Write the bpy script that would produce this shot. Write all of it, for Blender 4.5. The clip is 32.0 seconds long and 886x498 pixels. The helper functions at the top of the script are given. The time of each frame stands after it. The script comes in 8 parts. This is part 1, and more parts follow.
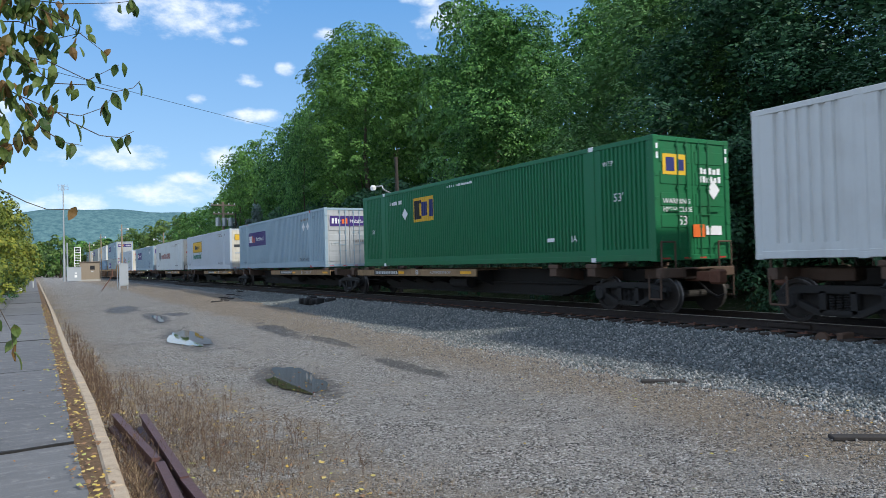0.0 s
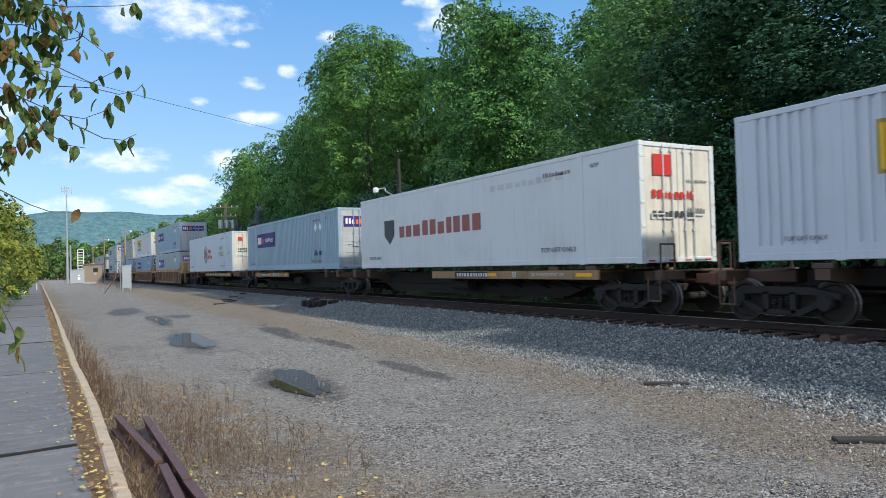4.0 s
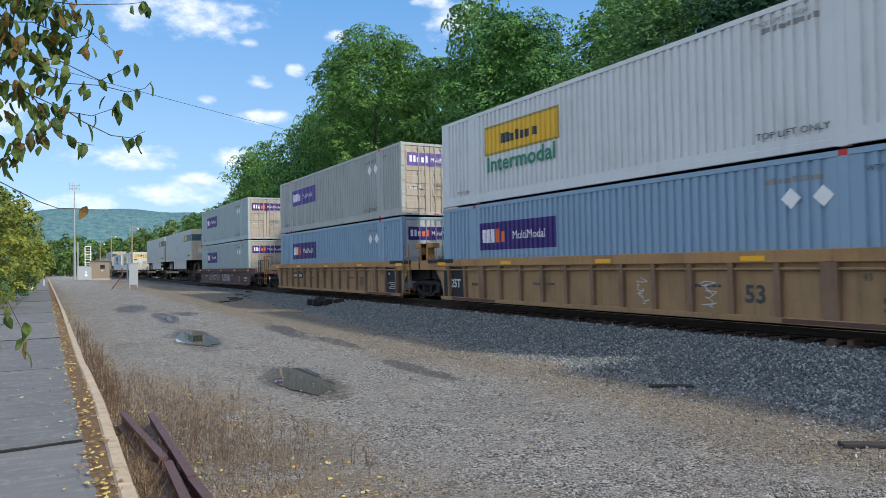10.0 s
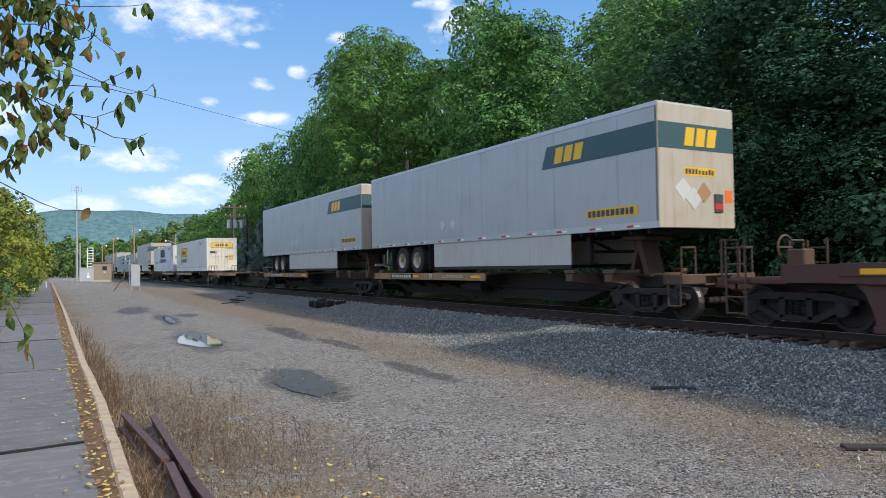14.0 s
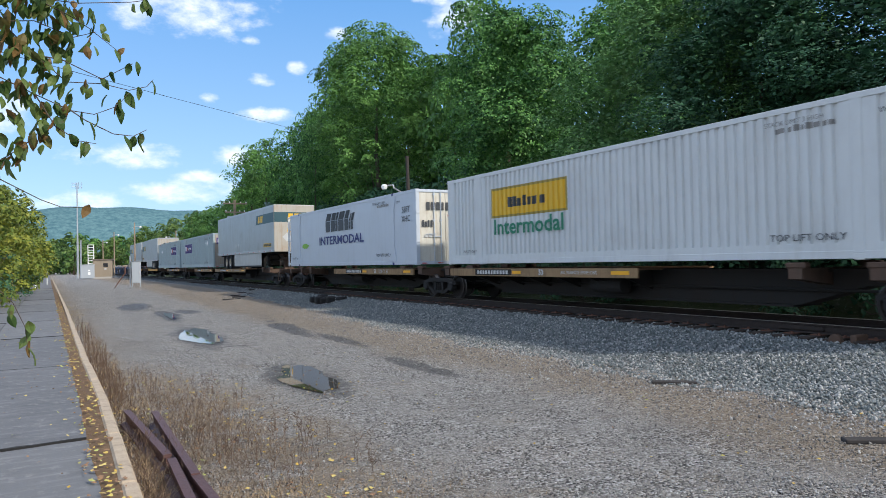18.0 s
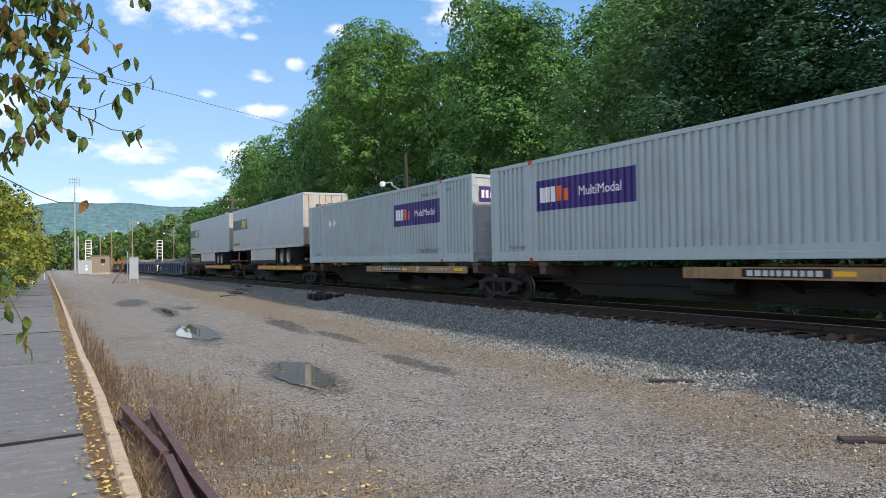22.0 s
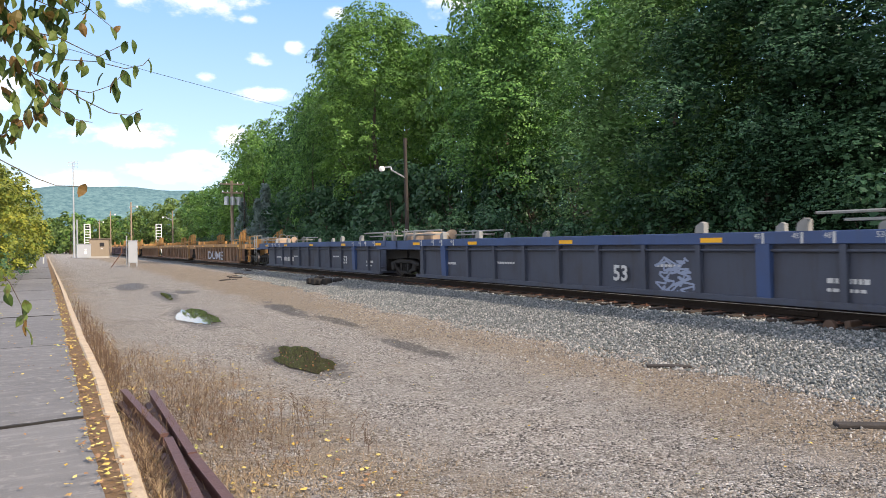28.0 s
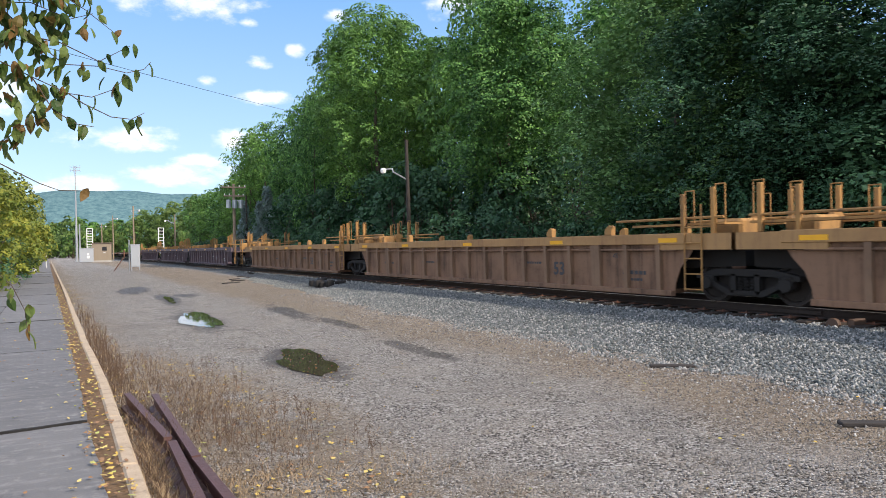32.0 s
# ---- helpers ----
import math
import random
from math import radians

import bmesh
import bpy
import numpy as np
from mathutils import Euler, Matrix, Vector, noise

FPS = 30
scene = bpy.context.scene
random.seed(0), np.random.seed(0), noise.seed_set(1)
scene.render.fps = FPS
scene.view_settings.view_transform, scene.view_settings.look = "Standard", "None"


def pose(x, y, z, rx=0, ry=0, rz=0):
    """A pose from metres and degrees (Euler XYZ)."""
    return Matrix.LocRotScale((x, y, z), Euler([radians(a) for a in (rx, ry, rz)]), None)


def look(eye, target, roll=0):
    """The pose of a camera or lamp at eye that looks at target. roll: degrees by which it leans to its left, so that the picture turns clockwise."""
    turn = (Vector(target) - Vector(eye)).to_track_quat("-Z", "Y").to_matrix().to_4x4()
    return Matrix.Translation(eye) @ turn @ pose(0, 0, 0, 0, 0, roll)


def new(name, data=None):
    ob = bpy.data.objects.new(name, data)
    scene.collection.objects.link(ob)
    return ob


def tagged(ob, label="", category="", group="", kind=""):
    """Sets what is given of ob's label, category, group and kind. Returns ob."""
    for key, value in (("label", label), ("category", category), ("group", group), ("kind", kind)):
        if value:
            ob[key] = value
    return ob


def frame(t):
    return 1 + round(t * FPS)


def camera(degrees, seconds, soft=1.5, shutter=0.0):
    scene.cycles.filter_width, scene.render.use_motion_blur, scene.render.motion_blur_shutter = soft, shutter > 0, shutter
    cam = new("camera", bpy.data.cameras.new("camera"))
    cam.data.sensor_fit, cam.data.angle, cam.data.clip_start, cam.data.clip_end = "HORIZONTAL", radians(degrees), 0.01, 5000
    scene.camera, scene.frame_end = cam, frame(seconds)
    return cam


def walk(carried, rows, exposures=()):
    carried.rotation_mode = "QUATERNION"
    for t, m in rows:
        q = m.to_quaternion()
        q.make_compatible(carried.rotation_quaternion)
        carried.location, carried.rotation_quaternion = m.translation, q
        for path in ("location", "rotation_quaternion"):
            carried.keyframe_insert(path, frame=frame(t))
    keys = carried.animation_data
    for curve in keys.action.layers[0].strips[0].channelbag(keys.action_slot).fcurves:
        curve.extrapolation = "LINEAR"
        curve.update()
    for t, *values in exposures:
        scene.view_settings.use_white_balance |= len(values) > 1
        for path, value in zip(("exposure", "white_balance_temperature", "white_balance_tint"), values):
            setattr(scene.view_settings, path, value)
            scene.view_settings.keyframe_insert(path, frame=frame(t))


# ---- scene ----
# ---- camera and its walk ----
cam = camera(64.81, 32.0, soft=0.8, shutter=0.1)
PATH = [
    (0, 0, 0, 1.6, 91.017, 1.518, -30.373),
    (0.5, 0, 0, 1.6, 91.071, 1.577, -30.369),
    (1, 0, 0, 1.6, 91.154, 1.600, -30.392),
    (1.5, 0, 0, 1.6, 91.230, 1.885, -30.376),
    (2, 0, 0, 1.6, 91.255, 1.814, -30.311),
    (2.5, 0, 0, 1.6, 91.221, 1.703, -30.273),
    (3, 0, 0, 1.6, 91.166, 1.597, -30.235),
    (3.5, 0, 0, 1.6, 91.173, 1.558, -30.208),
    (5.5, 0, 0, 1.6, 91.300, 1.555, -29.997),
    (6, 0, 0, 1.6, 91.262, 1.504, -29.972),
    (6.5, 0, 0, 1.6, 91.196, 1.444, -29.957),
    (7, 0, 0, 1.6, 91.191, 1.364, -29.947),
    (7.5, 0, 0, 1.6, 91.170, 1.161, -29.892),
    (8, 0, 0, 1.6, 91.170, 1.224, -29.797),
    (8.5, 0, 0, 1.6, 91.150, 1.332, -29.777),
    (9, 0, 0, 1.6, 91.142, 1.389, -29.765),
    (9.5, 0, 0, 1.6, 91.163, 1.336, -29.749),
    (10, 0, 0, 1.6, 91.213, 1.010, -29.702),
    (10.5, 0, 0, 1.6, 91.244, 1.011, -29.681),
    (11, 0, 0, 1.6, 91.273, 0.975, -29.684),
    (11.5, 0, 0, 1.6, 91.337, 0.897, -29.602),
    (12, 0, 0, 1.6, 91.351, 0.875, -29.616),
    (12.5, 0, 0, 1.6, 91.401, 0.814, -29.646),
    (13, 0, 0, 1.6, 91.350, 0.794, -29.683),
    (13.5, 0, 0, 1.6, 91.345, 0.774, -29.629),
    (14, 0, 0, 1.6, 91.360, 0.970, -29.559),
    (14.5, 0, 0, 1.6, 91.370, 1.054, -29.562),
    (16.5, 0, 0, 1.6, 91.262, 1.122, -29.513),
    (17, 0, 0, 1.6, 91.190, 1.143, -29.549),
    (17.5, 0, 0, 1.6, 91.065, 1.163, -29.543),
    (18, 0, 0, 1.6, 90.979, 1.216, -29.508),
    (18.5, 0, 0, 1.6, 90.980, 1.309, -29.466),
    (19, 0, 0, 1.6, 90.989, 1.308, -29.395),
    (19.5, 0, 0, 1.6, 90.996, 1.403, -29.412),
    (20, 0, 0, 1.6, 90.947, 1.243, -29.372),
    (20.5, 0, 0, 1.6, 90.968, 1.132, -29.433),
    (21, 0, 0, 1.6, 90.948, 1.210, -29.592),
    (21.5, 0, 0, 1.6, 90.868, 1.051, -29.643),
    (22, 0, 0, 1.6, 90.776, 0.918, -29.680),
    (22.5, 0, 0, 1.6, 90.617, 1.123, -29.835),
    (23, 0, 0, 1.6, 90.496, 0.924, -30.316),
    (23.5, 0, 0, 1.6, 90.178, 0.778, -30.316),
    (24, 0, 0, 1.6, 89.899, 0.573, -30.388),
    (24.5, 0, 0, 1.6, 89.773, 0.697, -30.270),
    (25, 0, 0, 1.6, 89.604, 0.546, -30.217),
    (25.5, 0, 0, 1.6, 89.586, 0.570, -30.185),
    (27.5, 0, 0, 1.6, 89.516, 0.295, -29.813),
    (28, 0, 0, 1.6, 89.545, 0.698, -29.748),
    (28.5, 0, 0, 1.6, 89.496, 0.888, -29.664),
    (29, 0, 0, 1.6, 89.470, 0.907, -29.631),
    (29.5, 0, 0, 1.6, 89.453, 0.779, -29.588),
    (30, 0, 0, 1.6, 89.416, 0.721, -29.585),
    (30.5, 0, 0, 1.6, 89.403, 0.826, -29.589),
    (31, 0, 0, 1.6, 89.466, 1.032, -29.571),
    (31.5, 0, 0, 1.6, 89.473, 1.170, -29.561),
    (32, 0, 0, 1.6, 89.662, 1.156, -29.580),
]
EXPOSURES = [(0.0, 0.18, 6250, 8), (0.9, 0.5, 6500, 8), (2.0, 0.58, 6600, 9), (3.0, 0.42, 6450, 8), (6.0, 0.27, 6400, 8), (14.5, 0.28, 6600, 11), (17.0, 0.6, 6700, 14), (18.0, 0.34, 6350, 10), (20.0, 0.2, 6350, 9), (22.0, 0.42, 6900, 12), (23.0, 0.5, 7250, 13), (25.0, 0.6, 7350, 16), (28.0, 0.84, 7600, 17), (30.0, 0.74, 7400, 16), (32.0, 0.6, 7000, 15)]
walk(cam, [(t, pose(*r)) for t, *r in PATH], EXPOSURES)

# ---- world, sun ----
SUN_AZ, SUN_EL = 151.0, 36.0            # degrees from +Y towards +X, degrees up
world = bpy.data.worlds.new("world")
scene.world = world
world.use_nodes = True
wn, wl = world.node_tree.nodes, world.node_tree.links
wn.clear()


def wmath(op, a, b=None, c=None):
    n = wn.new("ShaderNodeMath")
    n.operation = op
    for i, v in enumerate((a, b, c)):
        if v is None:
            continue
        if isinstance(v, (int, float)):
            n.inputs[i].default_value = v
        else:
            wl.new(v, n.inputs[i])
    return n.outputs[0]


sky = wn.new("ShaderNodeTexSky")
sky.sky_type, sky.sun_disc = "NISHITA", False
sky.sun_elevation, sky.sun_rotation = radians(SUN_EL), radians(SUN_AZ)
sky.air_density, sky.dust_density, sky.ozone_density = 1.0, 0.3, 3.0
coord = wn.new("ShaderNodeTexCoord")
sep = wn.new("ShaderNodeSeparateXYZ")
wl.new(coord.outputs["Generated"], sep.inputs[0])
az = wmath("MULTIPLY", wmath("ARCTAN2", sep.outputs[0], sep.outputs[1]), 57.2958)
el = wmath("MULTIPLY", wmath("ARCSINE", sep.outputs[2]), 57.2958)
skyv = wn.new("ShaderNodeCombineXYZ")
wl.new(wmath("MULTIPLY", az, 0.55), skyv.inputs[0])
wl.new(el, skyv.inputs[1])
puff = wn.new("ShaderNodeTexNoise")
puff.inputs["Scale"].default_value, puff.inputs["Detail"].default_value = 0.8, 10
puff.inputs["Roughness"].default_value = 0.58
wl.new(skyv.outputs[0], puff.inputs["Vector"])
wob = wmath("MULTIPLY_ADD", puff.outputs["Fac"], 4.6, -2.3)
# cumulus banks: azimuth, elevation, half width, half height
CLOUDS = [(9.4, 19.2, 6.6, 1.9), (-2.4, 10.8, 1.8, 1.6), (5.3, 8.3, 4.3, 1.0), (9.2, 5.8, 3.9, 1.0),
          (10.4, 6.8, 1.7, 0.7), (13.5, 8.5, 2.2, 1.0), (15.05, 14.4, 1.1, 0.5), (18.0, 15.4, 0.8, 0.55),
          (21.1, 18.1, 1.1, 0.5), (31.4, 19.3, 2.9, 1.6), (29.3, 20.7, 1.7, 0.6), (15.5, 11.8, 2.1, 0.6),
          (11.2, 12.9, 0.7, 0.4), (14.4, 17.4, 0.7, 0.45), (2.2, 4.8, 3.4, 0.9)]
cover = None
for ca, ce, cw, ch in CLOUDS:
    u = wmath("DIVIDE", wmath("SUBTRACT", az, ca), cw)
    v = wmath("DIVIDE", wmath("SUBTRACT", el, ce), ch)
    r = wmath("SUBTRACT", 1.0, wmath("ADD", wmath("MULTIPLY", u, u), wmath("MULTIPLY", v, v)))
    cover = r if cover is None else wmath("SMOOTH_MAX", cover, r, 0.4)
ramp = wn.new("ShaderNodeMapRange")
ramp.interpolation_type = "SMOOTHSTEP"
ramp.inputs["From Min"].default_value, ramp.inputs["From Max"].default_value = -0.25, 2.1
wl.new(wmath("ADD", cover, wob), ramp.inputs["Value"])
# thin general haze of small cloud away from the banks
far_noise = wn.new("ShaderNodeTexNoise")
far_noise.inputs["Scale"].default_value, far_noise.inputs["Detail"].default_value = 2.2, 6
wl.new(coord.outputs["Generated"], far_noise.inputs["Vector"])
thin = wn.new("ShaderNodeMapRange")
thin.inputs["From Min"].default_value, thin.inputs["From Max"].default_value = 0.40, 0.62
thin.inputs["To Max"].default_value = 0.85
wl.new(far_noise.outputs["Fac"], thin.inputs["Value"])
# broken cloud fills the sky aloft and behind; the open blue lies low over the valley
aloft = wn.new("ShaderNodeMapRange")
aloft.interpolation_type = "SMOOTHSTEP"
aloft.inputs["From Min"].default_value, aloft.inputs["From Max"].default_value = 28.0, 44.0
wl.new(el, aloft.inputs["Value"])
behind = wn.new("ShaderNodeMapRange")
behind.interpolation_type = "SMOOTHSTEP"
behind.inputs["From Min"].default_value, behind.inputs["From Max"].default_value = 52.0, 85.0
wl.new(wmath("ABSOLUTE", wmath("SUBTRACT", az, 25.0)), behind.inputs["Value"])
thin_out = wmath("MULTIPLY", thin.outputs[0], wmath("MAXIMUM", aloft.outputs[0], behind.outputs[0]))
bg_sky = wn.new("ShaderNodeBackground")
bg_sky.inputs["Strength"].default_value = 0.128
# deep blue aloft, pale towards the horizon, laid over the sky model
tint = wn.new("ShaderNodeValToRGB")
tint.color_ramp.elements[0].position, tint.color_ramp.elements[0].color = 0.0, (0.45, 0.685, 0.975, 1)
tint.color_ramp.elements[1].position, tint.color_ramp.elements[1].color = 1.0, (0.07, 0.22, 0.62, 1)
e = tint.color_ramp.elements.new(0.28)
e.color = (0.15, 0.40, 0.84, 1)
up = wn.new("ShaderNodeMapRange")
up.inputs["From Min"].default_value, up.inputs["From Max"].default_value = 0.0, 75.0
wl.new(el, up.inputs["Value"])
wl.new(up.outputs[0], tint.inputs[0])
boost = wn.new("ShaderNodeMix")
boost.data_type, boost.blend_type = "RGBA", "MULTIPLY"
boost.inputs[0].default_value = 1.0
wl.new(tint.outputs[0], boost.inputs[6])
boost.inputs[7].default_value = (7.2, 7.3, 7.2, 1)
blend = wn.new("ShaderNodeMix")
blend.data_type = "RGBA"
blend.inputs[0].default_value = 0.7
wl.new(sky.outputs[0], blend.inputs[6])
wl.new(boost.outputs[2], blend.inputs[7])
wl.new(blend.outputs[2], bg_sky.inputs["Color"])
bg_cloud = wn.new("ShaderNodeBackground")
bg_cloud.inputs["Color"].default_value = (0.93, 0.95, 1.0, 1)
bg_cloud.inputs["Strength"].default_value = 1.06
mix = wn.new("ShaderNodeMixShader")
wl.new(wmath("MAXIMUM", wmath("MULTIPLY", ramp.outputs[0], 0.92), thin_out), mix.inputs[0])
wl.new(bg_sky.outputs[0], mix.inputs[1])
wl.new(bg_cloud.outputs[0], mix.inputs[2])
wout = wn.new("ShaderNodeOutputWorld")
wl.new(mix.outputs[0], wout.inputs["Surface"])

sun_data = bpy.data.lights.new("sun", "SUN")
sun_data.energy, sun_data.angle, sun_data.color = 3.2, radians(3.0), (1.0, 0.93, 0.82)
sun = new("sun", sun_data)
sun_way = Vector((math.sin(radians(SUN_AZ)) * math.cos(radians(SUN_EL)),
                  math.cos(radians(SUN_AZ)) * math.cos(radians(SUN_EL)), math.sin(radians(SUN_EL))))
sun.matrix_world = look(sun_way * 100, (0, 0, 0))

# ---- materials ----


class Nodes:
    """Short hand for a node material."""

    def __init__(self, name, rough=0.7, metal=0.0, spec=0.4):
        self.mat = bpy.data.materials.new(name)
        self.mat.use_nodes = True
        self.n, self.l = self.mat.node_tree.nodes, self.mat.node_tree.links
        self.b = self.n["Principled BSDF"]
        self.b.inputs["Roughness"].default_value = rough
        self.b.inputs["Metallic"].default_value = metal
        self.b.inputs["Specular IOR Level"].default_value = spec
        self.obj = self.n.new("ShaderNodeTexCoord").outputs["Object"]

    def put(self, value, socket):
        if isinstance(value, (int, float)):
            socket.default_value = value
        elif isinstance(value, tuple):
            socket.default_value = (*value, 1) if len(value) == 3 and socket.type == "RGBA" else value
        else:
            self.l.new(value, socket)

    def math(self, op, a, b=None, c=None, clamp=False):
        n = self.n.new("ShaderNodeMath")
        n.operation, n.use_clamp = op, clamp
        for i, v in enumerate((a, b, c)):
            if v is not None:
                self.put(v, n.inputs[i])
        return n.outputs[0]

    def noise(self, scale, detail=4, rough=0.55, vec=None, stretch=None, fac=True):
        n = self.n.new("ShaderNodeTexNoise")
        n.inputs["Scale"].default_value, n.inputs["Detail"].default_value = scale, detail
        n.inputs["Roughness"].default_value = rough
        v = vec or self.obj
        if stretch:
            m = self.n.new("ShaderNodeMapping")
            m.inputs["Scale"].default_value = stretch
            self.l.new(v, m.inputs[0])
            v = m.outputs[0]
        self.l.new(v, n.inputs["Vector"])
        return n.outputs["Fac"] if fac else n.outputs["Color"]

    def voronoi(self, scale, feature="F1", out="Distance", vec=None):
        n = self.n.new("ShaderNodeTexVoronoi")
        n.feature = feature
        n.inputs["Scale"].default_value = scale
        self.l.new(vec or self.obj, n.inputs["Vector"])
        return n.outputs[out]

    def step(self, value, lo, hi, a=0.0, b=1.0):
        n = self.n.new("ShaderNodeMapRange")
        n.interpolation_type = "SMOOTHSTEP"
        self.put(value, n.inputs["Value"])
        for k, v in zip(("From Min", "From Max", "To Min", "To Max"), (lo, hi, a, b)):
            n.inputs[k].default_value = v
        return n.outputs[0]

    def mix(self, fac, a, b, kind="MIX"):
        n = self.n.new("ShaderNodeMix")
        n.data_type, n.blend_type = "RGBA", kind
        self.put(fac, n.inputs[0])
        self.put(a, n.inputs[6])
        self.put(b, n.inputs[7])
        return n.outputs[2]

    def colour(self, c):
        self.put(c, self.b.inputs["Base Color"])

    def rough(self, v):
        self.put(v, self.b.inputs["Roughness"])

    def bump(self, height, strength=0.3, distance=0.01):
        n = self.n.new("ShaderNodeBump")
        n.inputs["Strength"].default_value, n.inputs["Distance"].default_value = strength, distance
        self.put(height, n.inputs["Height"])
        self.l.new(n.outputs[0], self.b.inputs["Normal"])

    def random(self):
        return self.n.new("ShaderNodeObjectInfo").outputs["Random"]

    def island(self):
        return self.n.new("ShaderNodeNewGeometry").outputs["Random Per Island"]

    def xyz(self):
        n = self.n.new("ShaderNodeSeparateXYZ")
        self.l.new(self.obj, n.inputs[0])
        return n.outputs


PAINTS = {}


def paint(rgb, dirt=0.35, grime=(0.10, 0.075, 0.05), rough=0.45, scale=1.0, metal=0.0):
    """Weathered paint on steel: streaks, blotches, chips of grime."""
    key = (rgb, dirt, grime, rough, scale, metal)
    if key in PAINTS:
        return PAINTS[key]
    m = Nodes("paint", rough, metal)
    streak = m.step(m.noise(2.2 * scale, 7, 0.7, stretch=(3.0, 3.0, 0.22)), 0.46, 0.74)
    blot = m.step(m.noise(0.9 * scale, 7, 0.6), 0.44, 0.76)
    fine = m.step(m.noise(14 * scale, 6, 0.75), 0.52, 0.74)
    amount = m.math("MULTIPLY", m.math("ADD", m.math("ADD", streak, blot), m.math("MULTIPLY", fine, 0.5)), dirt * 0.55, clamp=True)
    shade = m.mix(m.math("MULTIPLY", m.noise(0.35, 3), 0.18), rgb, tuple(c * 0.72 for c in rgb))
    m.colour(m.mix(amount, shade, grime))
    m.rough(m.math("ADD", m.math("MULTIPLY", amount, 0.35), rough, clamp=True))
    m.bump(m.noise(5 * scale, 4), 0.12, 0.01)
    PAINTS[key] = m.mat
    return m.mat


def plain(name, rgb, rough=0.6, metal=0.0, vary=0.25, scale=8.0, bump=0.15):
    m = Nodes(name, rough, metal)
    m.colour(m.mix(m.noise(scale, 5, 0.6), tuple(c * (1 - vary) for c in rgb), tuple(min(1, c * (1 + vary)) for c in rgb)))
    if bump:
        m.bump(m.noise(scale * 4, 4), bump, 0.01)
    return m.mat


STEEL_DARK = paint((0.016, 0.015, 0.014), 0.7, (0.036, 0.027, 0.021), 0.75)
STEEL_BROWN = paint((0.10, 0.06, 0.04), 0.7, (0.05, 0.04, 0.032), 0.7)
RUST = plain("rust", (0.16, 0.075, 0.05), 0.75, 0.2, 0.45, 10)
RAIL_HEAD = plain("rail_head", (0.45, 0.42, 0.40), 0.28, 0.9, 0.2, 6, 0.03)
RAIL_SIDE = plain("rail_side", (0.035, 0.026, 0.022), 0.7, 0.3, 0.4, 9)
TYRE = plain("tyre", (0.022, 0.022, 0.023), 0.8, 0, 0.35, 12)
RIM = plain("rim", (0.45, 0.39, 0.30), 0.4, 0.2, 0.25, 12)
GALV = plain("galvanised", (0.46, 0.48, 0.50), 0.4, 0.6, 0.18, 7)
WHITE = plain("white_paint", (0.80, 0.80, 0.78), 0.5, 0, 0.06, 5, 0.04)
BLACK = plain("black_paint", (0.02, 0.02, 0.022), 0.5, 0, 0.2, 5, 0.04)
WHEEL = plain("wheel_steel", (0.035, 0.03, 0.027), 0.7, 0.3, 0.4, 9)
TREAD = plain("wheel_tread", (0.13, 0.12, 0.115), 0.4, 0.8, 0.12, 5, 0.0)
PURPLE = paint((0.045, 0.02, 0.17), 0.12, (0.2, 0.2, 0.24), 0.4)
PURPLE_FADED = paint((0.10, 0.065, 0.30), 0.30, (0.32, 0.32, 0.42), 0.5)
ORANGE = paint((0.78, 0.16, 0.03), 0.1, (0.3, 0.2, 0.1), 0.45)
LOGO_WHITE = paint((0.82, 0.82, 0.84), 0.12, (0.4, 0.4, 0.42), 0.45)
YELLOW = paint((0.75, 0.46, 0.03), 0.12, (0.3, 0.25, 0.15), 0.45)
TEAL = paint((0.035, 0.09, 0.11), 0.12, (0.2, 0.22, 0.22), 0.45)
GREEN_TEXT = paint((0.02, 0.20, 0.11), 0.1, (0.2, 0.2, 0.2), 0.5)
RED = paint((0.55, 0.03, 0.025), 0.12, (0.2, 0.1, 0.1), 0.45)
NAVY = paint((0.02, 0.03, 0.16), 0.1, (0.15, 0.15, 0.2), 0.45)
GREY_MARK = paint((0.05, 0.055, 0.062), 0.1, (0.15, 0.15, 0.15), 0.5)
PALE_MARK = paint((0.55, 0.56, 0.55), 0.3, (0.2, 0.18, 0.15), 0.6)
LIME = paint((0.22, 0.45, 0.05), 0.1, (0.2, 0.2, 0.1), 0.5)

# ---- mesh helpers ----


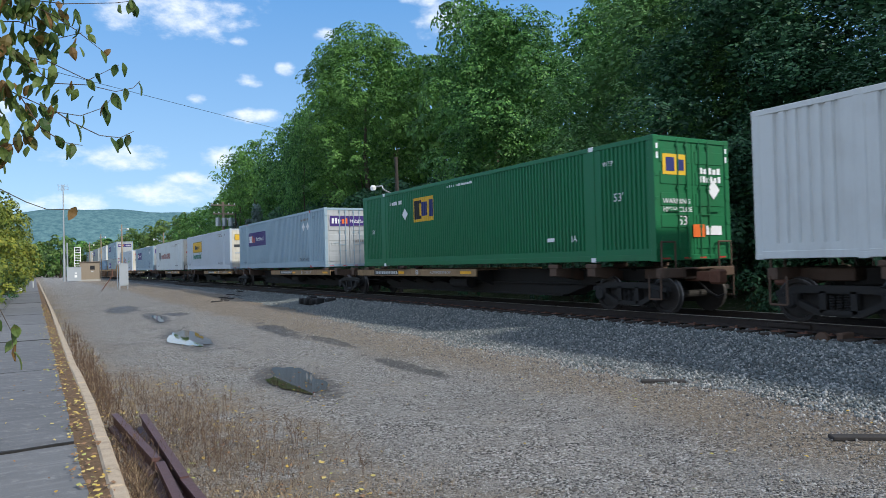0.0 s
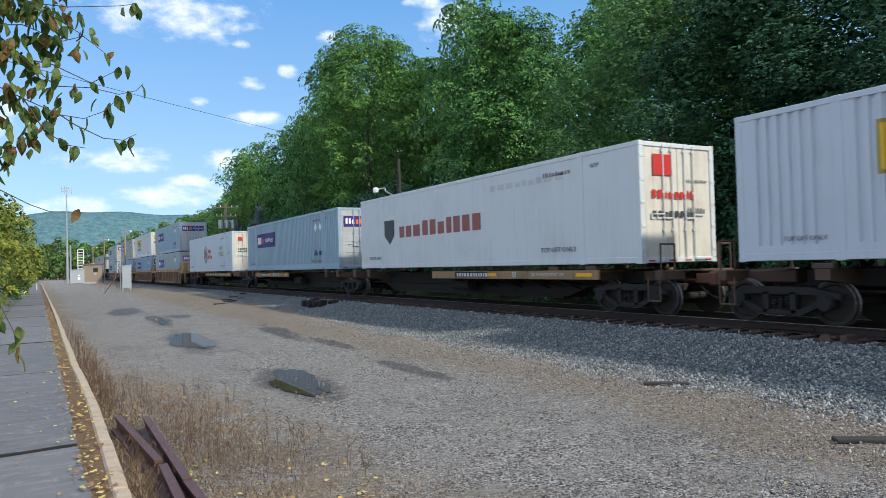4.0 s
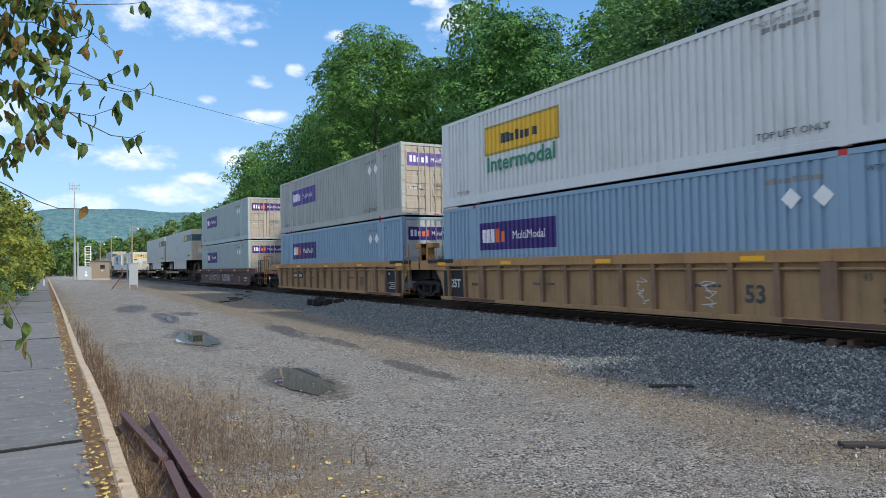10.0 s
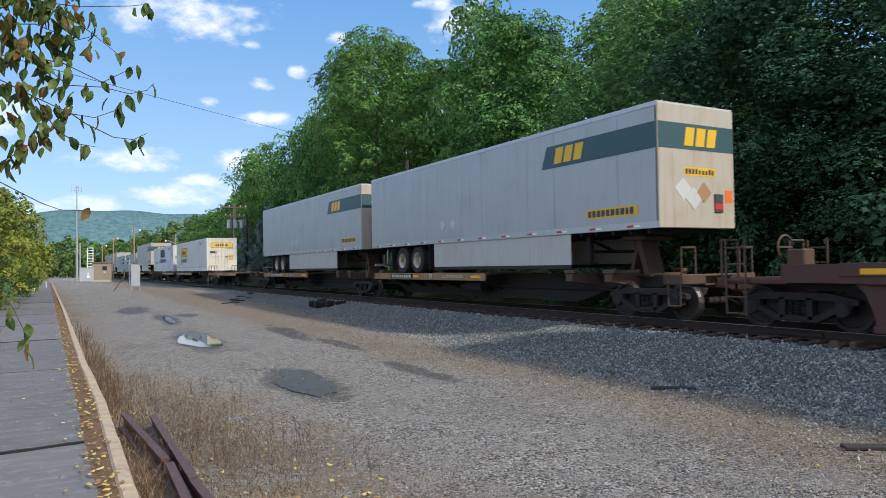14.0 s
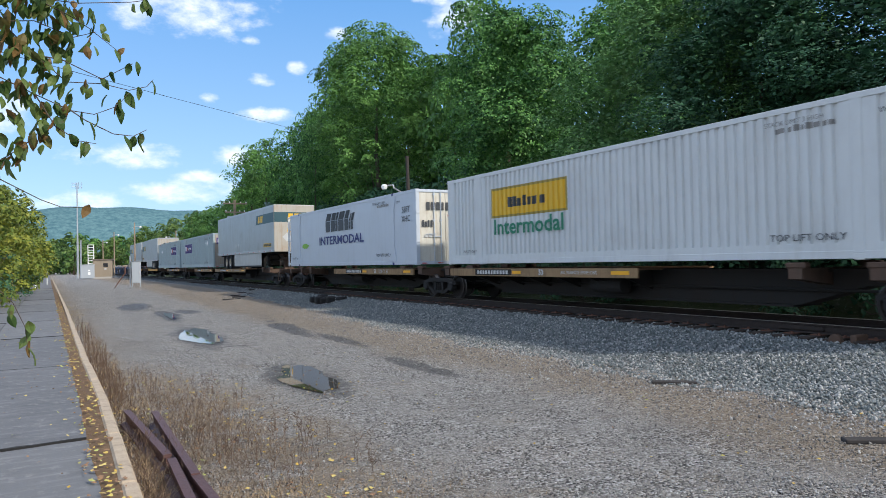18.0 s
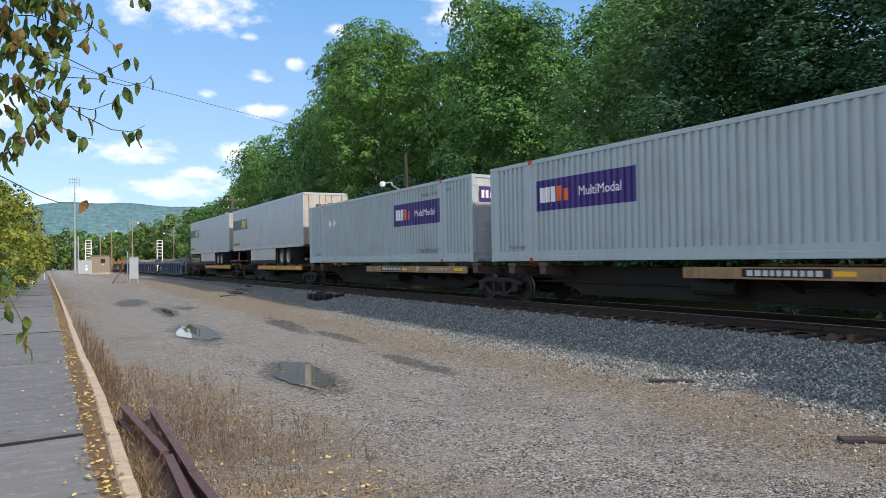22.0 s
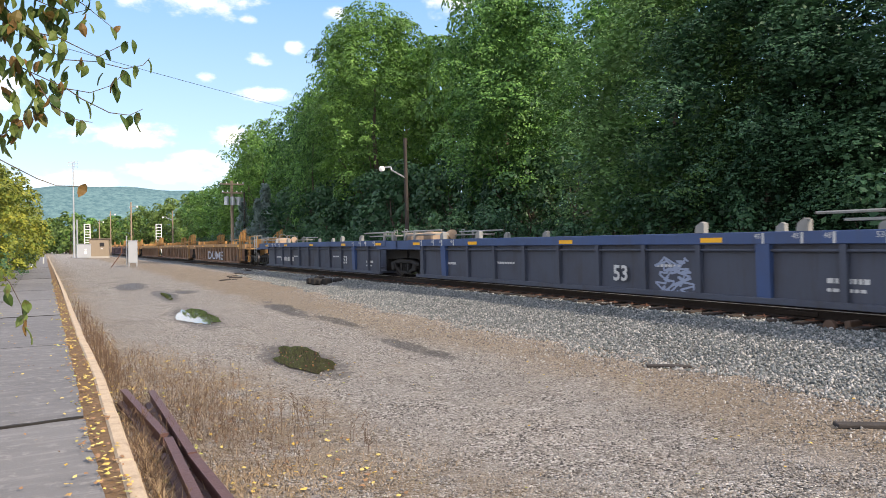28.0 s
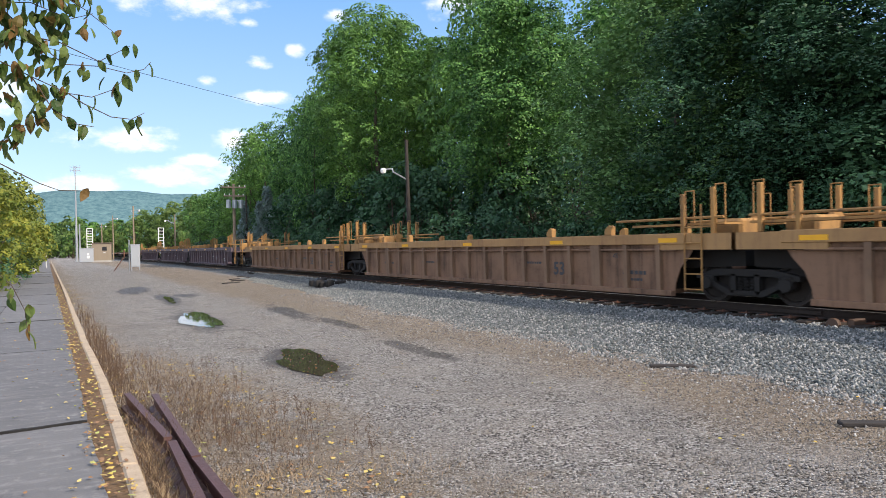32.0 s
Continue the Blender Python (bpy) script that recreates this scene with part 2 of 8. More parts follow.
class Geo:
    """Collects the corners and faces of one mesh."""

    def __init__(self):
        self.v, self.f = [], []

    def add(self, verts, faces):
        k = len(self.v)
        self.v.extend(verts)
        self.f.extend([tuple(i + k for i in f) for f in faces])
        return self

    def box(self, x0, x1, y0, y1, z0, z1, c=0.0):
        x0, x1 = min(x0, x1), max(x0, x1)
        y0, y1 = min(y0, y1), max(y0, y1)
        z0, z1 = min(z0, z1), max(z0, z1)
        if c <= 0:
            v = [(x, y, z) for z in (z0, z1) for y in (y0, y1) for x in (x0, x1)]
            return self.add(v, [(0, 2, 3, 1), (4, 5, 7, 6), (0, 1, 5, 4), (2, 6, 7, 3), (0, 4, 6, 2), (1, 3, 7, 5)])
        c = min(c, (x1 - x0) * 0.45, (y1 - y0) * 0.45, (z1 - z0) * 0.45)
        v, index = [], {}
        for ix, x in enumerate((x0, x1)):
            for iy, y in enumerate((y0, y1)):
                for iz, z in enumerate((z0, z1)):
                    dx, dy, dz = c * (1 - 2 * ix), c * (1 - 2 * iy), c * (1 - 2 * iz)
                    for axis, p in enumerate(((x, y + dy, z + dz), (x + dx, y, z + dz), (x + dx, y + dy, z))):
                        index[ix, iy, iz, axis] = len(v)
                        v.append(p)
        mid = Vector(((x0 + x1) / 2, (y0 + y1) / 2, (z0 + z1) / 2))
        faces = []
        for axis in range(3):
            o = [a for a in range(3) if a != axis]
            for side in (0, 1):
                ring = []
                for p, q in ((0, 0), (1, 0), (1, 1), (0, 1)):
                    k = [0, 0, 0]
                    k[axis], k[o[0]], k[o[1]] = side, p, q
                    ring.append(index[(*k, axis)])
                faces.append(ring)
            for p in (0, 1):
                for q in (0, 1):
                    a, b = [0, 0, 0], [0, 0, 0]
                    a[o[0]], a[o[1]], b[o[0]], b[o[1]] = p, q, p, q
                    a[axis], b[axis] = 0, 1
                    faces.append([index[(*a, o[0])], index[(*b, o[0])], index[(*b, o[1])], index[(*a, o[1])]])
        for ix in (0, 1):
            for iy in (0, 1):
                for iz in (0, 1):
                    faces.append([index[ix, iy, iz, a] for a in range(3)])
        out = []
        for f in faces:
            p = [Vector(v[i]) for i in f]
            n = (p[1] - p[0]).cross(p[2] - p[0])
            out.append(tuple(f) if n.dot(sum(p, Vector()) / len(p) - mid) > 0 else tuple(reversed(f)))
        return self.add(v, out)

    def prism(self, outline, a, b, axis="x"):
        """An outline in the plane across the axis, drawn out from a to b along it."""
        n = len(outline)
        def at(p, w):
            return {"x": (w, p[0], p[1]), "y": (p[0], w, p[1]), "z": (p[0], p[1], w)}[axis]
        v = [at(p, a) for p in outline] + [at(p, b) for p in outline]
        f = [tuple(range(n))[::-1], tuple(range(n, 2 * n))]
        f += [(i, (i + 1) % n, n + (i + 1) % n, n + i) for i in range(n)]
        return self.add(v, f)

    def tube(self, p, q, r0, r1=None, sides=8, caps=True):
        p, q = Vector(p), Vector(q)
        r1 = r0 if r1 is None else r1
        w = (q - p).normalized()
        u = w.orthogonal().normalized()
        t = w.cross(u)
        v = []
        for c, r in ((p, r0), (q, r1)):
            for i in range(sides):
                a = 2 * math.pi * i / sides
                v.append(tuple(c + (u * math.cos(a) + t * math.sin(a)) * r))
        f = [(i, (i + 1) % sides, sides + (i + 1) % sides, sides + i) for i in range(sides)]
        if caps:
            f += [tuple(range(sides))[::-1], tuple(range(sides, 2 * sides))]
        return self.add(v, f)

    def line(self, points, r, sides=6, r_end=None):
        n = len(points) - 1
        e = r if r_end is None else r_end
        for i in range(n):
            self.tube(points[i], points[i + 1], r + (e - r) * i / n, r + (e - r) * (i + 1) / n, sides)
        return self

    def lathe(self, profile, centre, axis="x", seg=24):
        """profile: (radius, place along the axis)."""
        v, f = [], []
        for r, w in profile:
            for i in range(seg):
                a = 2 * math.pi * i / seg
                c, s = r * math.cos(a), r * math.sin(a)
                p = {"x": (w, c, s), "y": (c, w, s), "z": (c, s, w)}[axis]
                v.append(tuple(p[k] + centre[k] for k in range(3)))
        for j in range(len(profile) - 1):
            for i in range(seg):
                f.append((j * seg + i, j * seg + (i + 1) % seg, (j + 1) * seg + (i + 1) % seg, (j + 1) * seg + i))
        return self.add(v, f)

    def mesh(self, name, mat):
        me = bpy.data.meshes.new(name)
        me.from_pydata(self.v, [], self.f)
        me.materials.append(mat)
        bm = bmesh.new()
        bm.from_mesh(me)
        bmesh.ops.recalc_face_normals(bm, faces=bm.faces)
        bm.to_mesh(me)
        bm.free()
        return me


def ob_of(name, data, parent=None, m=None, label=""):
    ob = new(name, data)
    if parent is not None:
        ob.parent = parent
    if m is not None:
        ob.matrix_basis = m
    return tagged(ob, label)


def part(name, geo, mat, parent, label="", m=None):
    return ob_of(name, geo.mesh(name, mat), parent, m, label)


def thing(name, label, category, group="", m=None, kind=""):
    ob = new(name)
    if m is not None:
        ob.matrix_basis = m
    return tagged(ob, label, category, group, kind)


def fast_mesh(name, verts, faces, mat, smooth=False):
    """verts (n, 3) and faces (m, k) as arrays."""
    me = bpy.data.meshes.new(name)
    k = faces.shape[1]
    me.vertices.add(len(verts))
    me.vertices.foreach_set("co", np.ascontiguousarray(verts, dtype=np.float32).ravel())
    me.loops.add(faces.size)
    me.loops.foreach_set("vertex_index", np.ascontiguousarray(faces, dtype=np.int32).ravel())
    me.polygons.add(len(faces))
    me.polygons.foreach_set("loop_start", np.arange(0, faces.size, k, dtype=np.int32))
    if smooth:
        me.polygons.foreach_set("use_smooth", np.ones(len(faces), dtype=bool))
    me.update(calc_edges=True)
    me.materials.append(mat)
    return me


TEXTS = {}


def text_mesh(words, height, mat, bold=0.0):
    key = (words, height, mat.name, bold)
    if key not in TEXTS:
        cu = bpy.data.curves.new("text", "FONT")
        cu.body, cu.size, cu.align_x, cu.align_y = words, height / 0.7, "CENTER", "CENTER"
        cu.offset, cu.extrude, cu.resolution_u = bold, 0.001, 2
        tmp = bpy.data.objects.new("text", cu)
        me = bpy.data.meshes.new_from_object(tmp)
        me.materials.clear()
        me.materials.append(mat)
        bpy.data.objects.remove(tmp)
        bpy.data.curves.remove(cu)
        TEXTS[key] = me
    return TEXTS[key]


def side_text(words, x, y, z, height, mat, parent, name="lettering", stretch=1.0, bold=0.0):
    """Lettering that faces -X and reads along -Y."""
    m = Matrix(((0, 0, -1, x), (-stretch, 0, 0, y), (0, 1, 0, z), (0, 0, 0, 1)))
    return ob_of(name, text_mesh(words, height, mat, bold), parent, m)


def end_text(words, x, y, z, height, mat, parent, name="lettering", stretch=1.0, bold=0.0):
    """Lettering that faces -Y and reads along +X."""
    m = Matrix(((stretch, 0, 0, x), (0, 0, -1, y), (0, 1, 0, z), (0, 0, 0, 1)))
    return ob_of(name, text_mesh(words, height, mat, bold), parent, m)

# ---- the train: parts that repeat ----
RAIL_Z = 0.26                    # top of the rails
TRACK_X = 13.43                  # middle of the track
BOX_L, BOX_W, BOX_H = 16.154, 1.30, 2.896


def ribs(style):
    """Places along a side wall where the pressed profile bends, with its depth there."""
    pts, y = [(0.16, 0.0)], 0.22
    while y < BOX_L - 0.36:
        near_post = min(abs(y + 0.14 - 2.05), abs(y + 0.14 - 14.1)) < 0.24
        if style == "smooth" or near_post:
            pts.append((y, 0.004))
            y += 0.28
            continue
        if style == "fine":
            pts += [(y, 0.0), (y + 0.018, 0.04), (y + 0.07, 0.04), (y + 0.088, 0.0)]
            y += 0.142
            continue
        pts += [(y, 0.0), (y + 0.025, 0.052), (y + 0.1, 0.052), (y + 0.125, 0.0)]
        y += 0.226
    pts.append((BOX_L - 0.16, 0.0))
    return pts


RIBS = {k: ribs(k) for k in ("ribbed", "fine", "smooth")}


def depth_at(style, y):
    pts = RIBS[style]
    for (a, da), (b, db) in zip(pts, pts[1:]):
        if a <= y <= b:
            return da + (db - da) * (y - a) / max(b - a, 1e-6)
    return 0.0


def wall_strip(style, y0, y1, z0, z1, out, side=-1):
    """A strip of the wall's own pressed surface, out metres in front of it."""
    ys = [y0] + [y for y, _ in RIBS[style] if y0 + 1e-4 < y < y1 - 1e-4] + [y1]
    g = Geo()
    v, f = [], []
    for y in ys:
        x = side * (BOX_W - 0.012 - depth_at(style, y) + out)
        v += [(x, y, z0), (x, y, z1)]
    for i in range(len(ys) - 1):
        f.append((2 * i, 2 * i + 2, 2 * i + 3, 2 * i + 1) if side > 0 else (2 * i, 2 * i + 1, 2 * i + 3, 2 * i + 2))
    return g.add(v, f)


def decal(name, style, y0, y1, z0, z1, mat, parent, out=0.004, label=""):
    me = wall_strip(style, min(y0, y1), max(y0, y1), z0, z1, out)
    data = bpy.data.meshes.new(name)
    data.from_pydata(me.v, [], me.f)
    data.materials.append(mat)
    return ob_of(name, data, parent, None, label)


def bars(style, y_left, y_right, z0, z1, mat, parent, n, seed, out=0.006, name="bar"):
    """A run of upright blocks, the size and colour of lettering that is not spelled out."""
    rnd = random.Random(seed)
    w = [rnd.uniform(0.7, 1.3) for _ in range(n)]
    k = (y_left - y_right) / sum(w)
    y = y_left
    for i in range(n):
        decal(name, style, y - w[i] * k * 0.74, y, z0, z1 - (rnd.random() < 0.4) * (z1 - z0) * 0.22, mat, parent, out)
        y -= w[i] * k


def end_bars(x0, x1, z0, z1, y, mat, parent, n, seed, name="bar"):
    rnd = random.Random(seed)
    x, step = x0, (x1 - x0) / n
    for i in range(n):
        part(name, Geo().box(x, x + step * rnd.uniform(0.6, 0.8), y - 0.003, y, z0, z1 - (rnd.random() < 0.4) * (z1 - z0) * 0.2), mat, parent)
        x += step


def diamond(x, y, z, r, mat, parent, name="placard_holder"):
    g = Geo().prism([(y, z - r), (y + r, z), (y, z + r), (y - r, z)], x, x - 0.012)
    return part(name, g, mat, parent, "diamond placard holder")


BOXES = []                       # (thing, place along the train, height over the rail)


def container(label, style, wall, roof, frame_mat, door_mat, logo, s, z, seed, doors_dirty=None):
    box = thing("shipping_container", label, "container", "containers on the train")
    w, L, H = BOX_W, BOX_L - (0.46 if logo.get("open_front") else 0.0), BOX_H
    for side, nm in ((-1, "side_wall"), (1, "side_wall")):
        low = 0.3 if style != "smooth" else 0.16
        g = wall_strip(style, 0.16, L - 0.16, low, H - 0.1, 0.0, side)
        data = bpy.data.meshes.new(nm)
        data.from_pydata(g.v, [], g.f)
        data.materials.append(wall)
        ob_of(nm, data, box)
    g = Geo().box(-w + 0.02, w - 0.02, 0.05, L - 0.05, H - 0.05, H - 0.02)
    for i in range(24):
        g.box(-w + 0.15, w - 0.15, 0.5 + i * 0.65, 0.75 + i * 0.65, H - 0.02, H - 0.006)
    part("roof", g, roof, box)
    part("floor", Geo().box(-w + 0.03, w - 0.03, 0.05, L - 0.05, 0.08, 0.14), STEEL_DARK, box)
    for side in (-1, 1):
        x = side * w
        part("top_rail", Geo().box(x, x - side * 0.07, 0.02, L - 0.02, H - 0.115, H - 0.002, 0.008), frame_mat, box)
        part("bottom_rail", Geo().box(x, x - side * 0.09, 0.02, L - 0.02, 0.02, 0.165, 0.008), frame_mat, box)
        if style != "smooth":
            part("lower_panel", Geo().box(x - side * 0.01, x - side * 0.075, 0.1, L - 0.1, 0.16, 0.305), wall, box)
        for y in (0.0, L - 0.16):
            part("corner_post", Geo().box(x, x - side * 0.16, y, y + 0.16, 0.02, H - 0.02, 0.012), frame_mat, box)
        for y in (2.05, 14.1):
            part("lift_post", Geo().box(x + side * 0.003, x - side * 0.06, y - 0.1, y + 0.1, 0.12, H - 0.06, 0.01), wall, box)
            for zz in (0.0, H - 0.115):
                part("corner_casting", Geo().box(x + side * 0.006, x - side * 0.16, y - 0.09, y + 0.09, zz, zz + 0.118, 0.01), logo.get("casting", frame_mat), box)
        for y in (0.0, L - 0.178):
            for zz in (0.0, H - 0.118):
                part("corner_casting", Geo().box(x + side * 0.004, x - side * 0.16, y - 0.004, y + 0.182, zz, zz + 0.12, 0.012), frame_mat, box)
    # door end, towards -Y
    dm = door_mat
    for side in (-1, 1):
        door = Geo().box(side * 0.012, side * (w - 0.14), 0.03, 0.07, 0.14, H - 0.12)
        leaf = part("door", door, dm, box)
        for i in range(5 if style != "smooth" else 0):
            zz = 0.28 + i * 0.5
            part("door_panel", Geo().box(side * 0.1, side * (w - 0.22), 0.012, 0.03, zz, zz + 0.3, 0.006), dm, leaf)
        for x in (0.22, 0.52):
            rod = Geo().tube((side * x, -0.005, 0.06), (side * x, -0.005, H - 0.06), 0.019, sides=8)
            for zz in (0.12, 0.8, 1.7, 2.7):
                rod.box(side * x - 0.045, side * x + 0.045, -0.012, 0.02, zz - 0.03, zz + 0.03)
            rod.box(side * x, side * (x + 0.36), -0.03, -0.012, 1.0 + x * 0.3, 1.03 + x * 0.3)
            part("lock_rod", rod, frame_mat if dm is not WHITE else GALV, leaf)
        hinge = Geo()
        for i in range(5):
            hinge.box(side * (w - 0.15), side * (w - 0.02), -0.012, 0.02, 0.3 + i * 0.55, 0.38 + i * 0.55, 0.006)
        part("hinge", hinge, frame_mat, leaf)
        tape = Geo()
        for x in (0.16, 0.86):
            tape.box(side * x, side * (x + 0.22), -0.004, 0.012, 0.05, 0.085)
        part("reflector", tape, RED, box)
    part("door_header", Geo().box(-w, w, 0.0, 0.1, H - 0.12, H - 0.01, 0.01), frame_mat, box)
    part("door_sill", Geo().box(-w, w, 0.0, 0.1, 0.02, 0.14, 0.01), frame_mat, box)
    front = Geo().box(-w + 0.1, w - 0.1, L - 0.06, L - 0.03, 0.1, H - 0.1)
    for i in range(8):
        front.box(-w + 0.2 + i * 0.28, -w + 0.34 + i * 0.28, L - 0.03, L - 0.005, 0.15, H - 0.15)
    part("front_wall", front, wall, box)
    if logo.get("open_front"):
        for i in range(5):
            part("reefer_frame", Geo().box(-w - 0.002, -w + 0.05, L, L + 0.45, 0.1 + i * 0.66, 0.18 + i * 0.66), WHITE, box)
        for x in (-w, w - 0.08):
            part("reefer_post", Geo().box(x, x + 0.08, L + 0.38, L + 0.46, 0.02, H - 0.05), WHITE, box)
    logo["paint"](box, style, seed, logo)
    BOXES.append((box, s, z))
    return box


X_SIDE = -BOX_W - 0.002


SOFT_MARK = paint((0.24, 0.235, 0.225), 0.3, (0.4, 0.38, 0.34), 0.5)


def marks_common(box, style, seed, mat, diamonds=True, lift=True):
    bars(style, 3.6, 2.4, 2.42, 2.54, SOFT_MARK, box, 9, seed + 3, name="number_bar")
    end_bars(0.25, 1.05, 1.97, 2.03, -0.001, SOFT_MARK, box, 9, seed + 4, "number_bar")
    end_bars(0.3, 0.95, 1.2, 1.34, -0.001, SOFT_MARK, box, 6, seed + 6, "notice_bar")
    end_bars(-0.95, -0.35, 1.05, 1.2, -0.001, PALE_MARK, box, 3, seed + 7, "notice_bar")
    if diamonds:
        for y in (3.05, 2.42):
            diamond(X_SIDE + 0.012, y, 2.12, 0.2, WHITE, box)
    if lift:
        side_text("TOP LIFT ONLY", X_SIDE - 0.006, 3.0, 0.42, 0.13, GREY_MARK, box, stretch=1.15)
        side_text("TOP LIFT ONLY", X_SIDE - 0.006, 14.75, 0.42, 0.085 if style == "ribbed" else 0.12, GREY_MARK, box)
    side_text("WTP", X_SIDE - 0.006, 1.5, 2.5, 0.1, GREY_MARK, box)


def parcel_logo(box, style, seed, o):
    """Purple panel with white and orange blocks and a light row, on the wall and on the doors."""
    y_left = 13.82 if not o.get("near_logo") else 5.9
    faded = o.get("faded")
    base = decal("logo_panel", style, y_left - 3.85, y_left, 1.42, 2.28, PURPLE_FADED if faded else PURPLE, box, 0.004, "purple painted panel")
    bars(style, y_left - 0.17, y_left - 0.9, 1.65, 2.07, LOGO_WHITE, base, 3, 5, name="white_block")
    bars(style, y_left - 0.9, y_left - 1.45, 1.65, 2.07, LOGO_WHITE if faded else ORANGE, base, 2, 6, name="orange_block")
    side_text("MultiModal", X_SIDE - 0.004, y_left - 2.6, 1.83, 0.25, PALE_MARK if faded else LOGO_WHITE, base, stretch=0.98)
    pm = PURPLE_FADED if faded else PURPLE
    for x0, x1 in ((-1.02, -0.015), (0.015, 1.02)):
        part("logo_panel", Geo().box(x0, x1, 0.006, 0.011, 1.98, 2.5), pm, box, "purple painted band")
    end_bars(-0.92, -0.42, 2.12, 2.38, 0.005, LOGO_WHITE, box, 3, 8, "white_block")
    end_bars(-0.4, -0.04, 2.12, 2.38, 0.005, LOGO_WHITE if faded else ORANGE, box, 2, 9, "orange_block")
    end_text("MultiModal", 0.5, 0.003, 2.23, 0.17, LOGO_WHITE, box, stretch=0.86)
    marks_common(box, style, seed, GREY_MARK, diamonds=not o.get("near_logo"))
    if o.get("near_logo"):
        for y in (13.1, 12.5):
            diamond(X_SIDE + 0.012, y, 1.9, 0.18, WHITE, box)
    if o.get("badge"):
        part("badge", Geo().prism([(3.35, 0.72), (2.75, 0.72), (3.05, 1.05)], X_SIDE, X_SIDE - 0.006), NAVY, box)
        bars(style, 2.7, 2.0, 0.72, 0.98, NAVY, box, 5, seed + 1)


def square_logo(box, style, seed, o):
    """Yellow square with dark and blue letter blocks, white marks."""
    base = decal("logo_panel", style, 10.12, 11.65, 1.6, 2.48, YELLOW, box, 0.004, "yellow painted square")
    decal("dark_block", style, 11.2, 11.55, 1.7, 2.38, BLACK, base, 0.007)
    decal("dark_block", style, 11.05, 11.2, 1.7, 1.82, BLACK, base, 0.007)
    decal("dark_block", style, 11.05, 11.2, 2.26, 2.38, BLACK, base, 0.007)
    decal("blue_block", style, 10.62, 11.0, 1.8, 2.3, NAVY, base, 0.007)
    decal("blue_block", style, 10.2, 10.5, 1.75, 2.35, NAVY, base, 0.007)
    part("logo_panel", Geo().box(-1.0, -0.2, 0.005, 0.011, 2.0, 2.48), YELLOW, box, "yellow painted square")
    part("blue_block", Geo().box(-0.9, -0.62, 0.001, 0.005, 2.08, 2.4).box(-0.52, -0.3, 0.001, 0.005, 2.1, 2.36), NAVY, box)
    end_bars(0.2, 1.0, 2.05, 2.2, 0.0, LOGO_WHITE, box, 5, seed, "number_bar")
    end_bars(0.2, 1.0, 1.85, 2.0, 0.0, LOGO_WHITE, box, 6, seed + 1, "number_bar")
    end_text("WARNING", -0.58, -0.004, 1.38, 0.12, LOGO_WHITE, box, stretch=1.1)
    end_text("HIGH CUBE", -0.55, -0.004, 1.19, 0.12, LOGO_WHITE, box, stretch=1.1)
    part("notice", Geo().box(-0.05, 0.35, -0.006, 0.0, 0.55, 0.85), ORANGE, box)
    part("notice", Geo().box(0.4, 0.95, -0.006, 0.0, 0.6, 0.82), LOGO_WHITE, box)
    g = Geo().prism([(0.7, 1.45), (0.92, 1.68), (0.7, 1.91), (0.48, 1.68)], -0.008, 0.0, "y")
    part("placard_holder", g, LOGO_WHITE, box, "white diamond placard")
    end_text("53'", -0.36, -0.004, 0.93, 0.22, LOGO_WHITE, box)
    diamond(X_SIDE + 0.012, 12.3, 1.95, 0.22, LOGO_WHITE, box)
    side_text("53'", X_SIDE - 0.006, 1.12, 1.55, 0.2, LOGO_WHITE, box)
    side_text("53'", X_SIDE - 0.006, 15.1, 1.4, 0.16, LOGO_WHITE, box)
    side_text("WTP", X_SIDE - 0.006, 1.45, 2.4, 0.12, LOGO_WHITE, box)
    bars(style, 13.6, 12.6, 2.36, 2.5, LOGO_WHITE, box, 9, seed + 5, name="number_bar")
    bars(style, 9.2, 7.6, 2.62, 2.7, LOGO_WHITE, box, 12, seed + 6, name="notice_bar")
    part("notice", Geo().box(X_SIDE, X_SIDE - 0.005, 3.55, 3.85, 0.58, 0.68), LOGO_WHITE, box)
    side_text("IA", X_SIDE - 0.007, 2.75, 0.62, 0.17, LOGO_WHITE, box)
    for x in (-1.22, 1.15):
        part("corner_mark", Geo().box(x, x + 0.06, -0.006, 0.0, H_MARK, H_MARK + 0.35), LOGO_WHITE, box)


H_MARK = 2.35


SIGN_RIM = paint((0.34, 0.27, 0.06), 0.4, (0.2, 0.16, 0.1), 0.5)


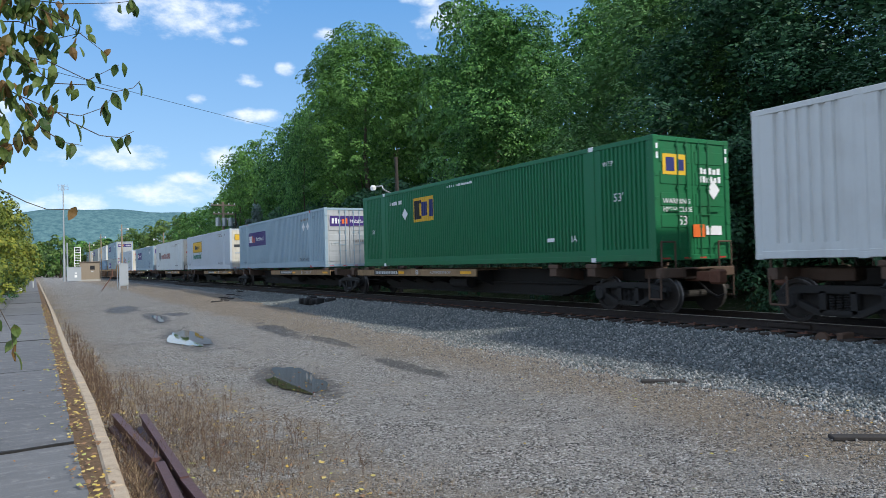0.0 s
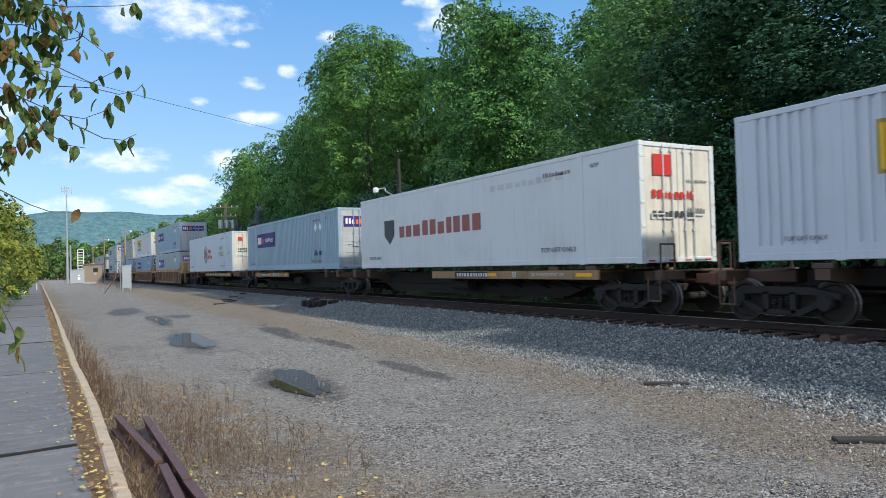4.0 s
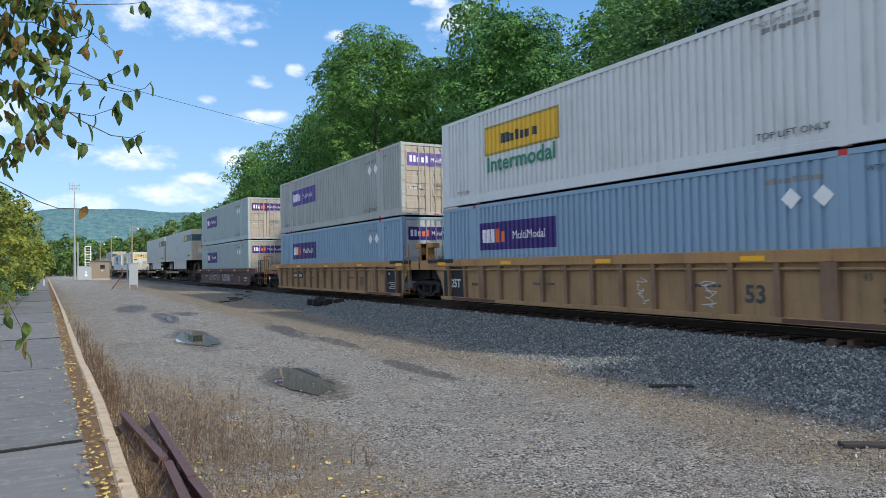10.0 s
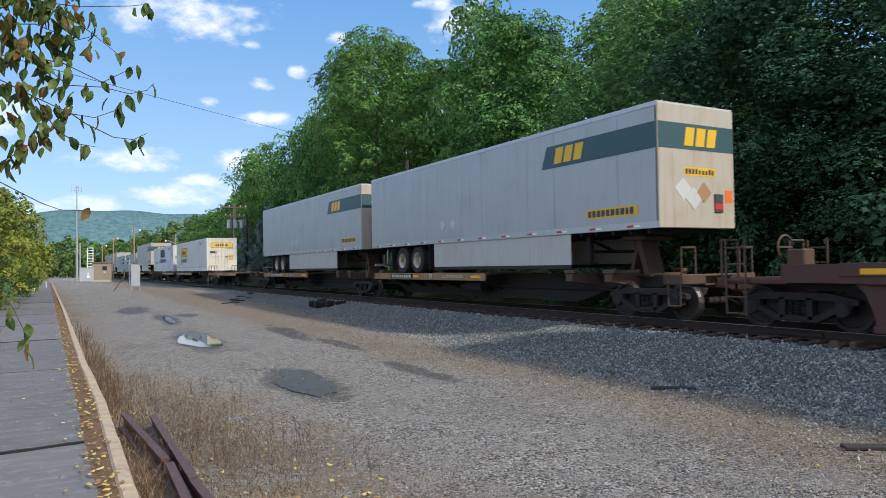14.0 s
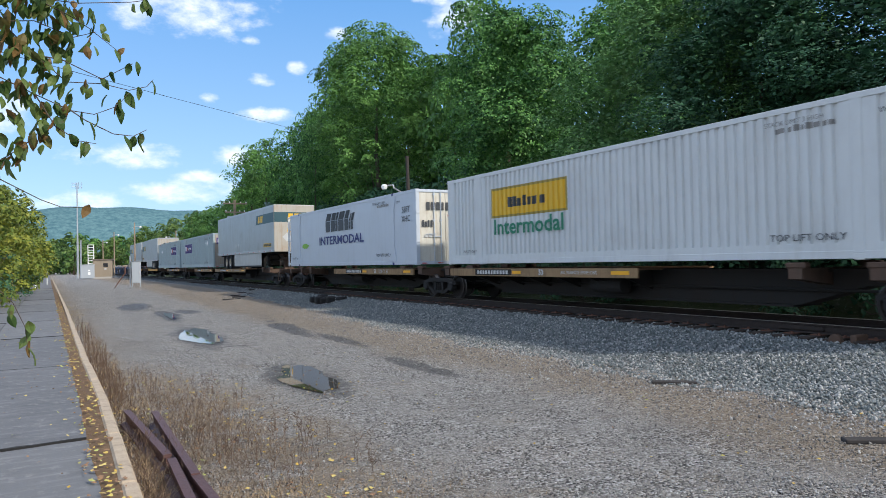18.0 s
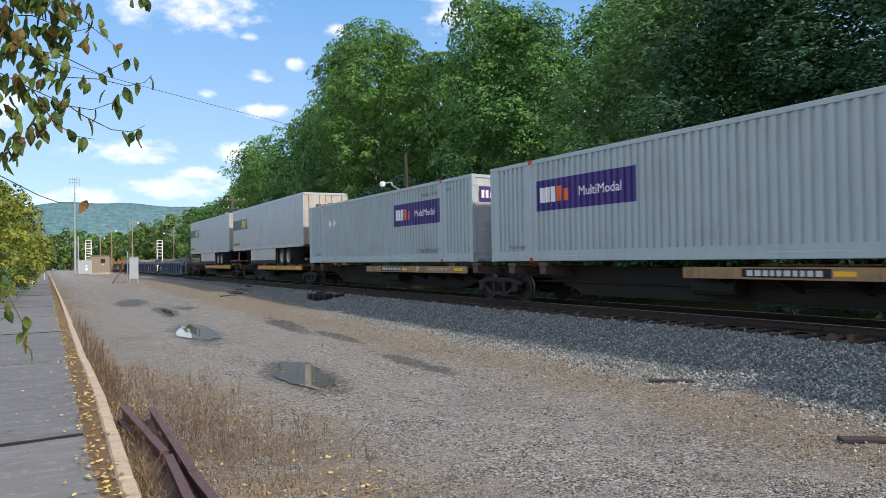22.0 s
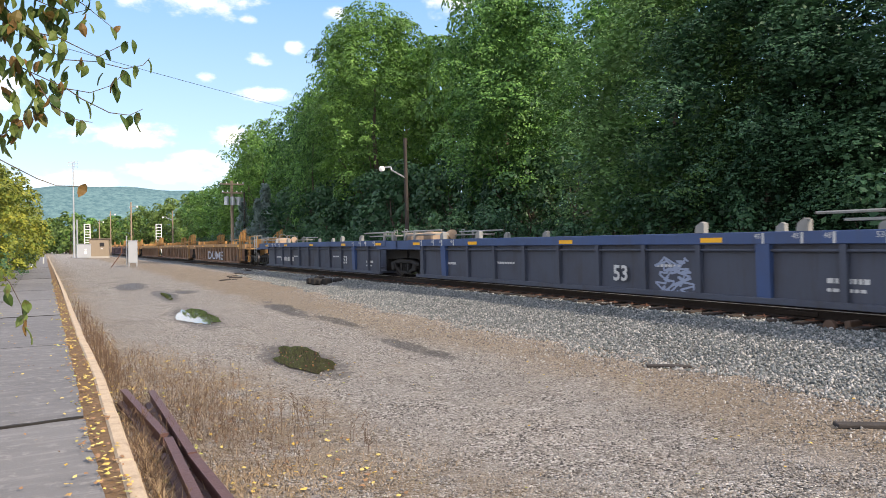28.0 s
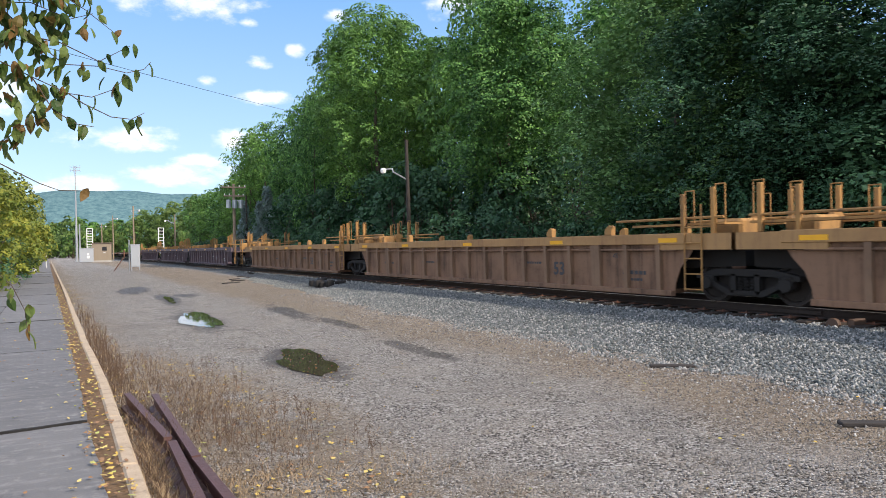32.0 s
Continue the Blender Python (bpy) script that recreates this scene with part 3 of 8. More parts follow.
def hauler_logo(box, style, seed, o):
    """Yellow plate with a dark rim and dark blocks over a green word."""
    base = decal("logo_panel", style, 9.75, 13.45, 1.43, 2.35, SIGN_RIM, box, 0.004, "yellow sign with a dull rim")
    decal("yellow_field", style, 9.82, 13.38, 1.5, 2.28, YELLOW, base, 0.007, "yellow field")
    bars(style, 12.55, 10.65, 1.72, 2.02, GREY_MARK, base, 7, 4, 0.01, "dark_block")
    side_text("Intermodal", X_SIDE - 0.007, 11.6, 1.12, 0.46, GREEN_TEXT, box, stretch=1.18, bold=0.012)
    part("logo_panel", Geo().box(-0.95, 0.95, 0.002, 0.012, 2.05, 2.5), SIGN_RIM, box, "yellow sign with a dull rim")
    part("yellow_field", Geo().box(-0.91, 0.91, -0.003, 0.002, 2.09, 2.46), YELLOW, box)
    end_bars(-0.55, 0.55, 2.17, 2.38, -0.004, GREY_MARK, box, 6, 4, "dark_block")
    part("notice", Geo().box(-1.0, -0.45, -0.003, 0.004, 1.55, 1.75), GREY_MARK, box)
    part("notice", Geo().box(0.62, 0.95, -0.003, 0.004, 0.95, 1.4), YELLOW, box)
    marks_common(box, style, seed, GREY_MARK, diamonds=False)
    side_text("STACK LIMIT 3 HIGH", X_SIDE - 0.006, 3.2, 2.6, 0.09, SOFT_MARK, box)


def crest_logo(box, style, seed, o):
    """Grey crest and red-brown blocks on white."""
    part("crest", Geo().prism([(13.8, 1.9), (13.8, 1.3), (13.35, 0.95), (12.95, 1.3), (12.95, 1.9)], X_SIDE, X_SIDE - 0.006), GREY_MARK, box)
    bars(style, 12.5, 6.6, 1.18, 1.72, paint((0.30, 0.09, 0.07), 0.15, (0.4, 0.3, 0.3), 0.5), box, 10, 11, name="red_block")
    bars(style, 6.2, 2.6, 2.3, 2.48, PALE_MARK, box, 9, 12, name="pale_block")
    part("notice", Geo().box(-0.85, -0.2, -0.004, 0.004, 2.1, 2.6), RED, box)
    end_bars(-0.9, 0.6, 1.55, 1.75, -0.001, RED, box, 8, 13, "red_block")
    end_bars(-0.9, 0.6, 1.1, 1.25, -0.001, GREY_MARK, box, 8, 14, "notice_bar")
    marks_common(box, style, seed, GREY_MARK, diamonds=False)


def hexagon_logo(box, style, seed, o):
    """Grey hexagon outline round a red sign, red blocks and a grey and lime notice."""
    ring = Geo()
    n = 6
    pts = [(9.1 + 0.62 * math.cos(math.pi / 6 + i * math.pi / 3), 1.38 + 0.68 * math.sin(math.pi / 6 + i * math.pi / 3)) for i in range(n)]
    for i in range(n):
        (a, b), (c, d) = pts[i], pts[(i + 1) % n]
        ring.tube((X_SIDE, a, b), (X_SIDE, c, d), 0.028, sides=4)
    part("hexagon", ring, SOFT_MARK, box, "grey hexagon outline")
    sign = Geo().box(X_SIDE, X_SIDE - 0.006, 9.28, 9.36, 1.08, 1.68).box(X_SIDE, X_SIDE - 0.006, 8.84, 8.92, 1.08, 1.68)
    sign.box(X_SIDE, X_SIDE - 0.006, 8.92, 9.28, 1.34, 1.42).box(X_SIDE, X_SIDE - 0.006, 9.06, 9.14, 1.08, 1.3).box(X_SIDE, X_SIDE - 0.006, 9.06, 9.14, 1.46, 1.68)
    part("red_sign", sign, RED, box)
    bars(style, 8.15, 7.05, 1.48, 1.78, RED, box, 3, 3, name="red_block")
    bars(style, 8.25, 6.75, 1.02, 1.32, RED, box, 5, 4, name="red_block")
    side_text("TEMPERATURE", X_SIDE - 0.006, 3.55, 1.76, 0.27, SOFT_MARK, box, stretch=0.5)
    side_text("CONTROLLED", X_SIDE - 0.006, 3.55, 1.32, 0.34, LIME, box, stretch=0.5)
    side_text("53'", X_SIDE - 0.006, 1.1, 1.36, 0.22, GREY_MARK, box)
    side_text("53'", X_SIDE - 0.006, 15.2, 1.36, 0.18, GREY_MARK, box)
    side_text("DA", X_SIDE - 0.006, 2.35, 0.66, 0.15, GREY_MARK, box)
    end_bars(0.3, 0.95, 2.25, 2.4, -0.001, GREY_MARK, box, 4, 5, "number_bar")
    end_bars(0.3, 0.95, 2.05, 2.18, -0.001, GREY_MARK, box, 6, 6, "number_bar")
    end_bars(-0.85, -0.2, 1.55, 1.66, -0.001, GREY_MARK, box, 6, 7, "notice_bar")
    end_bars(-0.85, -0.2, 1.38, 1.48, -0.001, GREY_MARK, box, 6, 8, "notice_bar")
    part("red_sign", Geo().box(-0.85, -0.55, -0.004, 0.004, 2.2, 2.45), RED, box)
    part("notice", Geo().box(0.55, 1.0, -0.004, 0.004, 0.9, 1.12), ORANGE, box)
    marks_common(box, style, seed, GREY_MARK, diamonds=False)


def freight_logo(box, style, seed, o):
    """Dark shaded blocks over a navy word, a lime badge."""
    for i, (a, b) in enumerate(((9.85, 9.25), (9.1, 8.6), (8.5, 8.25), (8.1, 7.45), (7.3, 6.85), (6.75, 6.65), (6.55, 6.3))):
        top = 2.2 if i < 5 else 2.05
        part("dark_block", Geo().box(X_SIDE, X_SIDE - 0.006, a, b, 1.68, top), GREY_MARK, box)
        part("shade_block", Geo().prism([(a, top + 0.02), (b, top + 0.02), (b - 0.25, top + 0.38), (a - 0.25, top + 0.38)], X_SIDE, X_SIDE - 0.004), BLACK, box)
    side_text("INTERMODAL", X_SIDE - 0.006, 7.95, 1.24, 0.4, NAVY, box, stretch=1.62, bold=0.01)
    side_text("53FT", X_SIDE - 0.006, 0.85, 2.16, 0.24, GREY_MARK, box)
    side_text("XHC", X_SIDE - 0.006, 0.85, 1.8, 0.24, GREY_MARK, box)
    part("badge", Geo().prism([(13.6, 1.05), (13.3, 0.95), (12.8, 0.95), (12.45, 1.1), (12.9, 1.22), (13.4, 1.2)], X_SIDE, X_SIDE - 0.005), LIME, box)
    side_text("STACK LIMIT 3 HIGH", X_SIDE - 0.006, 3.4, 2.6, 0.1, GREY_MARK, box)
    end_bars(-0.85, 0.85, 2.1, 2.4, -0.001, GREY_MARK, box, 8, 5, "dark_block")
    end_bars(0.1, 0.85, 1.85, 1.95, -0.001, RED, box, 5, 9, "notice_bar")
    end_bars(-1.05, -0.55, 1.45, 1.7, -0.001, GREY_MARK, box, 4, 6, "number_bar")
    for side in (-1, 1):
        for y in (2.05, 14.1):
            part("flared_post", Geo().prism([(y - 0.32, 0.16), (y + 0.32, 0.16), (y + 0.14, 0.7), (y + 0.14, 2.2), (y + 0.3, 2.78), (y - 0.3, 2.78), (y - 0.14, 2.2), (y - 0.14, 0.7)], side * (BOX_W - 0.02), side * (BOX_W + 0.02)), WHITE_WALL, box)
    marks_common(box, style, seed, GREY_MARK, diamonds=False)


def plain_logo(box, style, seed, o):
    marks_common(box, style, seed, GREY_MARK, diamonds=False, lift=False)


STEEL_BLUE = paint((0.31, 0.42, 0.50), 0.22, (0.16, 0.17, 0.19), 0.45)
STEEL_BLUE_DEEP = paint((0.24, 0.36, 0.48), 0.22, (0.14, 0.17, 0.2), 0.45)
STEEL_GREY = paint((0.36, 0.44, 0.455), 0.35, (0.2, 0.18, 0.16), 0.5)
STEEL_GREY_OLD = paint((0.39, 0.42, 0.405), 0.5, (0.22, 0.18, 0.14), 0.55)
DOOR_GREY = paint((0.46, 0.48, 0.49), 0.45, (0.22, 0.17, 0.12), 0.45)
DOOR_RUSTY = paint((0.43, 0.39, 0.33), 0.95, (0.25, 0.13, 0.06), 0.55)
DOOR_WHITE = paint((0.68, 0.65, 0.56), 0.65, (0.28, 0.18, 0.09), 0.5)
WHITE_WALL = paint((0.54, 0.59, 0.65), 0.2, (0.3, 0.29, 0.27), 0.4)
WHITE_PALE = paint((0.64, 0.67, 0.67), 0.3, (0.3, 0.28, 0.25), 0.45)
GREEN_WALL = paint((0.008, 0.15, 0.056), 0.25, (0.04, 0.07, 0.045), 0.42)
GREEN_DOOR = paint((0.012, 0.15, 0.055), 0.3, (0.05, 0.07, 0.04), 0.42)
ROOF = paint((0.5, 0.52, 0.53), 0.4, (0.2, 0.18, 0.15), 0.5)


def parcel_box(s, z, seed, wall=STEEL_BLUE, door=DOOR_GREY, **o):
    o = dict(o, paint=parcel_logo, casting=RED)
    tone = "pale blue-grey" if wall in (STEEL_BLUE, STEEL_BLUE_DEEP) else "weathered grey"
    return container(tone + " ribbed steel container with a purple painted panel", "ribbed", wall, ROOF, wall, door, o, s, z, seed)


# ---- trucks (bogies) ----
def sideframe(side):
    x0, x1 = side * 0.92, side * 1.08
    g = Geo()
    g.prism([(-1.2, 0.60), (-0.62, 0.72), (0.62, 0.72), (1.2, 0.60), (1.2, 0.50), (0.62, 0.58), (-0.62, 0.58), (-1.2, 0.50)][::-1], x0, x1)
    g.prism([(-1.12, 0.52), (-0.42, 0.17), (0.42, 0.17), (1.12, 0.52), (0.94, 0.52), (0.36, 0.28), (-0.36, 0.28), (-0.94, 0.52)][::-1], x0, x1)
    for s in (-1, 1):
        g.box(x0, x1 + side * 0.03, s * 1.06, s * 0.76, 0.33, 0.60, 0.03)
        g.box(x0, x1, s * 0.34, s * 0.22, 0.22, 0.62)
        g.lathe([(0.0, 0.07), (0.13, 0.07), (0.15, 0.03), (0.15, -0.03)], (x1, s * 0.92, 0.42), "x", 12) if side > 0 else g.lathe([(0.15, 0.03), (0.15, -0.03), (0.13, -0.07), (0.0, -0.07)], (x1, s * 0.92, 0.42), "x", 12)
    g.box(x0 - side * 0.02, x1 + side * 0.02, -0.26, 0.26, 0.2, 0.26)
    # plate added behind the springs to block the bright ground beyond
    g.box(x0 - side * 0.05, x0 - side * 0.02, -0.75, 0.75, 0.24, 0.68)
    return g


def coil_spring():
    rings = [(0.045 if k % 2 else 0.066, 0.262 + k * 0.0145) for k in range(21)]
    return Geo().lathe(rings, (0, 0, 0), "z", 8)


def wheel_geo():
    return Geo().lathe([(0.05, -0.09), (0.10, -0.09), (0.11, -0.03), (0.32, -0.015), (0.345, -0.06), (0.416, -0.06), (0.42, 0.04), (0.448, 0.05), (0.448, 0.075), (0.32, 0.06), (0.1, 0.03), (0.05, 0.08)], (0, 0, 0), "x", 20)


def wheel_back():
    return Geo().lathe([(0.405, -0.064), (0.418, -0.06), (0.424, 0.03), (0.45, 0.045)], (0, 0, 0), "x", 20)


BOGIE = dict(
    frame=[sideframe(s).mesh("side_frame", STEEL_DARK) for s in (-1, 1)],
    spring=coil_spring().mesh("spring", STEEL_DARK),
    plate=Geo().box(-0.065, 0.065, -0.22, 0.22, 0.56, 0.66, 0.02).mesh("spring_plate", STEEL_DARK),
    wheel=wheel_geo().mesh("wheel", WHEEL), tread=wheel_back().mesh("tread", TREAD),
    axle=Geo().tube((-0.86, 0, 0), (0.86, 0, 0), 0.085, sides=12).mesh("axle", STEEL_DARK),
    bolster=Geo().box(-0.95, 0.95, -0.2, 0.2, 0.48, 0.68, 0.03).box(-0.3, 0.3, -0.3, 0.3, 0.68, 0.8, 0.03).mesh("bolster", STEEL_DARK))


def truck(parent, y):
    t = ob_of("truck", BOGIE["bolster"], parent, pose(0, y, 0), "dark cast steel truck")
    for i in (0, 1):
        ob_of("side_frame", BOGIE["frame"][i], t)
        ob_of("spring_plate", BOGIE["plate"], t, pose(i * 1.99 - 0.995, 0, 0))
        for dy in (-0.14, 0.0, 0.14):
            ob_of("spring", BOGIE["spring"], t, pose(i * 2.0 - 1.0, dy, 0))
    for dy in (-0.92, 0.92):
        ob_of("axle", BOGIE["axle"], t, pose(0, dy, 0.42))
        for side in (-1, 1):
            m = pose(side * 0.755, dy, 0.42) @ (Matrix.Identity(4) if side < 0 else pose(0, 0, 0, 0, 0, 180))
            ob_of("wheel", BOGIE["wheel"], t, m)
            ob_of("wheel_tread", BOGIE["tread"], t, m, "bright worn tread")
    return t


CARS = []                        # (thing, place along the train)


def coupler(parent, y, way):
    g = Geo().box(-0.11, 0.11, y, y + way * 0.75, 0.72, 0.95, 0.02)
    g.box(-0.16, 0.18, y + way * 0.7, y + way * 0.98, 0.66, 1.0, 0.05)
    part("coupler", g, RUST, parent, "rusty knuckle coupler")
    hose = [(0.35, y, 0.7), (0.36, y + way * 0.3, 0.45), (0.3, y + way * 0.6, 0.35), (0.2, y + way * 0.85, 0.42)]
    part("air_hose", Geo().line(hose, 0.028), BLACK, parent)


YELLOW_CAR = paint((0.40, 0.215, 0.07), 1.1, (0.12, 0.075, 0.05), 0.7)
YELLOW_TOP = paint((0.41, 0.235, 0.095), 0.8, (0.20, 0.11, 0.065), 0.65)
RUSTY_RIB = paint((0.245, 0.15, 0.092), 0.9, (0.13, 0.085, 0.06), 0.7)
RUSTY_SIDE = paint((0.245, 0.14, 0.085), 1.1, (0.075, 0.05, 0.038), 0.75)
TAN_BOX = paint((0.42, 0.31, 0.22), 0.5, (0.18, 0.13, 0.1), 0.6)
END_BLACK = paint((0.014, 0.015, 0.018), 0.35, (0.07, 0.05, 0.04), 0.6)
PATCH_MAROON = paint((0.11, 0.055, 0.045), 0.5, (0.06, 0.045, 0.04), 0.7)
GRIMY_SIDE = paint((0.34, 0.215, 0.105), 0.75, (0.13, 0.09, 0.06), 0.75)
DECK_WOOD = plain("deck_steel", (0.20, 0.12, 0.07), 0.8, 0.1, 0.45, 6)
REFLECT = plain("reflective_yellow", (0.85, 0.42, 0.02), 0.4, 0, 0.1, 4, 0.02)


FRESH_SILL = paint((0.52, 0.27, 0.035), 0.45, (0.16, 0.085, 0.04), 0.5)
SPINE_SILL = paint((0.31, 0.20, 0.10), 0.8, (0.04, 0.03, 0.024), 0.7, 1.6)


def spine_car(label, trucks, decks, hitches=(), sill=None):
    """An articulated spine car: trucks at their places along the train, decks (a, b) likewise."""
    s0 = trucks[0]
    car = thing("spine_car", label, "railway car", "cars of the train")
    sill = sill or SPINE_SILL
    for a, b in zip(trucks, trucks[1:]):
        y0, y1 = a - s0 + 0.12, b - s0 - 0.12
        beam = Geo().prism([(y0, 0.72), (y0 + 1.6, 0.72), (y0 + 3.0, 0.30), (y1 - 3.0, 0.30), (y1 - 1.6, 0.72), (y1, 0.72), (y1, 1.02), (y0, 1.02)][::-1], -0.34, 0.34)
        beam.box(-0.48, 0.48, y0 + 0.3, y1 - 0.3, 0.98, 1.03)
        beam.box(-0.46, 0.46, y0 + 3.0, y1 - 3.0, 0.27, 0.31)
        part("spine_beam", beam, STEEL_DARK, car, "deep dark steel spine beam")
        for y in (y0 + 0.9, y0 + 2.4, y1 - 2.4, y1 - 0.9):
            arm = Geo().prism([(-1.3, 0.86), (-0.3, 0.72), (0.3, 0.72), (1.3, 0.86), (1.3, 1.06), (-1.3, 1.06)], y - 0.14, y + 0.14, "y")
            for side in (-1, 1):
                arm.box(side * 1.12, side * 1.31, y - 0.2, y + 0.2, 1.06, 1.17, 0.02)
            part("container_arm", arm, STEEL_BROWN, car)
        pipe = Geo().tube((-0.42, y0 + 0.5, 0.62), (-0.42, y1 - 0.5, 0.62), 0.03)
        part("brake_pipe", pipe, STEEL_DARK, car)
        tank = Geo().tube((-0.72, y0 + 7.4, 0.62), (-0.72, y0 + 8.5, 0.62), 0.2, sides=14)
        part("air_tank", tank, STEEL_DARK, car)
    for turn, (a, b, *fresh) in enumerate(decks):
        y0, y1 = a - s0, b - s0
        for side in (-1, 1):
            part("side_sill", Geo().box(side * 1.33, side * 1.27, y0, y1, 0.83, 1.07, 0.006), FRESH_SILL if fresh else sill, car, "bright yellow side sill" if fresh else "yellow side sill, rusty and worn")
            part("deck_plate", Geo().box(side * 0.48, side * 1.27, y0, y1, 1.02, 1.05), DECK_WOOD, car)
            k = 0
            y = y0 + 0.5
            while y < y1 - 0.2:
                br = Geo().prism([(side * 0.3, 0.5), (side * 1.27, 0.84), (side * 1.27, 1.02), (side * 0.3, 1.02)], y - 0.04, y + 0.04, "y")
                part("bracket", br, STEEL_DARK, car)
                y += 1.35
                k += 1
        for f0, f1 in ((0.42, 0.47), (0.9, 0.97)):
            ya, yb = y1 - (y1 - y0) * f0, y1 - (y1 - y0) * f1
            part("reflector", Geo().box(-1.336, -1.33, ya, yb, 0.91, 1.0), REFLECT, car)
        side_text("53", -1.338, y1 - (y1 - y0) * (0.47 if fresh else 0.58), 0.955, 0.15, BLACK if fresh else PALE_MARK, car, bold=0.008)
        if fresh:
            continue
        rnd = random.Random(int(a))
        y = y1 - (y1 - y0) * 0.20
        while y > y1 - (y1 - y0) * 0.40:
            w = rnd.uniform(0.08, 0.14)
            part("number_bar", Geo().box(-1.336, -1.33, y, y - w, 0.9, 1.01), PALE_MARK, car)
            y -= w + 0.05
        panel = Geo().box(-1.3335, -1.33, y1 - (y1 - y0) * 0.185, y1 - (y1 - y0) * 0.415, 0.87, 1.045)
        part("number_panel", panel, STEEL_DARK, car)
        if turn % 2:
            side_text("2-28 / 1-57", -1.338, y1 - (y1 - y0) * 0.68, 0.95, 0.15, PALE_MARK, car)
        elif y1 - y0 > 7:
            side_text("ALL PURPOSE SPINE CAR", -1.338, y1 - (y1 - y0) * 0.76, 0.955, 0.09, PALE_MARK, car)
    for h in hitches:
        y = h - s0
        g = Geo().prism([(y - 0.35, 1.03), (y - 0.2, 1.03), (y + 0.1, 1.9), (y - 0.1, 1.9)][::-1], -0.28, 0.28)
        g.prism([(y + 0.3, 1.03), (y + 0.4, 1.03), (y + 0.12, 1.9), (y + 0.02, 1.9)][::-1], -0.2, 0.2)
        g.box(-0.5, 0.5, y - 0.45, y + 0.4, 1.9, 2.02, 0.03)
        g.tube((-0.2, y, 1.1), (-0.2, y + 1.4, 1.05), 0.06)
        g.tube((0.2, y, 1.1), (0.2, y + 1.4, 1.05), 0.06)
        part("trailer_hitch", g, STEEL_BROWN, car, "dark brown trailer hitch stand")
    for t in trucks:
        truck(car, t - s0)
    for y, way in ((0, -1), (trucks[-1] - s0, 1)):
        end = Geo().box(-0.5, 0.5, y, y + way * 1.25, 0.78, 1.03, 0.02)
        end.box(-1.25, 1.25, y + way * 1.05, y + way * 1.25, 0.82, 1.05, 0.02)
        part("end_platform", end, STEEL_BROWN, car)
        for side in (-1, 1):
            rail = Geo().line([(side * 1.2, y + way * 1.2, 1.0), (side * 1.2, y + way * 1.2, 1.65), (side * 0.75, y + way * 1.2, 1.65), (side * 0.75, y + way * 1.2, 1.0)], 0.022)
            part("grab_rail", rail, STEEL_BROWN, car)
            part("step", Geo().line([(side * 1.25, y + way * 1.2, 0.9), (side * 1.25, y + way * 1.2, 0.35), (side * 1.25, y + way * 0.85, 0.35), (side * 1.25, y + way * 0.85, 0.9)], 0.022), STEEL_BROWN, car)
        coupler(car, y + way * 0.9, way)
    CARS.append((car, s0))
    return car


def scrawl(x, y, z, h, seed, parent, mat=PALE_MARK, width=0.009):
    """A thin line of white spray paint that wanders up and down a panel."""
    rnd = random.Random(seed)
    p, pts = (y, z - h / 2), []
    for k in range(22):
        pts.append(p)
        p = (y + rnd.uniform(-0.22, 0.22), z - h / 2 + h * (k / 21 + rnd.uniform(-0.15, 0.15)))
    g = Geo()
    for (a, b), (c, d) in zip(pts, pts[1:]):
        n = Vector((d - b, a - c)).normalized() * width
        x -= 0.0012
        g.add([(x, a + n.x, b + n.y), (x, c + n.x, d + n.y), (x, c - n.x, d - n.y), (x, a - n.x, b - n.y)], [(0, 1, 2, 3)])
    part("paint_scrawl", g, mat, parent, "scrawl of pale spray paint")


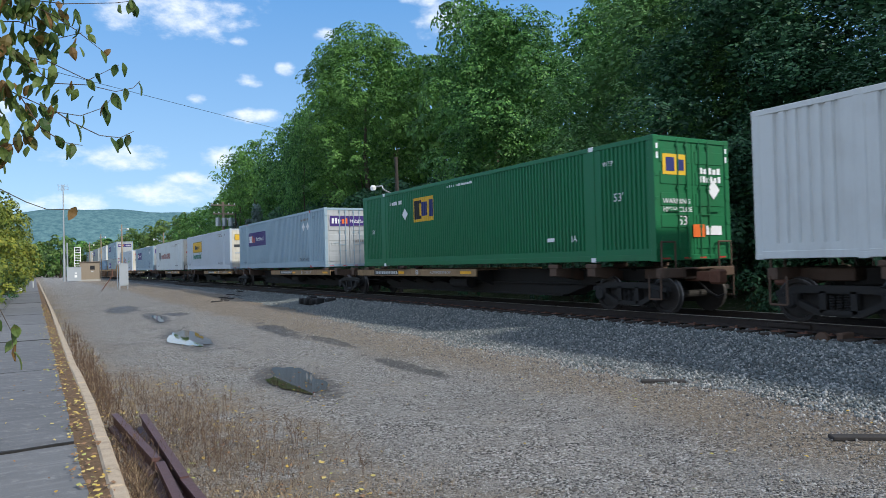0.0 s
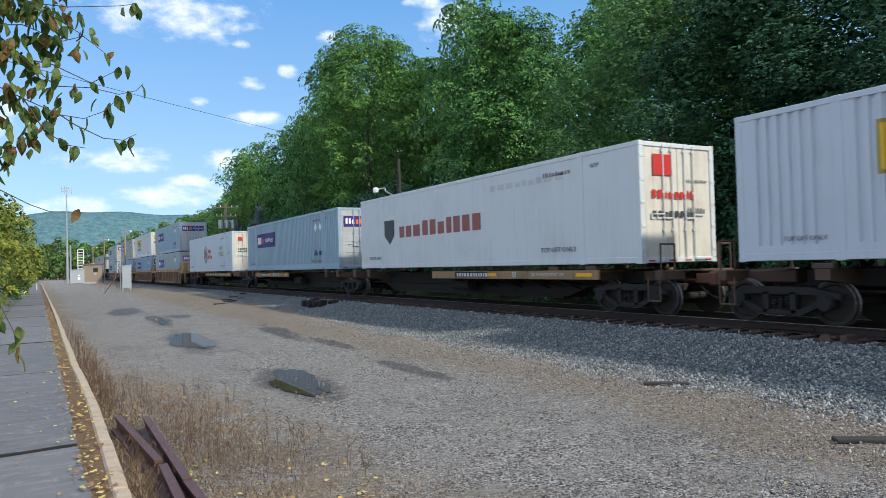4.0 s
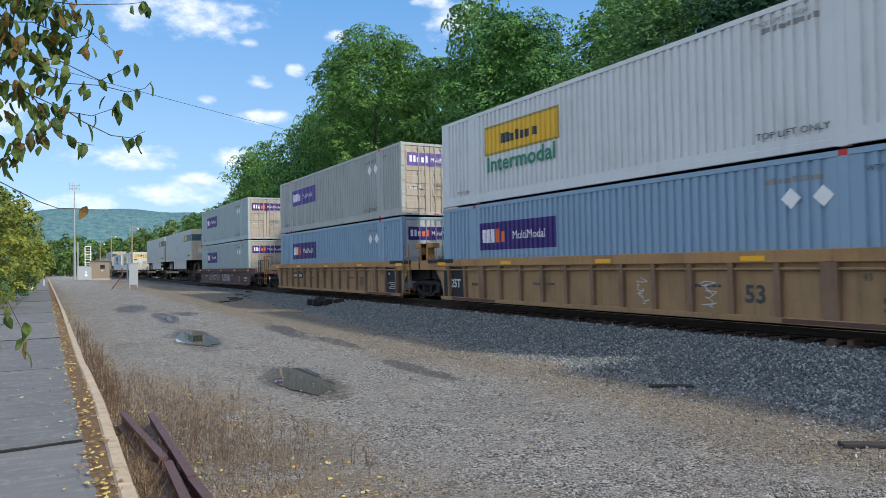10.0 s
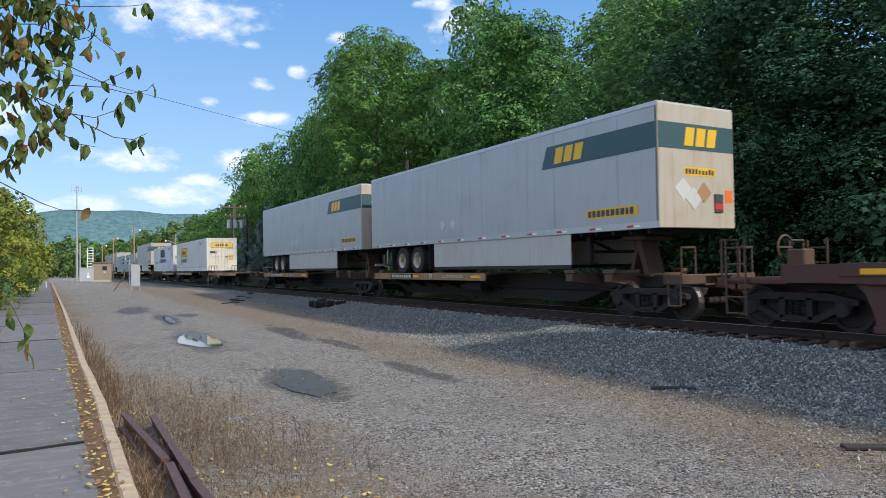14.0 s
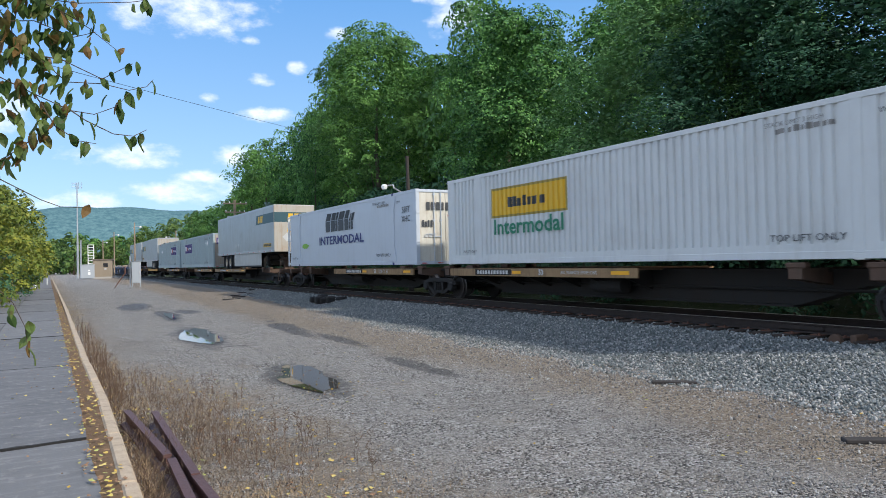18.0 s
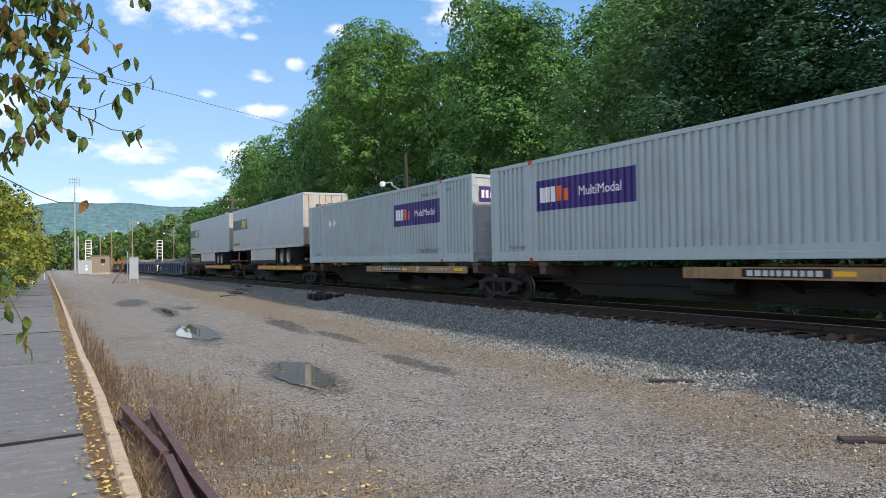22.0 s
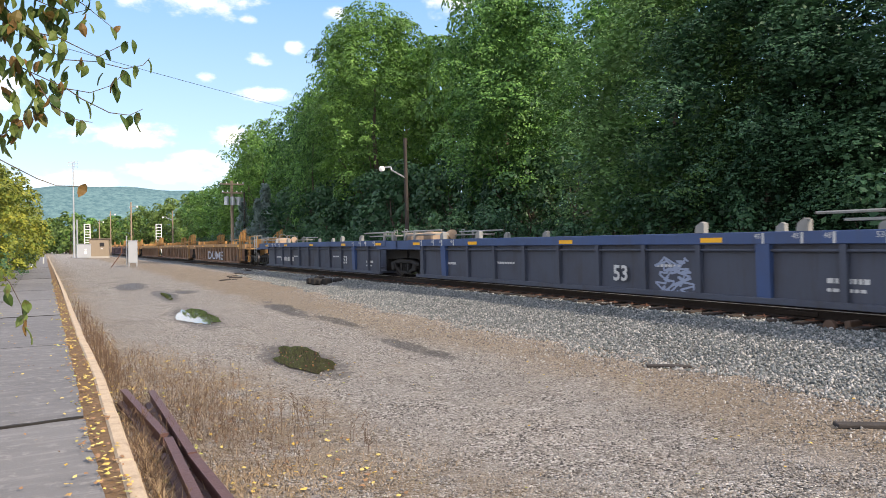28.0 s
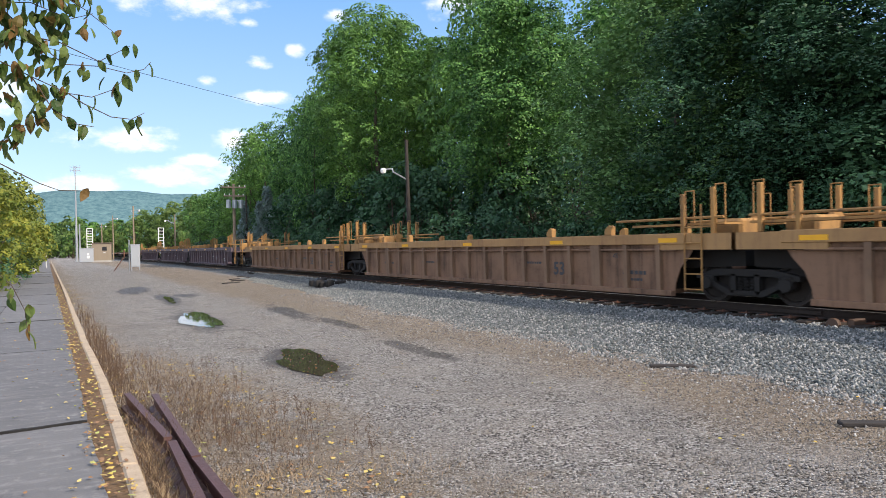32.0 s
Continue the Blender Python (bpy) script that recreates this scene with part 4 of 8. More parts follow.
def well_car(label, trucks, top, side_mat, post_mat, posts=True, post_h=1.0, low=False, words=(), seed=1, yellow_marks=True, rib_mat=None, mark=None, ticks=False):
    """An articulated well car; top: the upper chord's paint, side_mat: the ribbed sheets."""
    s0 = trucks[0]
    car = thing("well_car", label, "railway car", "cars of the train")
    W = 1.42
    rib_mat = rib_mat or side_mat
    mark = mark or PALE_MARK
    zt, zb = (1.27, 0.1) if low else (1.49, 0.12)
    zc = zt - 0.3
    n = len(trucks)
    for i, (a, b) in enumerate(zip(trucks, trucks[1:])):
        y0, y1 = a - s0, b - s0
        for side in (-1, 1):
            x = side * W
            part("top_chord", Geo().box(x, x - side * 0.16, y0 + 1.05, y1 - 1.05, zc + 0.06, zt, 0.012), top, car)
            if ticks:
                outline = [(y0 + 1.78, zc + 0.06), (y0 + 1.78, zb), (y1 - 1.78, zb), (y1 - 1.78, zc + 0.06)]
            else:
                outline = [(y0 + 1.02, zc + 0.06), (y0 + 1.2, 0.98), (y0 + 1.45, 0.72), (y0 + 1.58, 0.4), (y0 + 1.62, zb), (y1 - 1.62, zb), (y1 - 1.58, 0.4), (y1 - 1.45, 0.72), (y1 - 1.2, 0.98), (y1 - 1.02, zc + 0.06)]
            sheet = Geo().prism(outline, x - side * 0.11, x - side * 0.14)
            part("side_sheet", sheet, side_mat, car)
            part("bottom_chord", Geo().box(x, x - side * 0.15, y0 + 1.62, y1 - 1.62, zb - 0.02, zb + 0.1, 0.01), side_mat, car)
            part("chord_pipe", Geo().tube((x - side * 0.05, y0 + 1.5, zc - 0.06), (x - side * 0.05, y1 - 1.5, zc - 0.06), 0.03), side_mat, car)
            y = y0 + (2.85 if ticks else 2.0)
            while y < y1 - 1.9 and not low:
                heavy = abs(y - y0 - 4.1) < 0.5 or abs(y1 - y - 4.1) < 0.5
                w = 0.15 if heavy else 0.06
                rib = Geo().prism([(x - side * 0.11, zb), (x - side * 0.02, zb), (x + side * (0.03 if heavy else 0.012), zc + 0.06), (x - side * 0.11, zc + 0.06)], y - w, y + w, "y")
                part("rib", rib, top if heavy and rib_mat is side_mat else rib_mat, car)
                y += 1.55 if ticks else 1.03
            for yy in (y0 + 0.95, y1 - 0.95):
                up = Geo().prism([(yy - 1.0, zc - 0.06), (yy + 1.0, zc - 0.06), (yy + 1.0, zt - 0.02), (yy - 1.0, zt - 0.02)], x - side * 0.02, x - side * 0.14)
                part("end_sill", up, top, car)
            if yellow_marks and side < 0:
                if ticks:
                    for end, way in ((y0, 1), (y1, -1)):
                        for dd, txt in ((2.1, "53"), (3.0, "48"), (3.6, "45"), (4.4, "40")):
                            yy = end + way * dd
                            part("chord_mark", Geo().box(x - 0.005, x, yy - 0.025, yy + 0.025, zc + 0.07, zt - 0.02), PALE_MARK, car)
                            side_text(txt, x - 0.004, yy + 0.12, zt - 0.09, 0.1, PALE_MARK, car)
                elif rib_mat is not side_mat:
                    if i == n - 2 and not posts:
                        part("number_panel", Geo().box(x + 0.1045, x + 0.11, y1 - 6.0, y1 - 4.0, 0.7, 1.0), STEEL_DARK, car)
                    for end, way in ((y0, 1), (y1, -1)):
                        if posts or (end == y1 and i == n - 2):
                            continue
                        part("end_panel", Geo().box(x + 0.1035, x + 0.109, end + way * 1.68, end + way * 3.1, zb + 0.1, zc + 0.03), END_BLACK, car, "black painted end panel")
                        part("chord_panel", Geo().box(x - 0.004, x + 0.02, end + way * 0.7, end + way * 2.5, zc + 0.17, zt + 0.004), END_BLACK, car)
                        if end == y0:
                            side_text("48", x + 0.1, end + way * 2.8, 0.98, 0.12, PALE_MARK, car)
                        for kk in range(5 if end == y0 else 0):
                            part("notice_bar", Geo().box(x + 0.1, x + 0.1035, end + way * (2.1 + 0.05 * (kk % 2)), end + way * (2.85 - 0.1 * (kk % 3)), 0.38 + kk * 0.075, 0.405 + kk * 0.075), mark if kk == 4 else PALE_MARK, car)
                        part("lower_patch", Geo().box(x - 0.004, x, end + way * 2.4, end + way * 5.0, zb, zb + 0.085), PATCH_MAROON, car)
                        post = Geo().box(x + 0.2, x + 0.5, end + way * 0.2, end + way * 0.34, zc, zt + 0.62, 0.02)
                        post.box(x + 0.2, x + 0.5, end + way * 0.2, end + way * 0.72, zt + 0.44, zt + 0.62, 0.02)
                        post.prism([(end + way * 0.2, zc), (end + way * 0.75, zc), (end + way * 0.34, zt + 0.2), (end + way * 0.2, zt + 0.2)], x + 0.24, x + 0.46)
                        part("end_post", post, post_mat, car, "heavy yellow steel bracket")
                    if not posts and i < n - 2:
                        side_text("53", x + 0.1, y1 - 2.0, 0.98, 0.12, PALE_MARK, car)
                        side_text("125T", x + 0.1, y1 - 2.4, 0.66, 0.27, PALE_MARK, car, stretch=0.95, bold=0.012)
                    side_text("45", x + 0.1, y0 + 3.45, 0.98, 0.12, mark, car)
                    for yy in (y0 + 6.7, y0 + 8.6) if i == 1 and not posts else ():
                        scrawl(x + 0.1, yy, 0.62, 0.55, int(yy * 7), car)
                    xl = x - 0.03
                    lad = Geo().line([(xl, y0 + 0.75, 0.25), (xl, y0 + 0.75, zt + 0.6)], 0.022).line([(xl, y0 + 1.2, 0.25), (xl, y0 + 1.2, zt + 0.6)], 0.022)
                    for kk in range(5):
                        lad.tube((xl, y0 + 0.75, 0.28 + kk * 0.33), (xl, y0 + 1.2, 0.28 + kk * 0.33), 0.016, sides=6)
                    part("ladder", lad, post_mat, car)
                for yy in (y0 + 1.7, y0 + 5.6, (y0 + y1) / 2, y1 - 5.6, y1 - 1.7):
                    part("reflector", Geo().box(x - 0.006, x, yy - 0.27, yy + 0.27, zc + 0.1, zc + 0.2), REFLECT, car)
                rnd = random.Random(seed + i)
                for yy, ww, zz, hh in ((y0 + 3.2, 0.7, 0.55, 0.09), (y0 + 3.2, 0.6, 0.4, 0.06), (y1 - 3.5, 0.8, 0.62, 0.08), (y1 - 6.8, 0.9, 0.7, 0.06), (y0 + 7.2, 0.7, 0.75, 0.06)):
                    yb = yy
                    while yb > yy - ww:
                        w = rnd.uniform(0.05, 0.12)
                        part("notice_bar", Geo().box(x + 0.103, x + 0.109, yb, yb - w, zz, zz + hh), mark, car)
                        yb -= w + 0.03
                yb = y1 - (4.4 if ticks else 4.1)
                if any(y0 < w[0] - s0 < y1 and w[3] in ("SUAFRAID", "DUME") for w in words):
                    continue
                for _ in range(10 if i == n - 2 and not low and (ticks or not posts) else 0):
                    w = rnd.uniform(0.14, 0.2) if ticks else rnd.uniform(0.11, 0.14)
                    part("number_bar", Geo().box(x + 0.1, x + 0.1035, yb, yb - w, 0.46 if ticks else 0.77, 0.68 if ticks else 0.93), PALE_MARK, car)
                    yb -= w + (0.09 if ticks else 0.055)
                if not any(y0 < w[0] - s0 < y1 for w in words):
                    side_text("53", x + 0.1, y0 + 5.62, 0.62, 0.34, mark, car, bold=0.012)
        floor = Geo()
        y = y0 + 2.2
        while y < y1 - 2.0:
            floor.box(-W + 0.1, W - 0.1, y - 0.15, y + 0.15, zb, zb + 0.1)
            y += 1.5
        floor.box(-0.5, 0.5, y0 + 1.9, y1 - 1.9, zb + 0.02, zb + 0.07)
        part("floor_beam", floor, side_mat, car)
        for yy, way in ((y0, 1), (y1, -1)):
            deck = Geo().box(-W + 0.1, W - 0.1, yy + way * 0.12, yy + way * 1.75, zc - 0.08, zc + 0.04, 0.02)
            deck.prism([(yy + way * 0.1, 0.78), (yy + way * 1.9, 0.7), (yy + way * 2.0, zb + 0.1), (yy + way * 2.05, zb + 0.1), (yy + way * 2.05, zc), (yy + way * 0.1, zc)], -0.9, 0.9)
            part("end_deck", deck, STEEL_DARK, car)
            if posts:
                for side in (-1, 1):
                    x = side * (W - 0.12)
                    for dy, hh in ((0.55, 0.95 * post_h), (1.35, 0.85 * post_h)):
                        p = Geo().box(x - 0.045, x + 0.045, yy + way * dy - 0.05, yy + way * dy + 0.05, zt - 0.02, zt + hh, 0.012)
                        p.line([(x + 0.09, yy + way * dy, zt + 0.1), (x + 0.09, yy + way * dy + way * 0.02, zt + hh + 0.06), (x + 0.09, yy + way * (dy - 0.22), zt + hh + 0.06), (x + 0.09, yy + way * (dy - 0.22), zt + 0.15)], 0.016, 5)
                        part("guide_post", p, post_mat, car, "upright guide post with a grab loop")
                    part("platform_rail", Geo().line([(x, yy + way * 0.3, zt + 0.32), (x, yy + way * 3.4, zt + 0.32)], 0.03, 6), post_mat, car)
                    part("walkway", Geo().box(x - side * 0.02, x - side * 0.6, yy + way * 0.3, yy + way * 2.9, zt + 0.16, zt + 0.21), post_mat, car)
                    for dy in (3.6, 5.9):
                        part("corner_guide", Geo().prism([(yy + way * dy - 0.12, zt), (yy + way * dy + 0.12, zt), (yy + way * dy + 0.09, zt + 0.15), (yy + way * dy - 0.04, zt + 0.24), (yy + way * dy - 0.12, zt + 0.21)], side * W, side * (W - 0.14)), post_mat, car)
                part("brake_gear", Geo().box(-0.5, 0.3, yy + way * 0.5, yy + way * 1.2, zt - 0.2, zt + 0.3, 0.06).lathe([(0.0, -0.06), (0.2, -0.06), (0.2, 0.06), (0.0, 0.06)], (0.6, yy + way * 0.9, zt + 0.2), "y", 14), TAN_BOX if ticks else post_mat, car)
    for t in trucks:
        truck(car, t - s0)
    for y, way in ((0, -1), (trucks[-1] - s0, 1)):
        end = Geo().box(-W + 0.1, W - 0.1, y, y + way * 1.35, zc - 0.1, zc + 0.02, 0.02)
        end.box(-0.35, 0.35, y, y + way * 1.5, 0.6, zc, 0.03)
        part("end_platform", end, top, car)
        for side in (-1, 1):
            x = side * (W - 0.05)
            lad = Geo().line([(x, y + way * 1.3, 0.25), (x, y + way * 1.3, zt + 0.5)], 0.024).line([(x, y + way * 0.85, 0.25), (x, y + way * 0.85, zt + 0.5)], 0.024)
            for k in range(5):
                lad.tube((x, y + way * 1.3, 0.28 + k * 0.33), (x, y + way * 0.85, 0.28 + k * 0.33), 0.018, sides=6)
            part("ladder", lad, post_mat, car)
            part("grab_rail", Geo().line([(x, y + way * 1.4, zc), (x, y + way * 1.4, zt + 0.5), (x - side * 0.5, y + way * 1.4, zt + 0.5), (x - side * 0.5, y + way * 1.4, zc)], 0.024), post_mat, car)
        part("brake_wheel", Geo().lathe([(0.24, -0.02), (0.28, 0.0), (0.24, 0.02)], (0.5, y + way * 1.25, zt + 0.35), "y", 18).box(0.26, 0.74, y + way * 1.24, y + way * 1.26, zt + 0.33, zt + 0.37).box(0.3, 0.7, y + way * 0.7, y + way * 1.1, zt - 0.35, zt + 0.3, 0.03), post_mat, car)
        coupler(car, y + way * 1.1, way)
    for k, (s, z, h, txt, mat, stretch) in enumerate(words):
        side_text(txt, -W + 0.012 + 0.005 * (len(words) - 1 - k), s - s0, z, h, mat, car, "painted_letters", stretch, 0.012)
    CARS.append((car, s0))
    return car


# ---- road trailers on the train ----
TRAILER_WALL = paint((0.41, 0.435, 0.455), 0.4, (0.27, 0.245, 0.21), 0.38, 1.0, 0.25)
TRAILER_NOSE = paint((0.45, 0.42, 0.36), 0.8, (0.34, 0.2, 0.1), 0.5)
PLACARD_BROWN = paint((0.36, 0.22, 0.11), 0.4, (0.2, 0.14, 0.09), 0.6)
SKIRT = paint((0.48, 0.49, 0.47), 0.5, (0.3, 0.27, 0.22), 0.5)


def road_wheel():
    t = Geo().lathe([(0.29, -0.15), (0.36, -0.16), (0.47, -0.15), (0.505, -0.11), (0.505, 0.11), (0.47, 0.15), (0.29, 0.15)], (0, 0, 0), "x", 28)
    r = Geo().lathe([(0.0, -0.03), (0.09, -0.03), (0.1, 0.02), (0.2, 0.03), (0.23, -0.1), (0.30, -0.155), (0.30, -0.12)], (0, 0, 0), "x", 24)
    for i in range(8):
        a = i * math.pi / 4
        r.tube((-0.02, 0.155 * math.cos(a), 0.155 * math.sin(a)), (0.03, 0.155 * math.cos(a), 0.155 * math.sin(a)), 0.018, sides=6)
    return t.mesh("tyre", TYRE), r.mesh("rim", RIM)


ROAD_WHEEL = road_wheel()


def trailer(s, rear_near, seed, dirty_nose=False):
    """A 53-foot van trailer; rear_near: its doors and wheels face -Y."""
    tr = thing("semi_trailer", "dull silver van trailer with a dark teal band", "trailer", "trailers on the train")
    L, w, z0, z1 = BOX_L, 1.30, 2.12, 5.04
    def Y(y):
        return y if rear_near else L - y          # y from the rear end
    for side in (-1, 1):
        n = 13
        for i in range(n):
            a, b = 0.08 + i * (L - 0.16) / n, 0.08 + (i + 1) * (L - 0.16) / n
            g = Geo().box(side * (w - 0.02), side * (w - 0.002 * (1 + (i * 7 + seed) % 3)), Y(a) + (0.006 if rear_near else -0.006), Y(b), z0 + 0.16, z1 - 0.1)
            part("side_panel", g, TRAILER_WALL, tr)
        riv = Geo()
        for i in range(40):
            yy = 0.2 + i * (L - 0.4) / 39
            riv.box(side * w, side * (w + 0.006), Y(yy) - 0.012, Y(yy) + 0.012, z0 + 0.17, z0 + 0.195)
        part("rivet_row", riv, GALV, tr)
        part("top_rail", Geo().box(side * (w + 0.006), side * (w - 0.07), 0.02, L - 0.02, z1 - 0.11, z1, 0.01), GALV, tr)
        part("bottom_rail", Geo().box(side * (w + 0.008), side * (w - 0.07), 0.02, L - 0.02, z0, z0 + 0.16, 0.01), GALV, tr)
        skirt = Geo().box(side * (w - 0.03), side * (w - 0.06), Y(5.45), Y(11.2 if rear_near else 13.0), 1.22, z0 + 0.01)
        part("side_skirt", skirt, SKIRT, tr)
        part("skirt_edge", Geo().box(side * (w - 0.026), side * (w - 0.064), Y(5.45), Y(11.2 if rear_near else 13.0), 1.2, 1.42 if rear_near else 1.3), TYRE, tr, "black rubber edge")
        if side < 0:
            for i in range(12):
                yy = 0.5 + i * 1.33
                part("red_tape", Geo().box(-w - 0.009, -w - 0.013, Y(yy), Y(yy + 0.22), z0 + 0.05, z0 + 0.1), RED, tr)
                part("white_tape", Geo().box(-w - 0.009, -w - 0.013, Y(yy + 0.24), Y(yy + 0.44), z0 + 0.05, z0 + 0.1), WHITE, tr)
    part("roof", Geo().box(-w + 0.02, w - 0.02, 0.02, L - 0.02, z1 - 0.03, z1 + 0.012), ROOF, tr)
    floor = Geo().box(-w + 0.04, w - 0.04, 0.03, L - 0.03, z0 + 0.02, z0 + 0.1)
    for i in range(26):
        floor.box(-w + 0.1, w - 0.1, 0.4 + i * 0.6, 0.46 + i * 0.6, z0 - 0.1, z0 + 0.03)
    part("floor", floor, STEEL_DARK, tr)
    # front (nose) and rear
    yn = Y(L)
    way = -1 if rear_near else 1               # from the nose into the trailer
    part("nose", Geo().box(-w, w, yn, yn + way * 0.06, z0, z1 - 0.02, 0.02), TRAILER_NOSE, tr, "front wall with a dark band")
    yr = Y(0)
    back = 1 if rear_near else -1
    for side in (-1, 1):
        leaf = part("door", Geo().box(side * 0.01, side * (w - 0.1), yr + back * 0.02, yr + back * 0.06, z0 + 0.1, z1 - 0.1), TRAILER_NOSE, tr)
        for x in (0.35, 0.95):
            part("lock_rod", Geo().tube((side * x, yr - back * 0.006, z0 + 0.05), (side * x, yr - back * 0.006, z1 - 0.08), 0.02), GALV, leaf)
        part("rear_post", Geo().box(side * w, side * (w - 0.1), yr, yr + back * 0.1, z0, z1 - 0.02, 0.012), GALV, tr)
        hin = Geo()
        for k in range(5):
            hin.box(side * (w + 0.004), side * (w - 0.16), yr - back * 0.012, yr + back * 0.02, z0 + 0.3 + k * 0.55, z0 + 0.38 + k * 0.55)
        part("hinge", hin, GALV, leaf)
    part("rear_header", Geo().box(-w, w, yr, yr + back * 0.1, z1 - 0.12, z1 - 0.01, 0.01), GALV, tr)
    part("rear_sill", Geo().box(-w, w, yr, yr + back * 0.1, z0, z0 + 0.12, 0.01), STEEL_BROWN, tr)
    guard = Geo().box(-1.2, 1.2, yr, yr + back * 0.08, 1.36, 1.46, 0.01)
    for x in (-0.55, 0.55):
        guard.box(x - 0.05, x + 0.05, yr, yr + back * 0.08, 1.42, z0)
    part("rear_guard", guard, GALV, tr)
    for i in range(6):
        part("red_tape", Geo().box(-1.15 + i * 0.4, -0.95 + i * 0.4, yr - back * 0.004, yr, 1.38, 1.44), RED, tr)
    # running gear
    for yy in (2.85, 4.1):
        part("axle", Geo().tube((-1.1, Y(yy), 1.58), (1.1, Y(yy), 1.58), 0.07), STEEL_DARK, tr)
        for side in (-1, 1):
            for x in (1.12, 0.78):
                m = pose(side * x, Y(yy), 1.565) @ (Matrix.Identity(4) if side < 0 else pose(0, 0, 0, 0, 0, 180))
                wh = ob_of("wheel", ROAD_WHEEL[0], tr, m, "black rubber tyre")
                ob_of("rim", ROAD_WHEEL[1], wh, None, "pale painted steel rim")
    part("bogie_frame", Geo().box(-0.6, -0.45, Y(1.6), Y(5.3), 1.75, z0, 0.02).box(0.45, 0.6, Y(1.6), Y(5.3), 1.75, z0, 0.02).box(-0.9, 0.9, Y(3.35), Y(3.6), 1.55, 1.8, 0.03), STEEL_DARK, tr)
    for yy in (1.85, 5.0):
        for fx in (-1.25, 0.62):
            part("mud_flap", Geo().box(fx, fx + 0.63, Y(yy), Y(yy + 0.03), 1.2, 2.05), BLACK, tr)
    for side in (-1, 1):
        leg = Geo().box(side * 0.95, side * 0.8, Y(13.25), Y(13.4), 1.35, z0, 0.015).box(side * 1.02, side * 0.72, Y(13.2), Y(13.45), 1.3, 1.36)
        part("landing_leg", leg, STEEL_DARK, tr)
    part("landing_brace", Geo().box(-0.85, 0.85, Y(13.3), Y(13.35), 1.6, 1.68).tube((0.0, Y(13.3), 1.65), (0.0, Y(12.0), z0), 0.04), STEEL_DARK, tr)
    part("king_plate", Geo().box(-0.6, 0.6, Y(L - 1.6), Y(L - 0.3), z0 - 0.1, z0, 0.02), STEEL_DARK, tr)
    # dark band with a yellow sign at the nose end
    if rear_near:
        band = [(L - 4.25, 3.62), (L - 0.03, 3.62), (L - 0.03, 4.3), (L - 4.0, 4.3)]
        ya, yb = L - 2.55, L - 3.75
    else:
        band = [(0.03, 3.97), (4.3, 3.97), (4.05, 4.58), (0.03, 4.58)]
        ya, yb = 3.75, 2.55
    zb, zt = band[0][1], band[2][1]
    b = part("teal_band", Geo().prism(band, -w - 0.002, -w - 0.006), TEAL, tr, "dark teal band")
    g = Geo()
    k = (ya - yb) / 3
    for i in range(3):
        y1 = ya - i * k
        g.prism([(y1, zb + 0.1), (y1 - k * 0.78, zb + 0.1), (y1 - k * 0.78 - 0.12, zt - 0.08), (y1 - 0.12, zt - 0.08)], -w - 0.006, -w - 0.01)
    part("yellow_sign", g, YELLOW, b, "yellow slanted letter blocks")
    if not rear_near:
        part("teal_band", Geo().box(-w + 0.02, w - 0.02, yn - 0.006, yn, 3.97, 4.58), TEAL, tr, "dark teal band")
        g = Geo()
        for i in range(3):
            x = -0.45 + i * 0.38
            g.prism([(x, 4.06), (x + 0.3, 4.06), (x + 0.38, 4.5), (x + 0.08, 4.5)], yn - 0.011, yn - 0.006, "y")
        part("yellow_sign", g, YELLOW, tr, "yellow slanted letter blocks")
        part("number_plate", Geo().box(-0.46, 0.62, yn - 0.004, yn, 3.36, 3.56), YELLOW, tr, "yellow strip with dark marks")
        end_bars(-0.42, 0.6, 3.4, 3.52, yn - 0.004, GREY_MARK, tr, 9, seed, "number_bar")
        g = Geo().prism([(-0.5, 2.75), (-0.22, 3.05), (-0.5, 3.3), (-0.78, 3.05)][::-1], yn - 0.008, yn, "y")
        g.prism([(-0.15, 2.55), (0.13, 2.83), (-0.15, 3.1), (-0.43, 2.83)][::-1], yn - 0.01, yn, "y")
        part("placard_holder", g, PALE_MARK, tr, "diamond placard holders")
        part("placard_holder", Geo().prism([(0.2, 2.72), (0.45, 2.97), (0.2, 3.22), (-0.05, 2.97)][::-1], yn - 0.012, yn, "y"), PLACARD_BROWN, tr, "brown faded diamond placard")
        part("sticker", Geo().box(0.56, 0.84, yn - 0.034, yn - 0.03, 2.58, 2.72), RED, tr)
        part("air_panel", Geo().box(0.55, 0.85, yn - 0.03, yn, 2.5, 2.95, 0.01), GREY_MARK, tr)
        part("notice", Geo().box(0.95, 1.2, yn - 0.006, yn, 2.75, 3.05), ORANGE, tr)
    else:
        bars_z = 4.0
        g = Geo()
        for i in range(3):
            x = -0.62 + i * 0.4
            g.prism([(x, 4.05), (x + 0.3, 4.05), (x + 0.38, 4.42), (x + 0.08, 4.42)], yr - 0.006, yr + 0.014, "y")
        part("sign_block", g, GREY_MARK if seed % 2 else YELLOW, tr)
        part("teal_band", Geo().box(0.15, 1.15, yr - 0.004, yr + 0.018, 3.85, 4.5), TEAL, tr, "dark teal square")
    rnd = random.Random(seed)
    yy = (2.4 if not rear_near else 15.9)
    part("number_plate", Geo().box(-w - 0.002, -w - 0.006, yy + 0.06, yy - 1.75, 2.46, 2.7), YELLOW, tr, "yellow strip with dark marks")
    for _ in range(10):
        ww = rnd.uniform(0.1, 0.16)
        part("number_bar", Geo().box(-w - 0.006, -w - 0.009, yy, yy - ww, 2.5, 2.66), GREY_MARK, tr)
        yy -= ww + 0.04
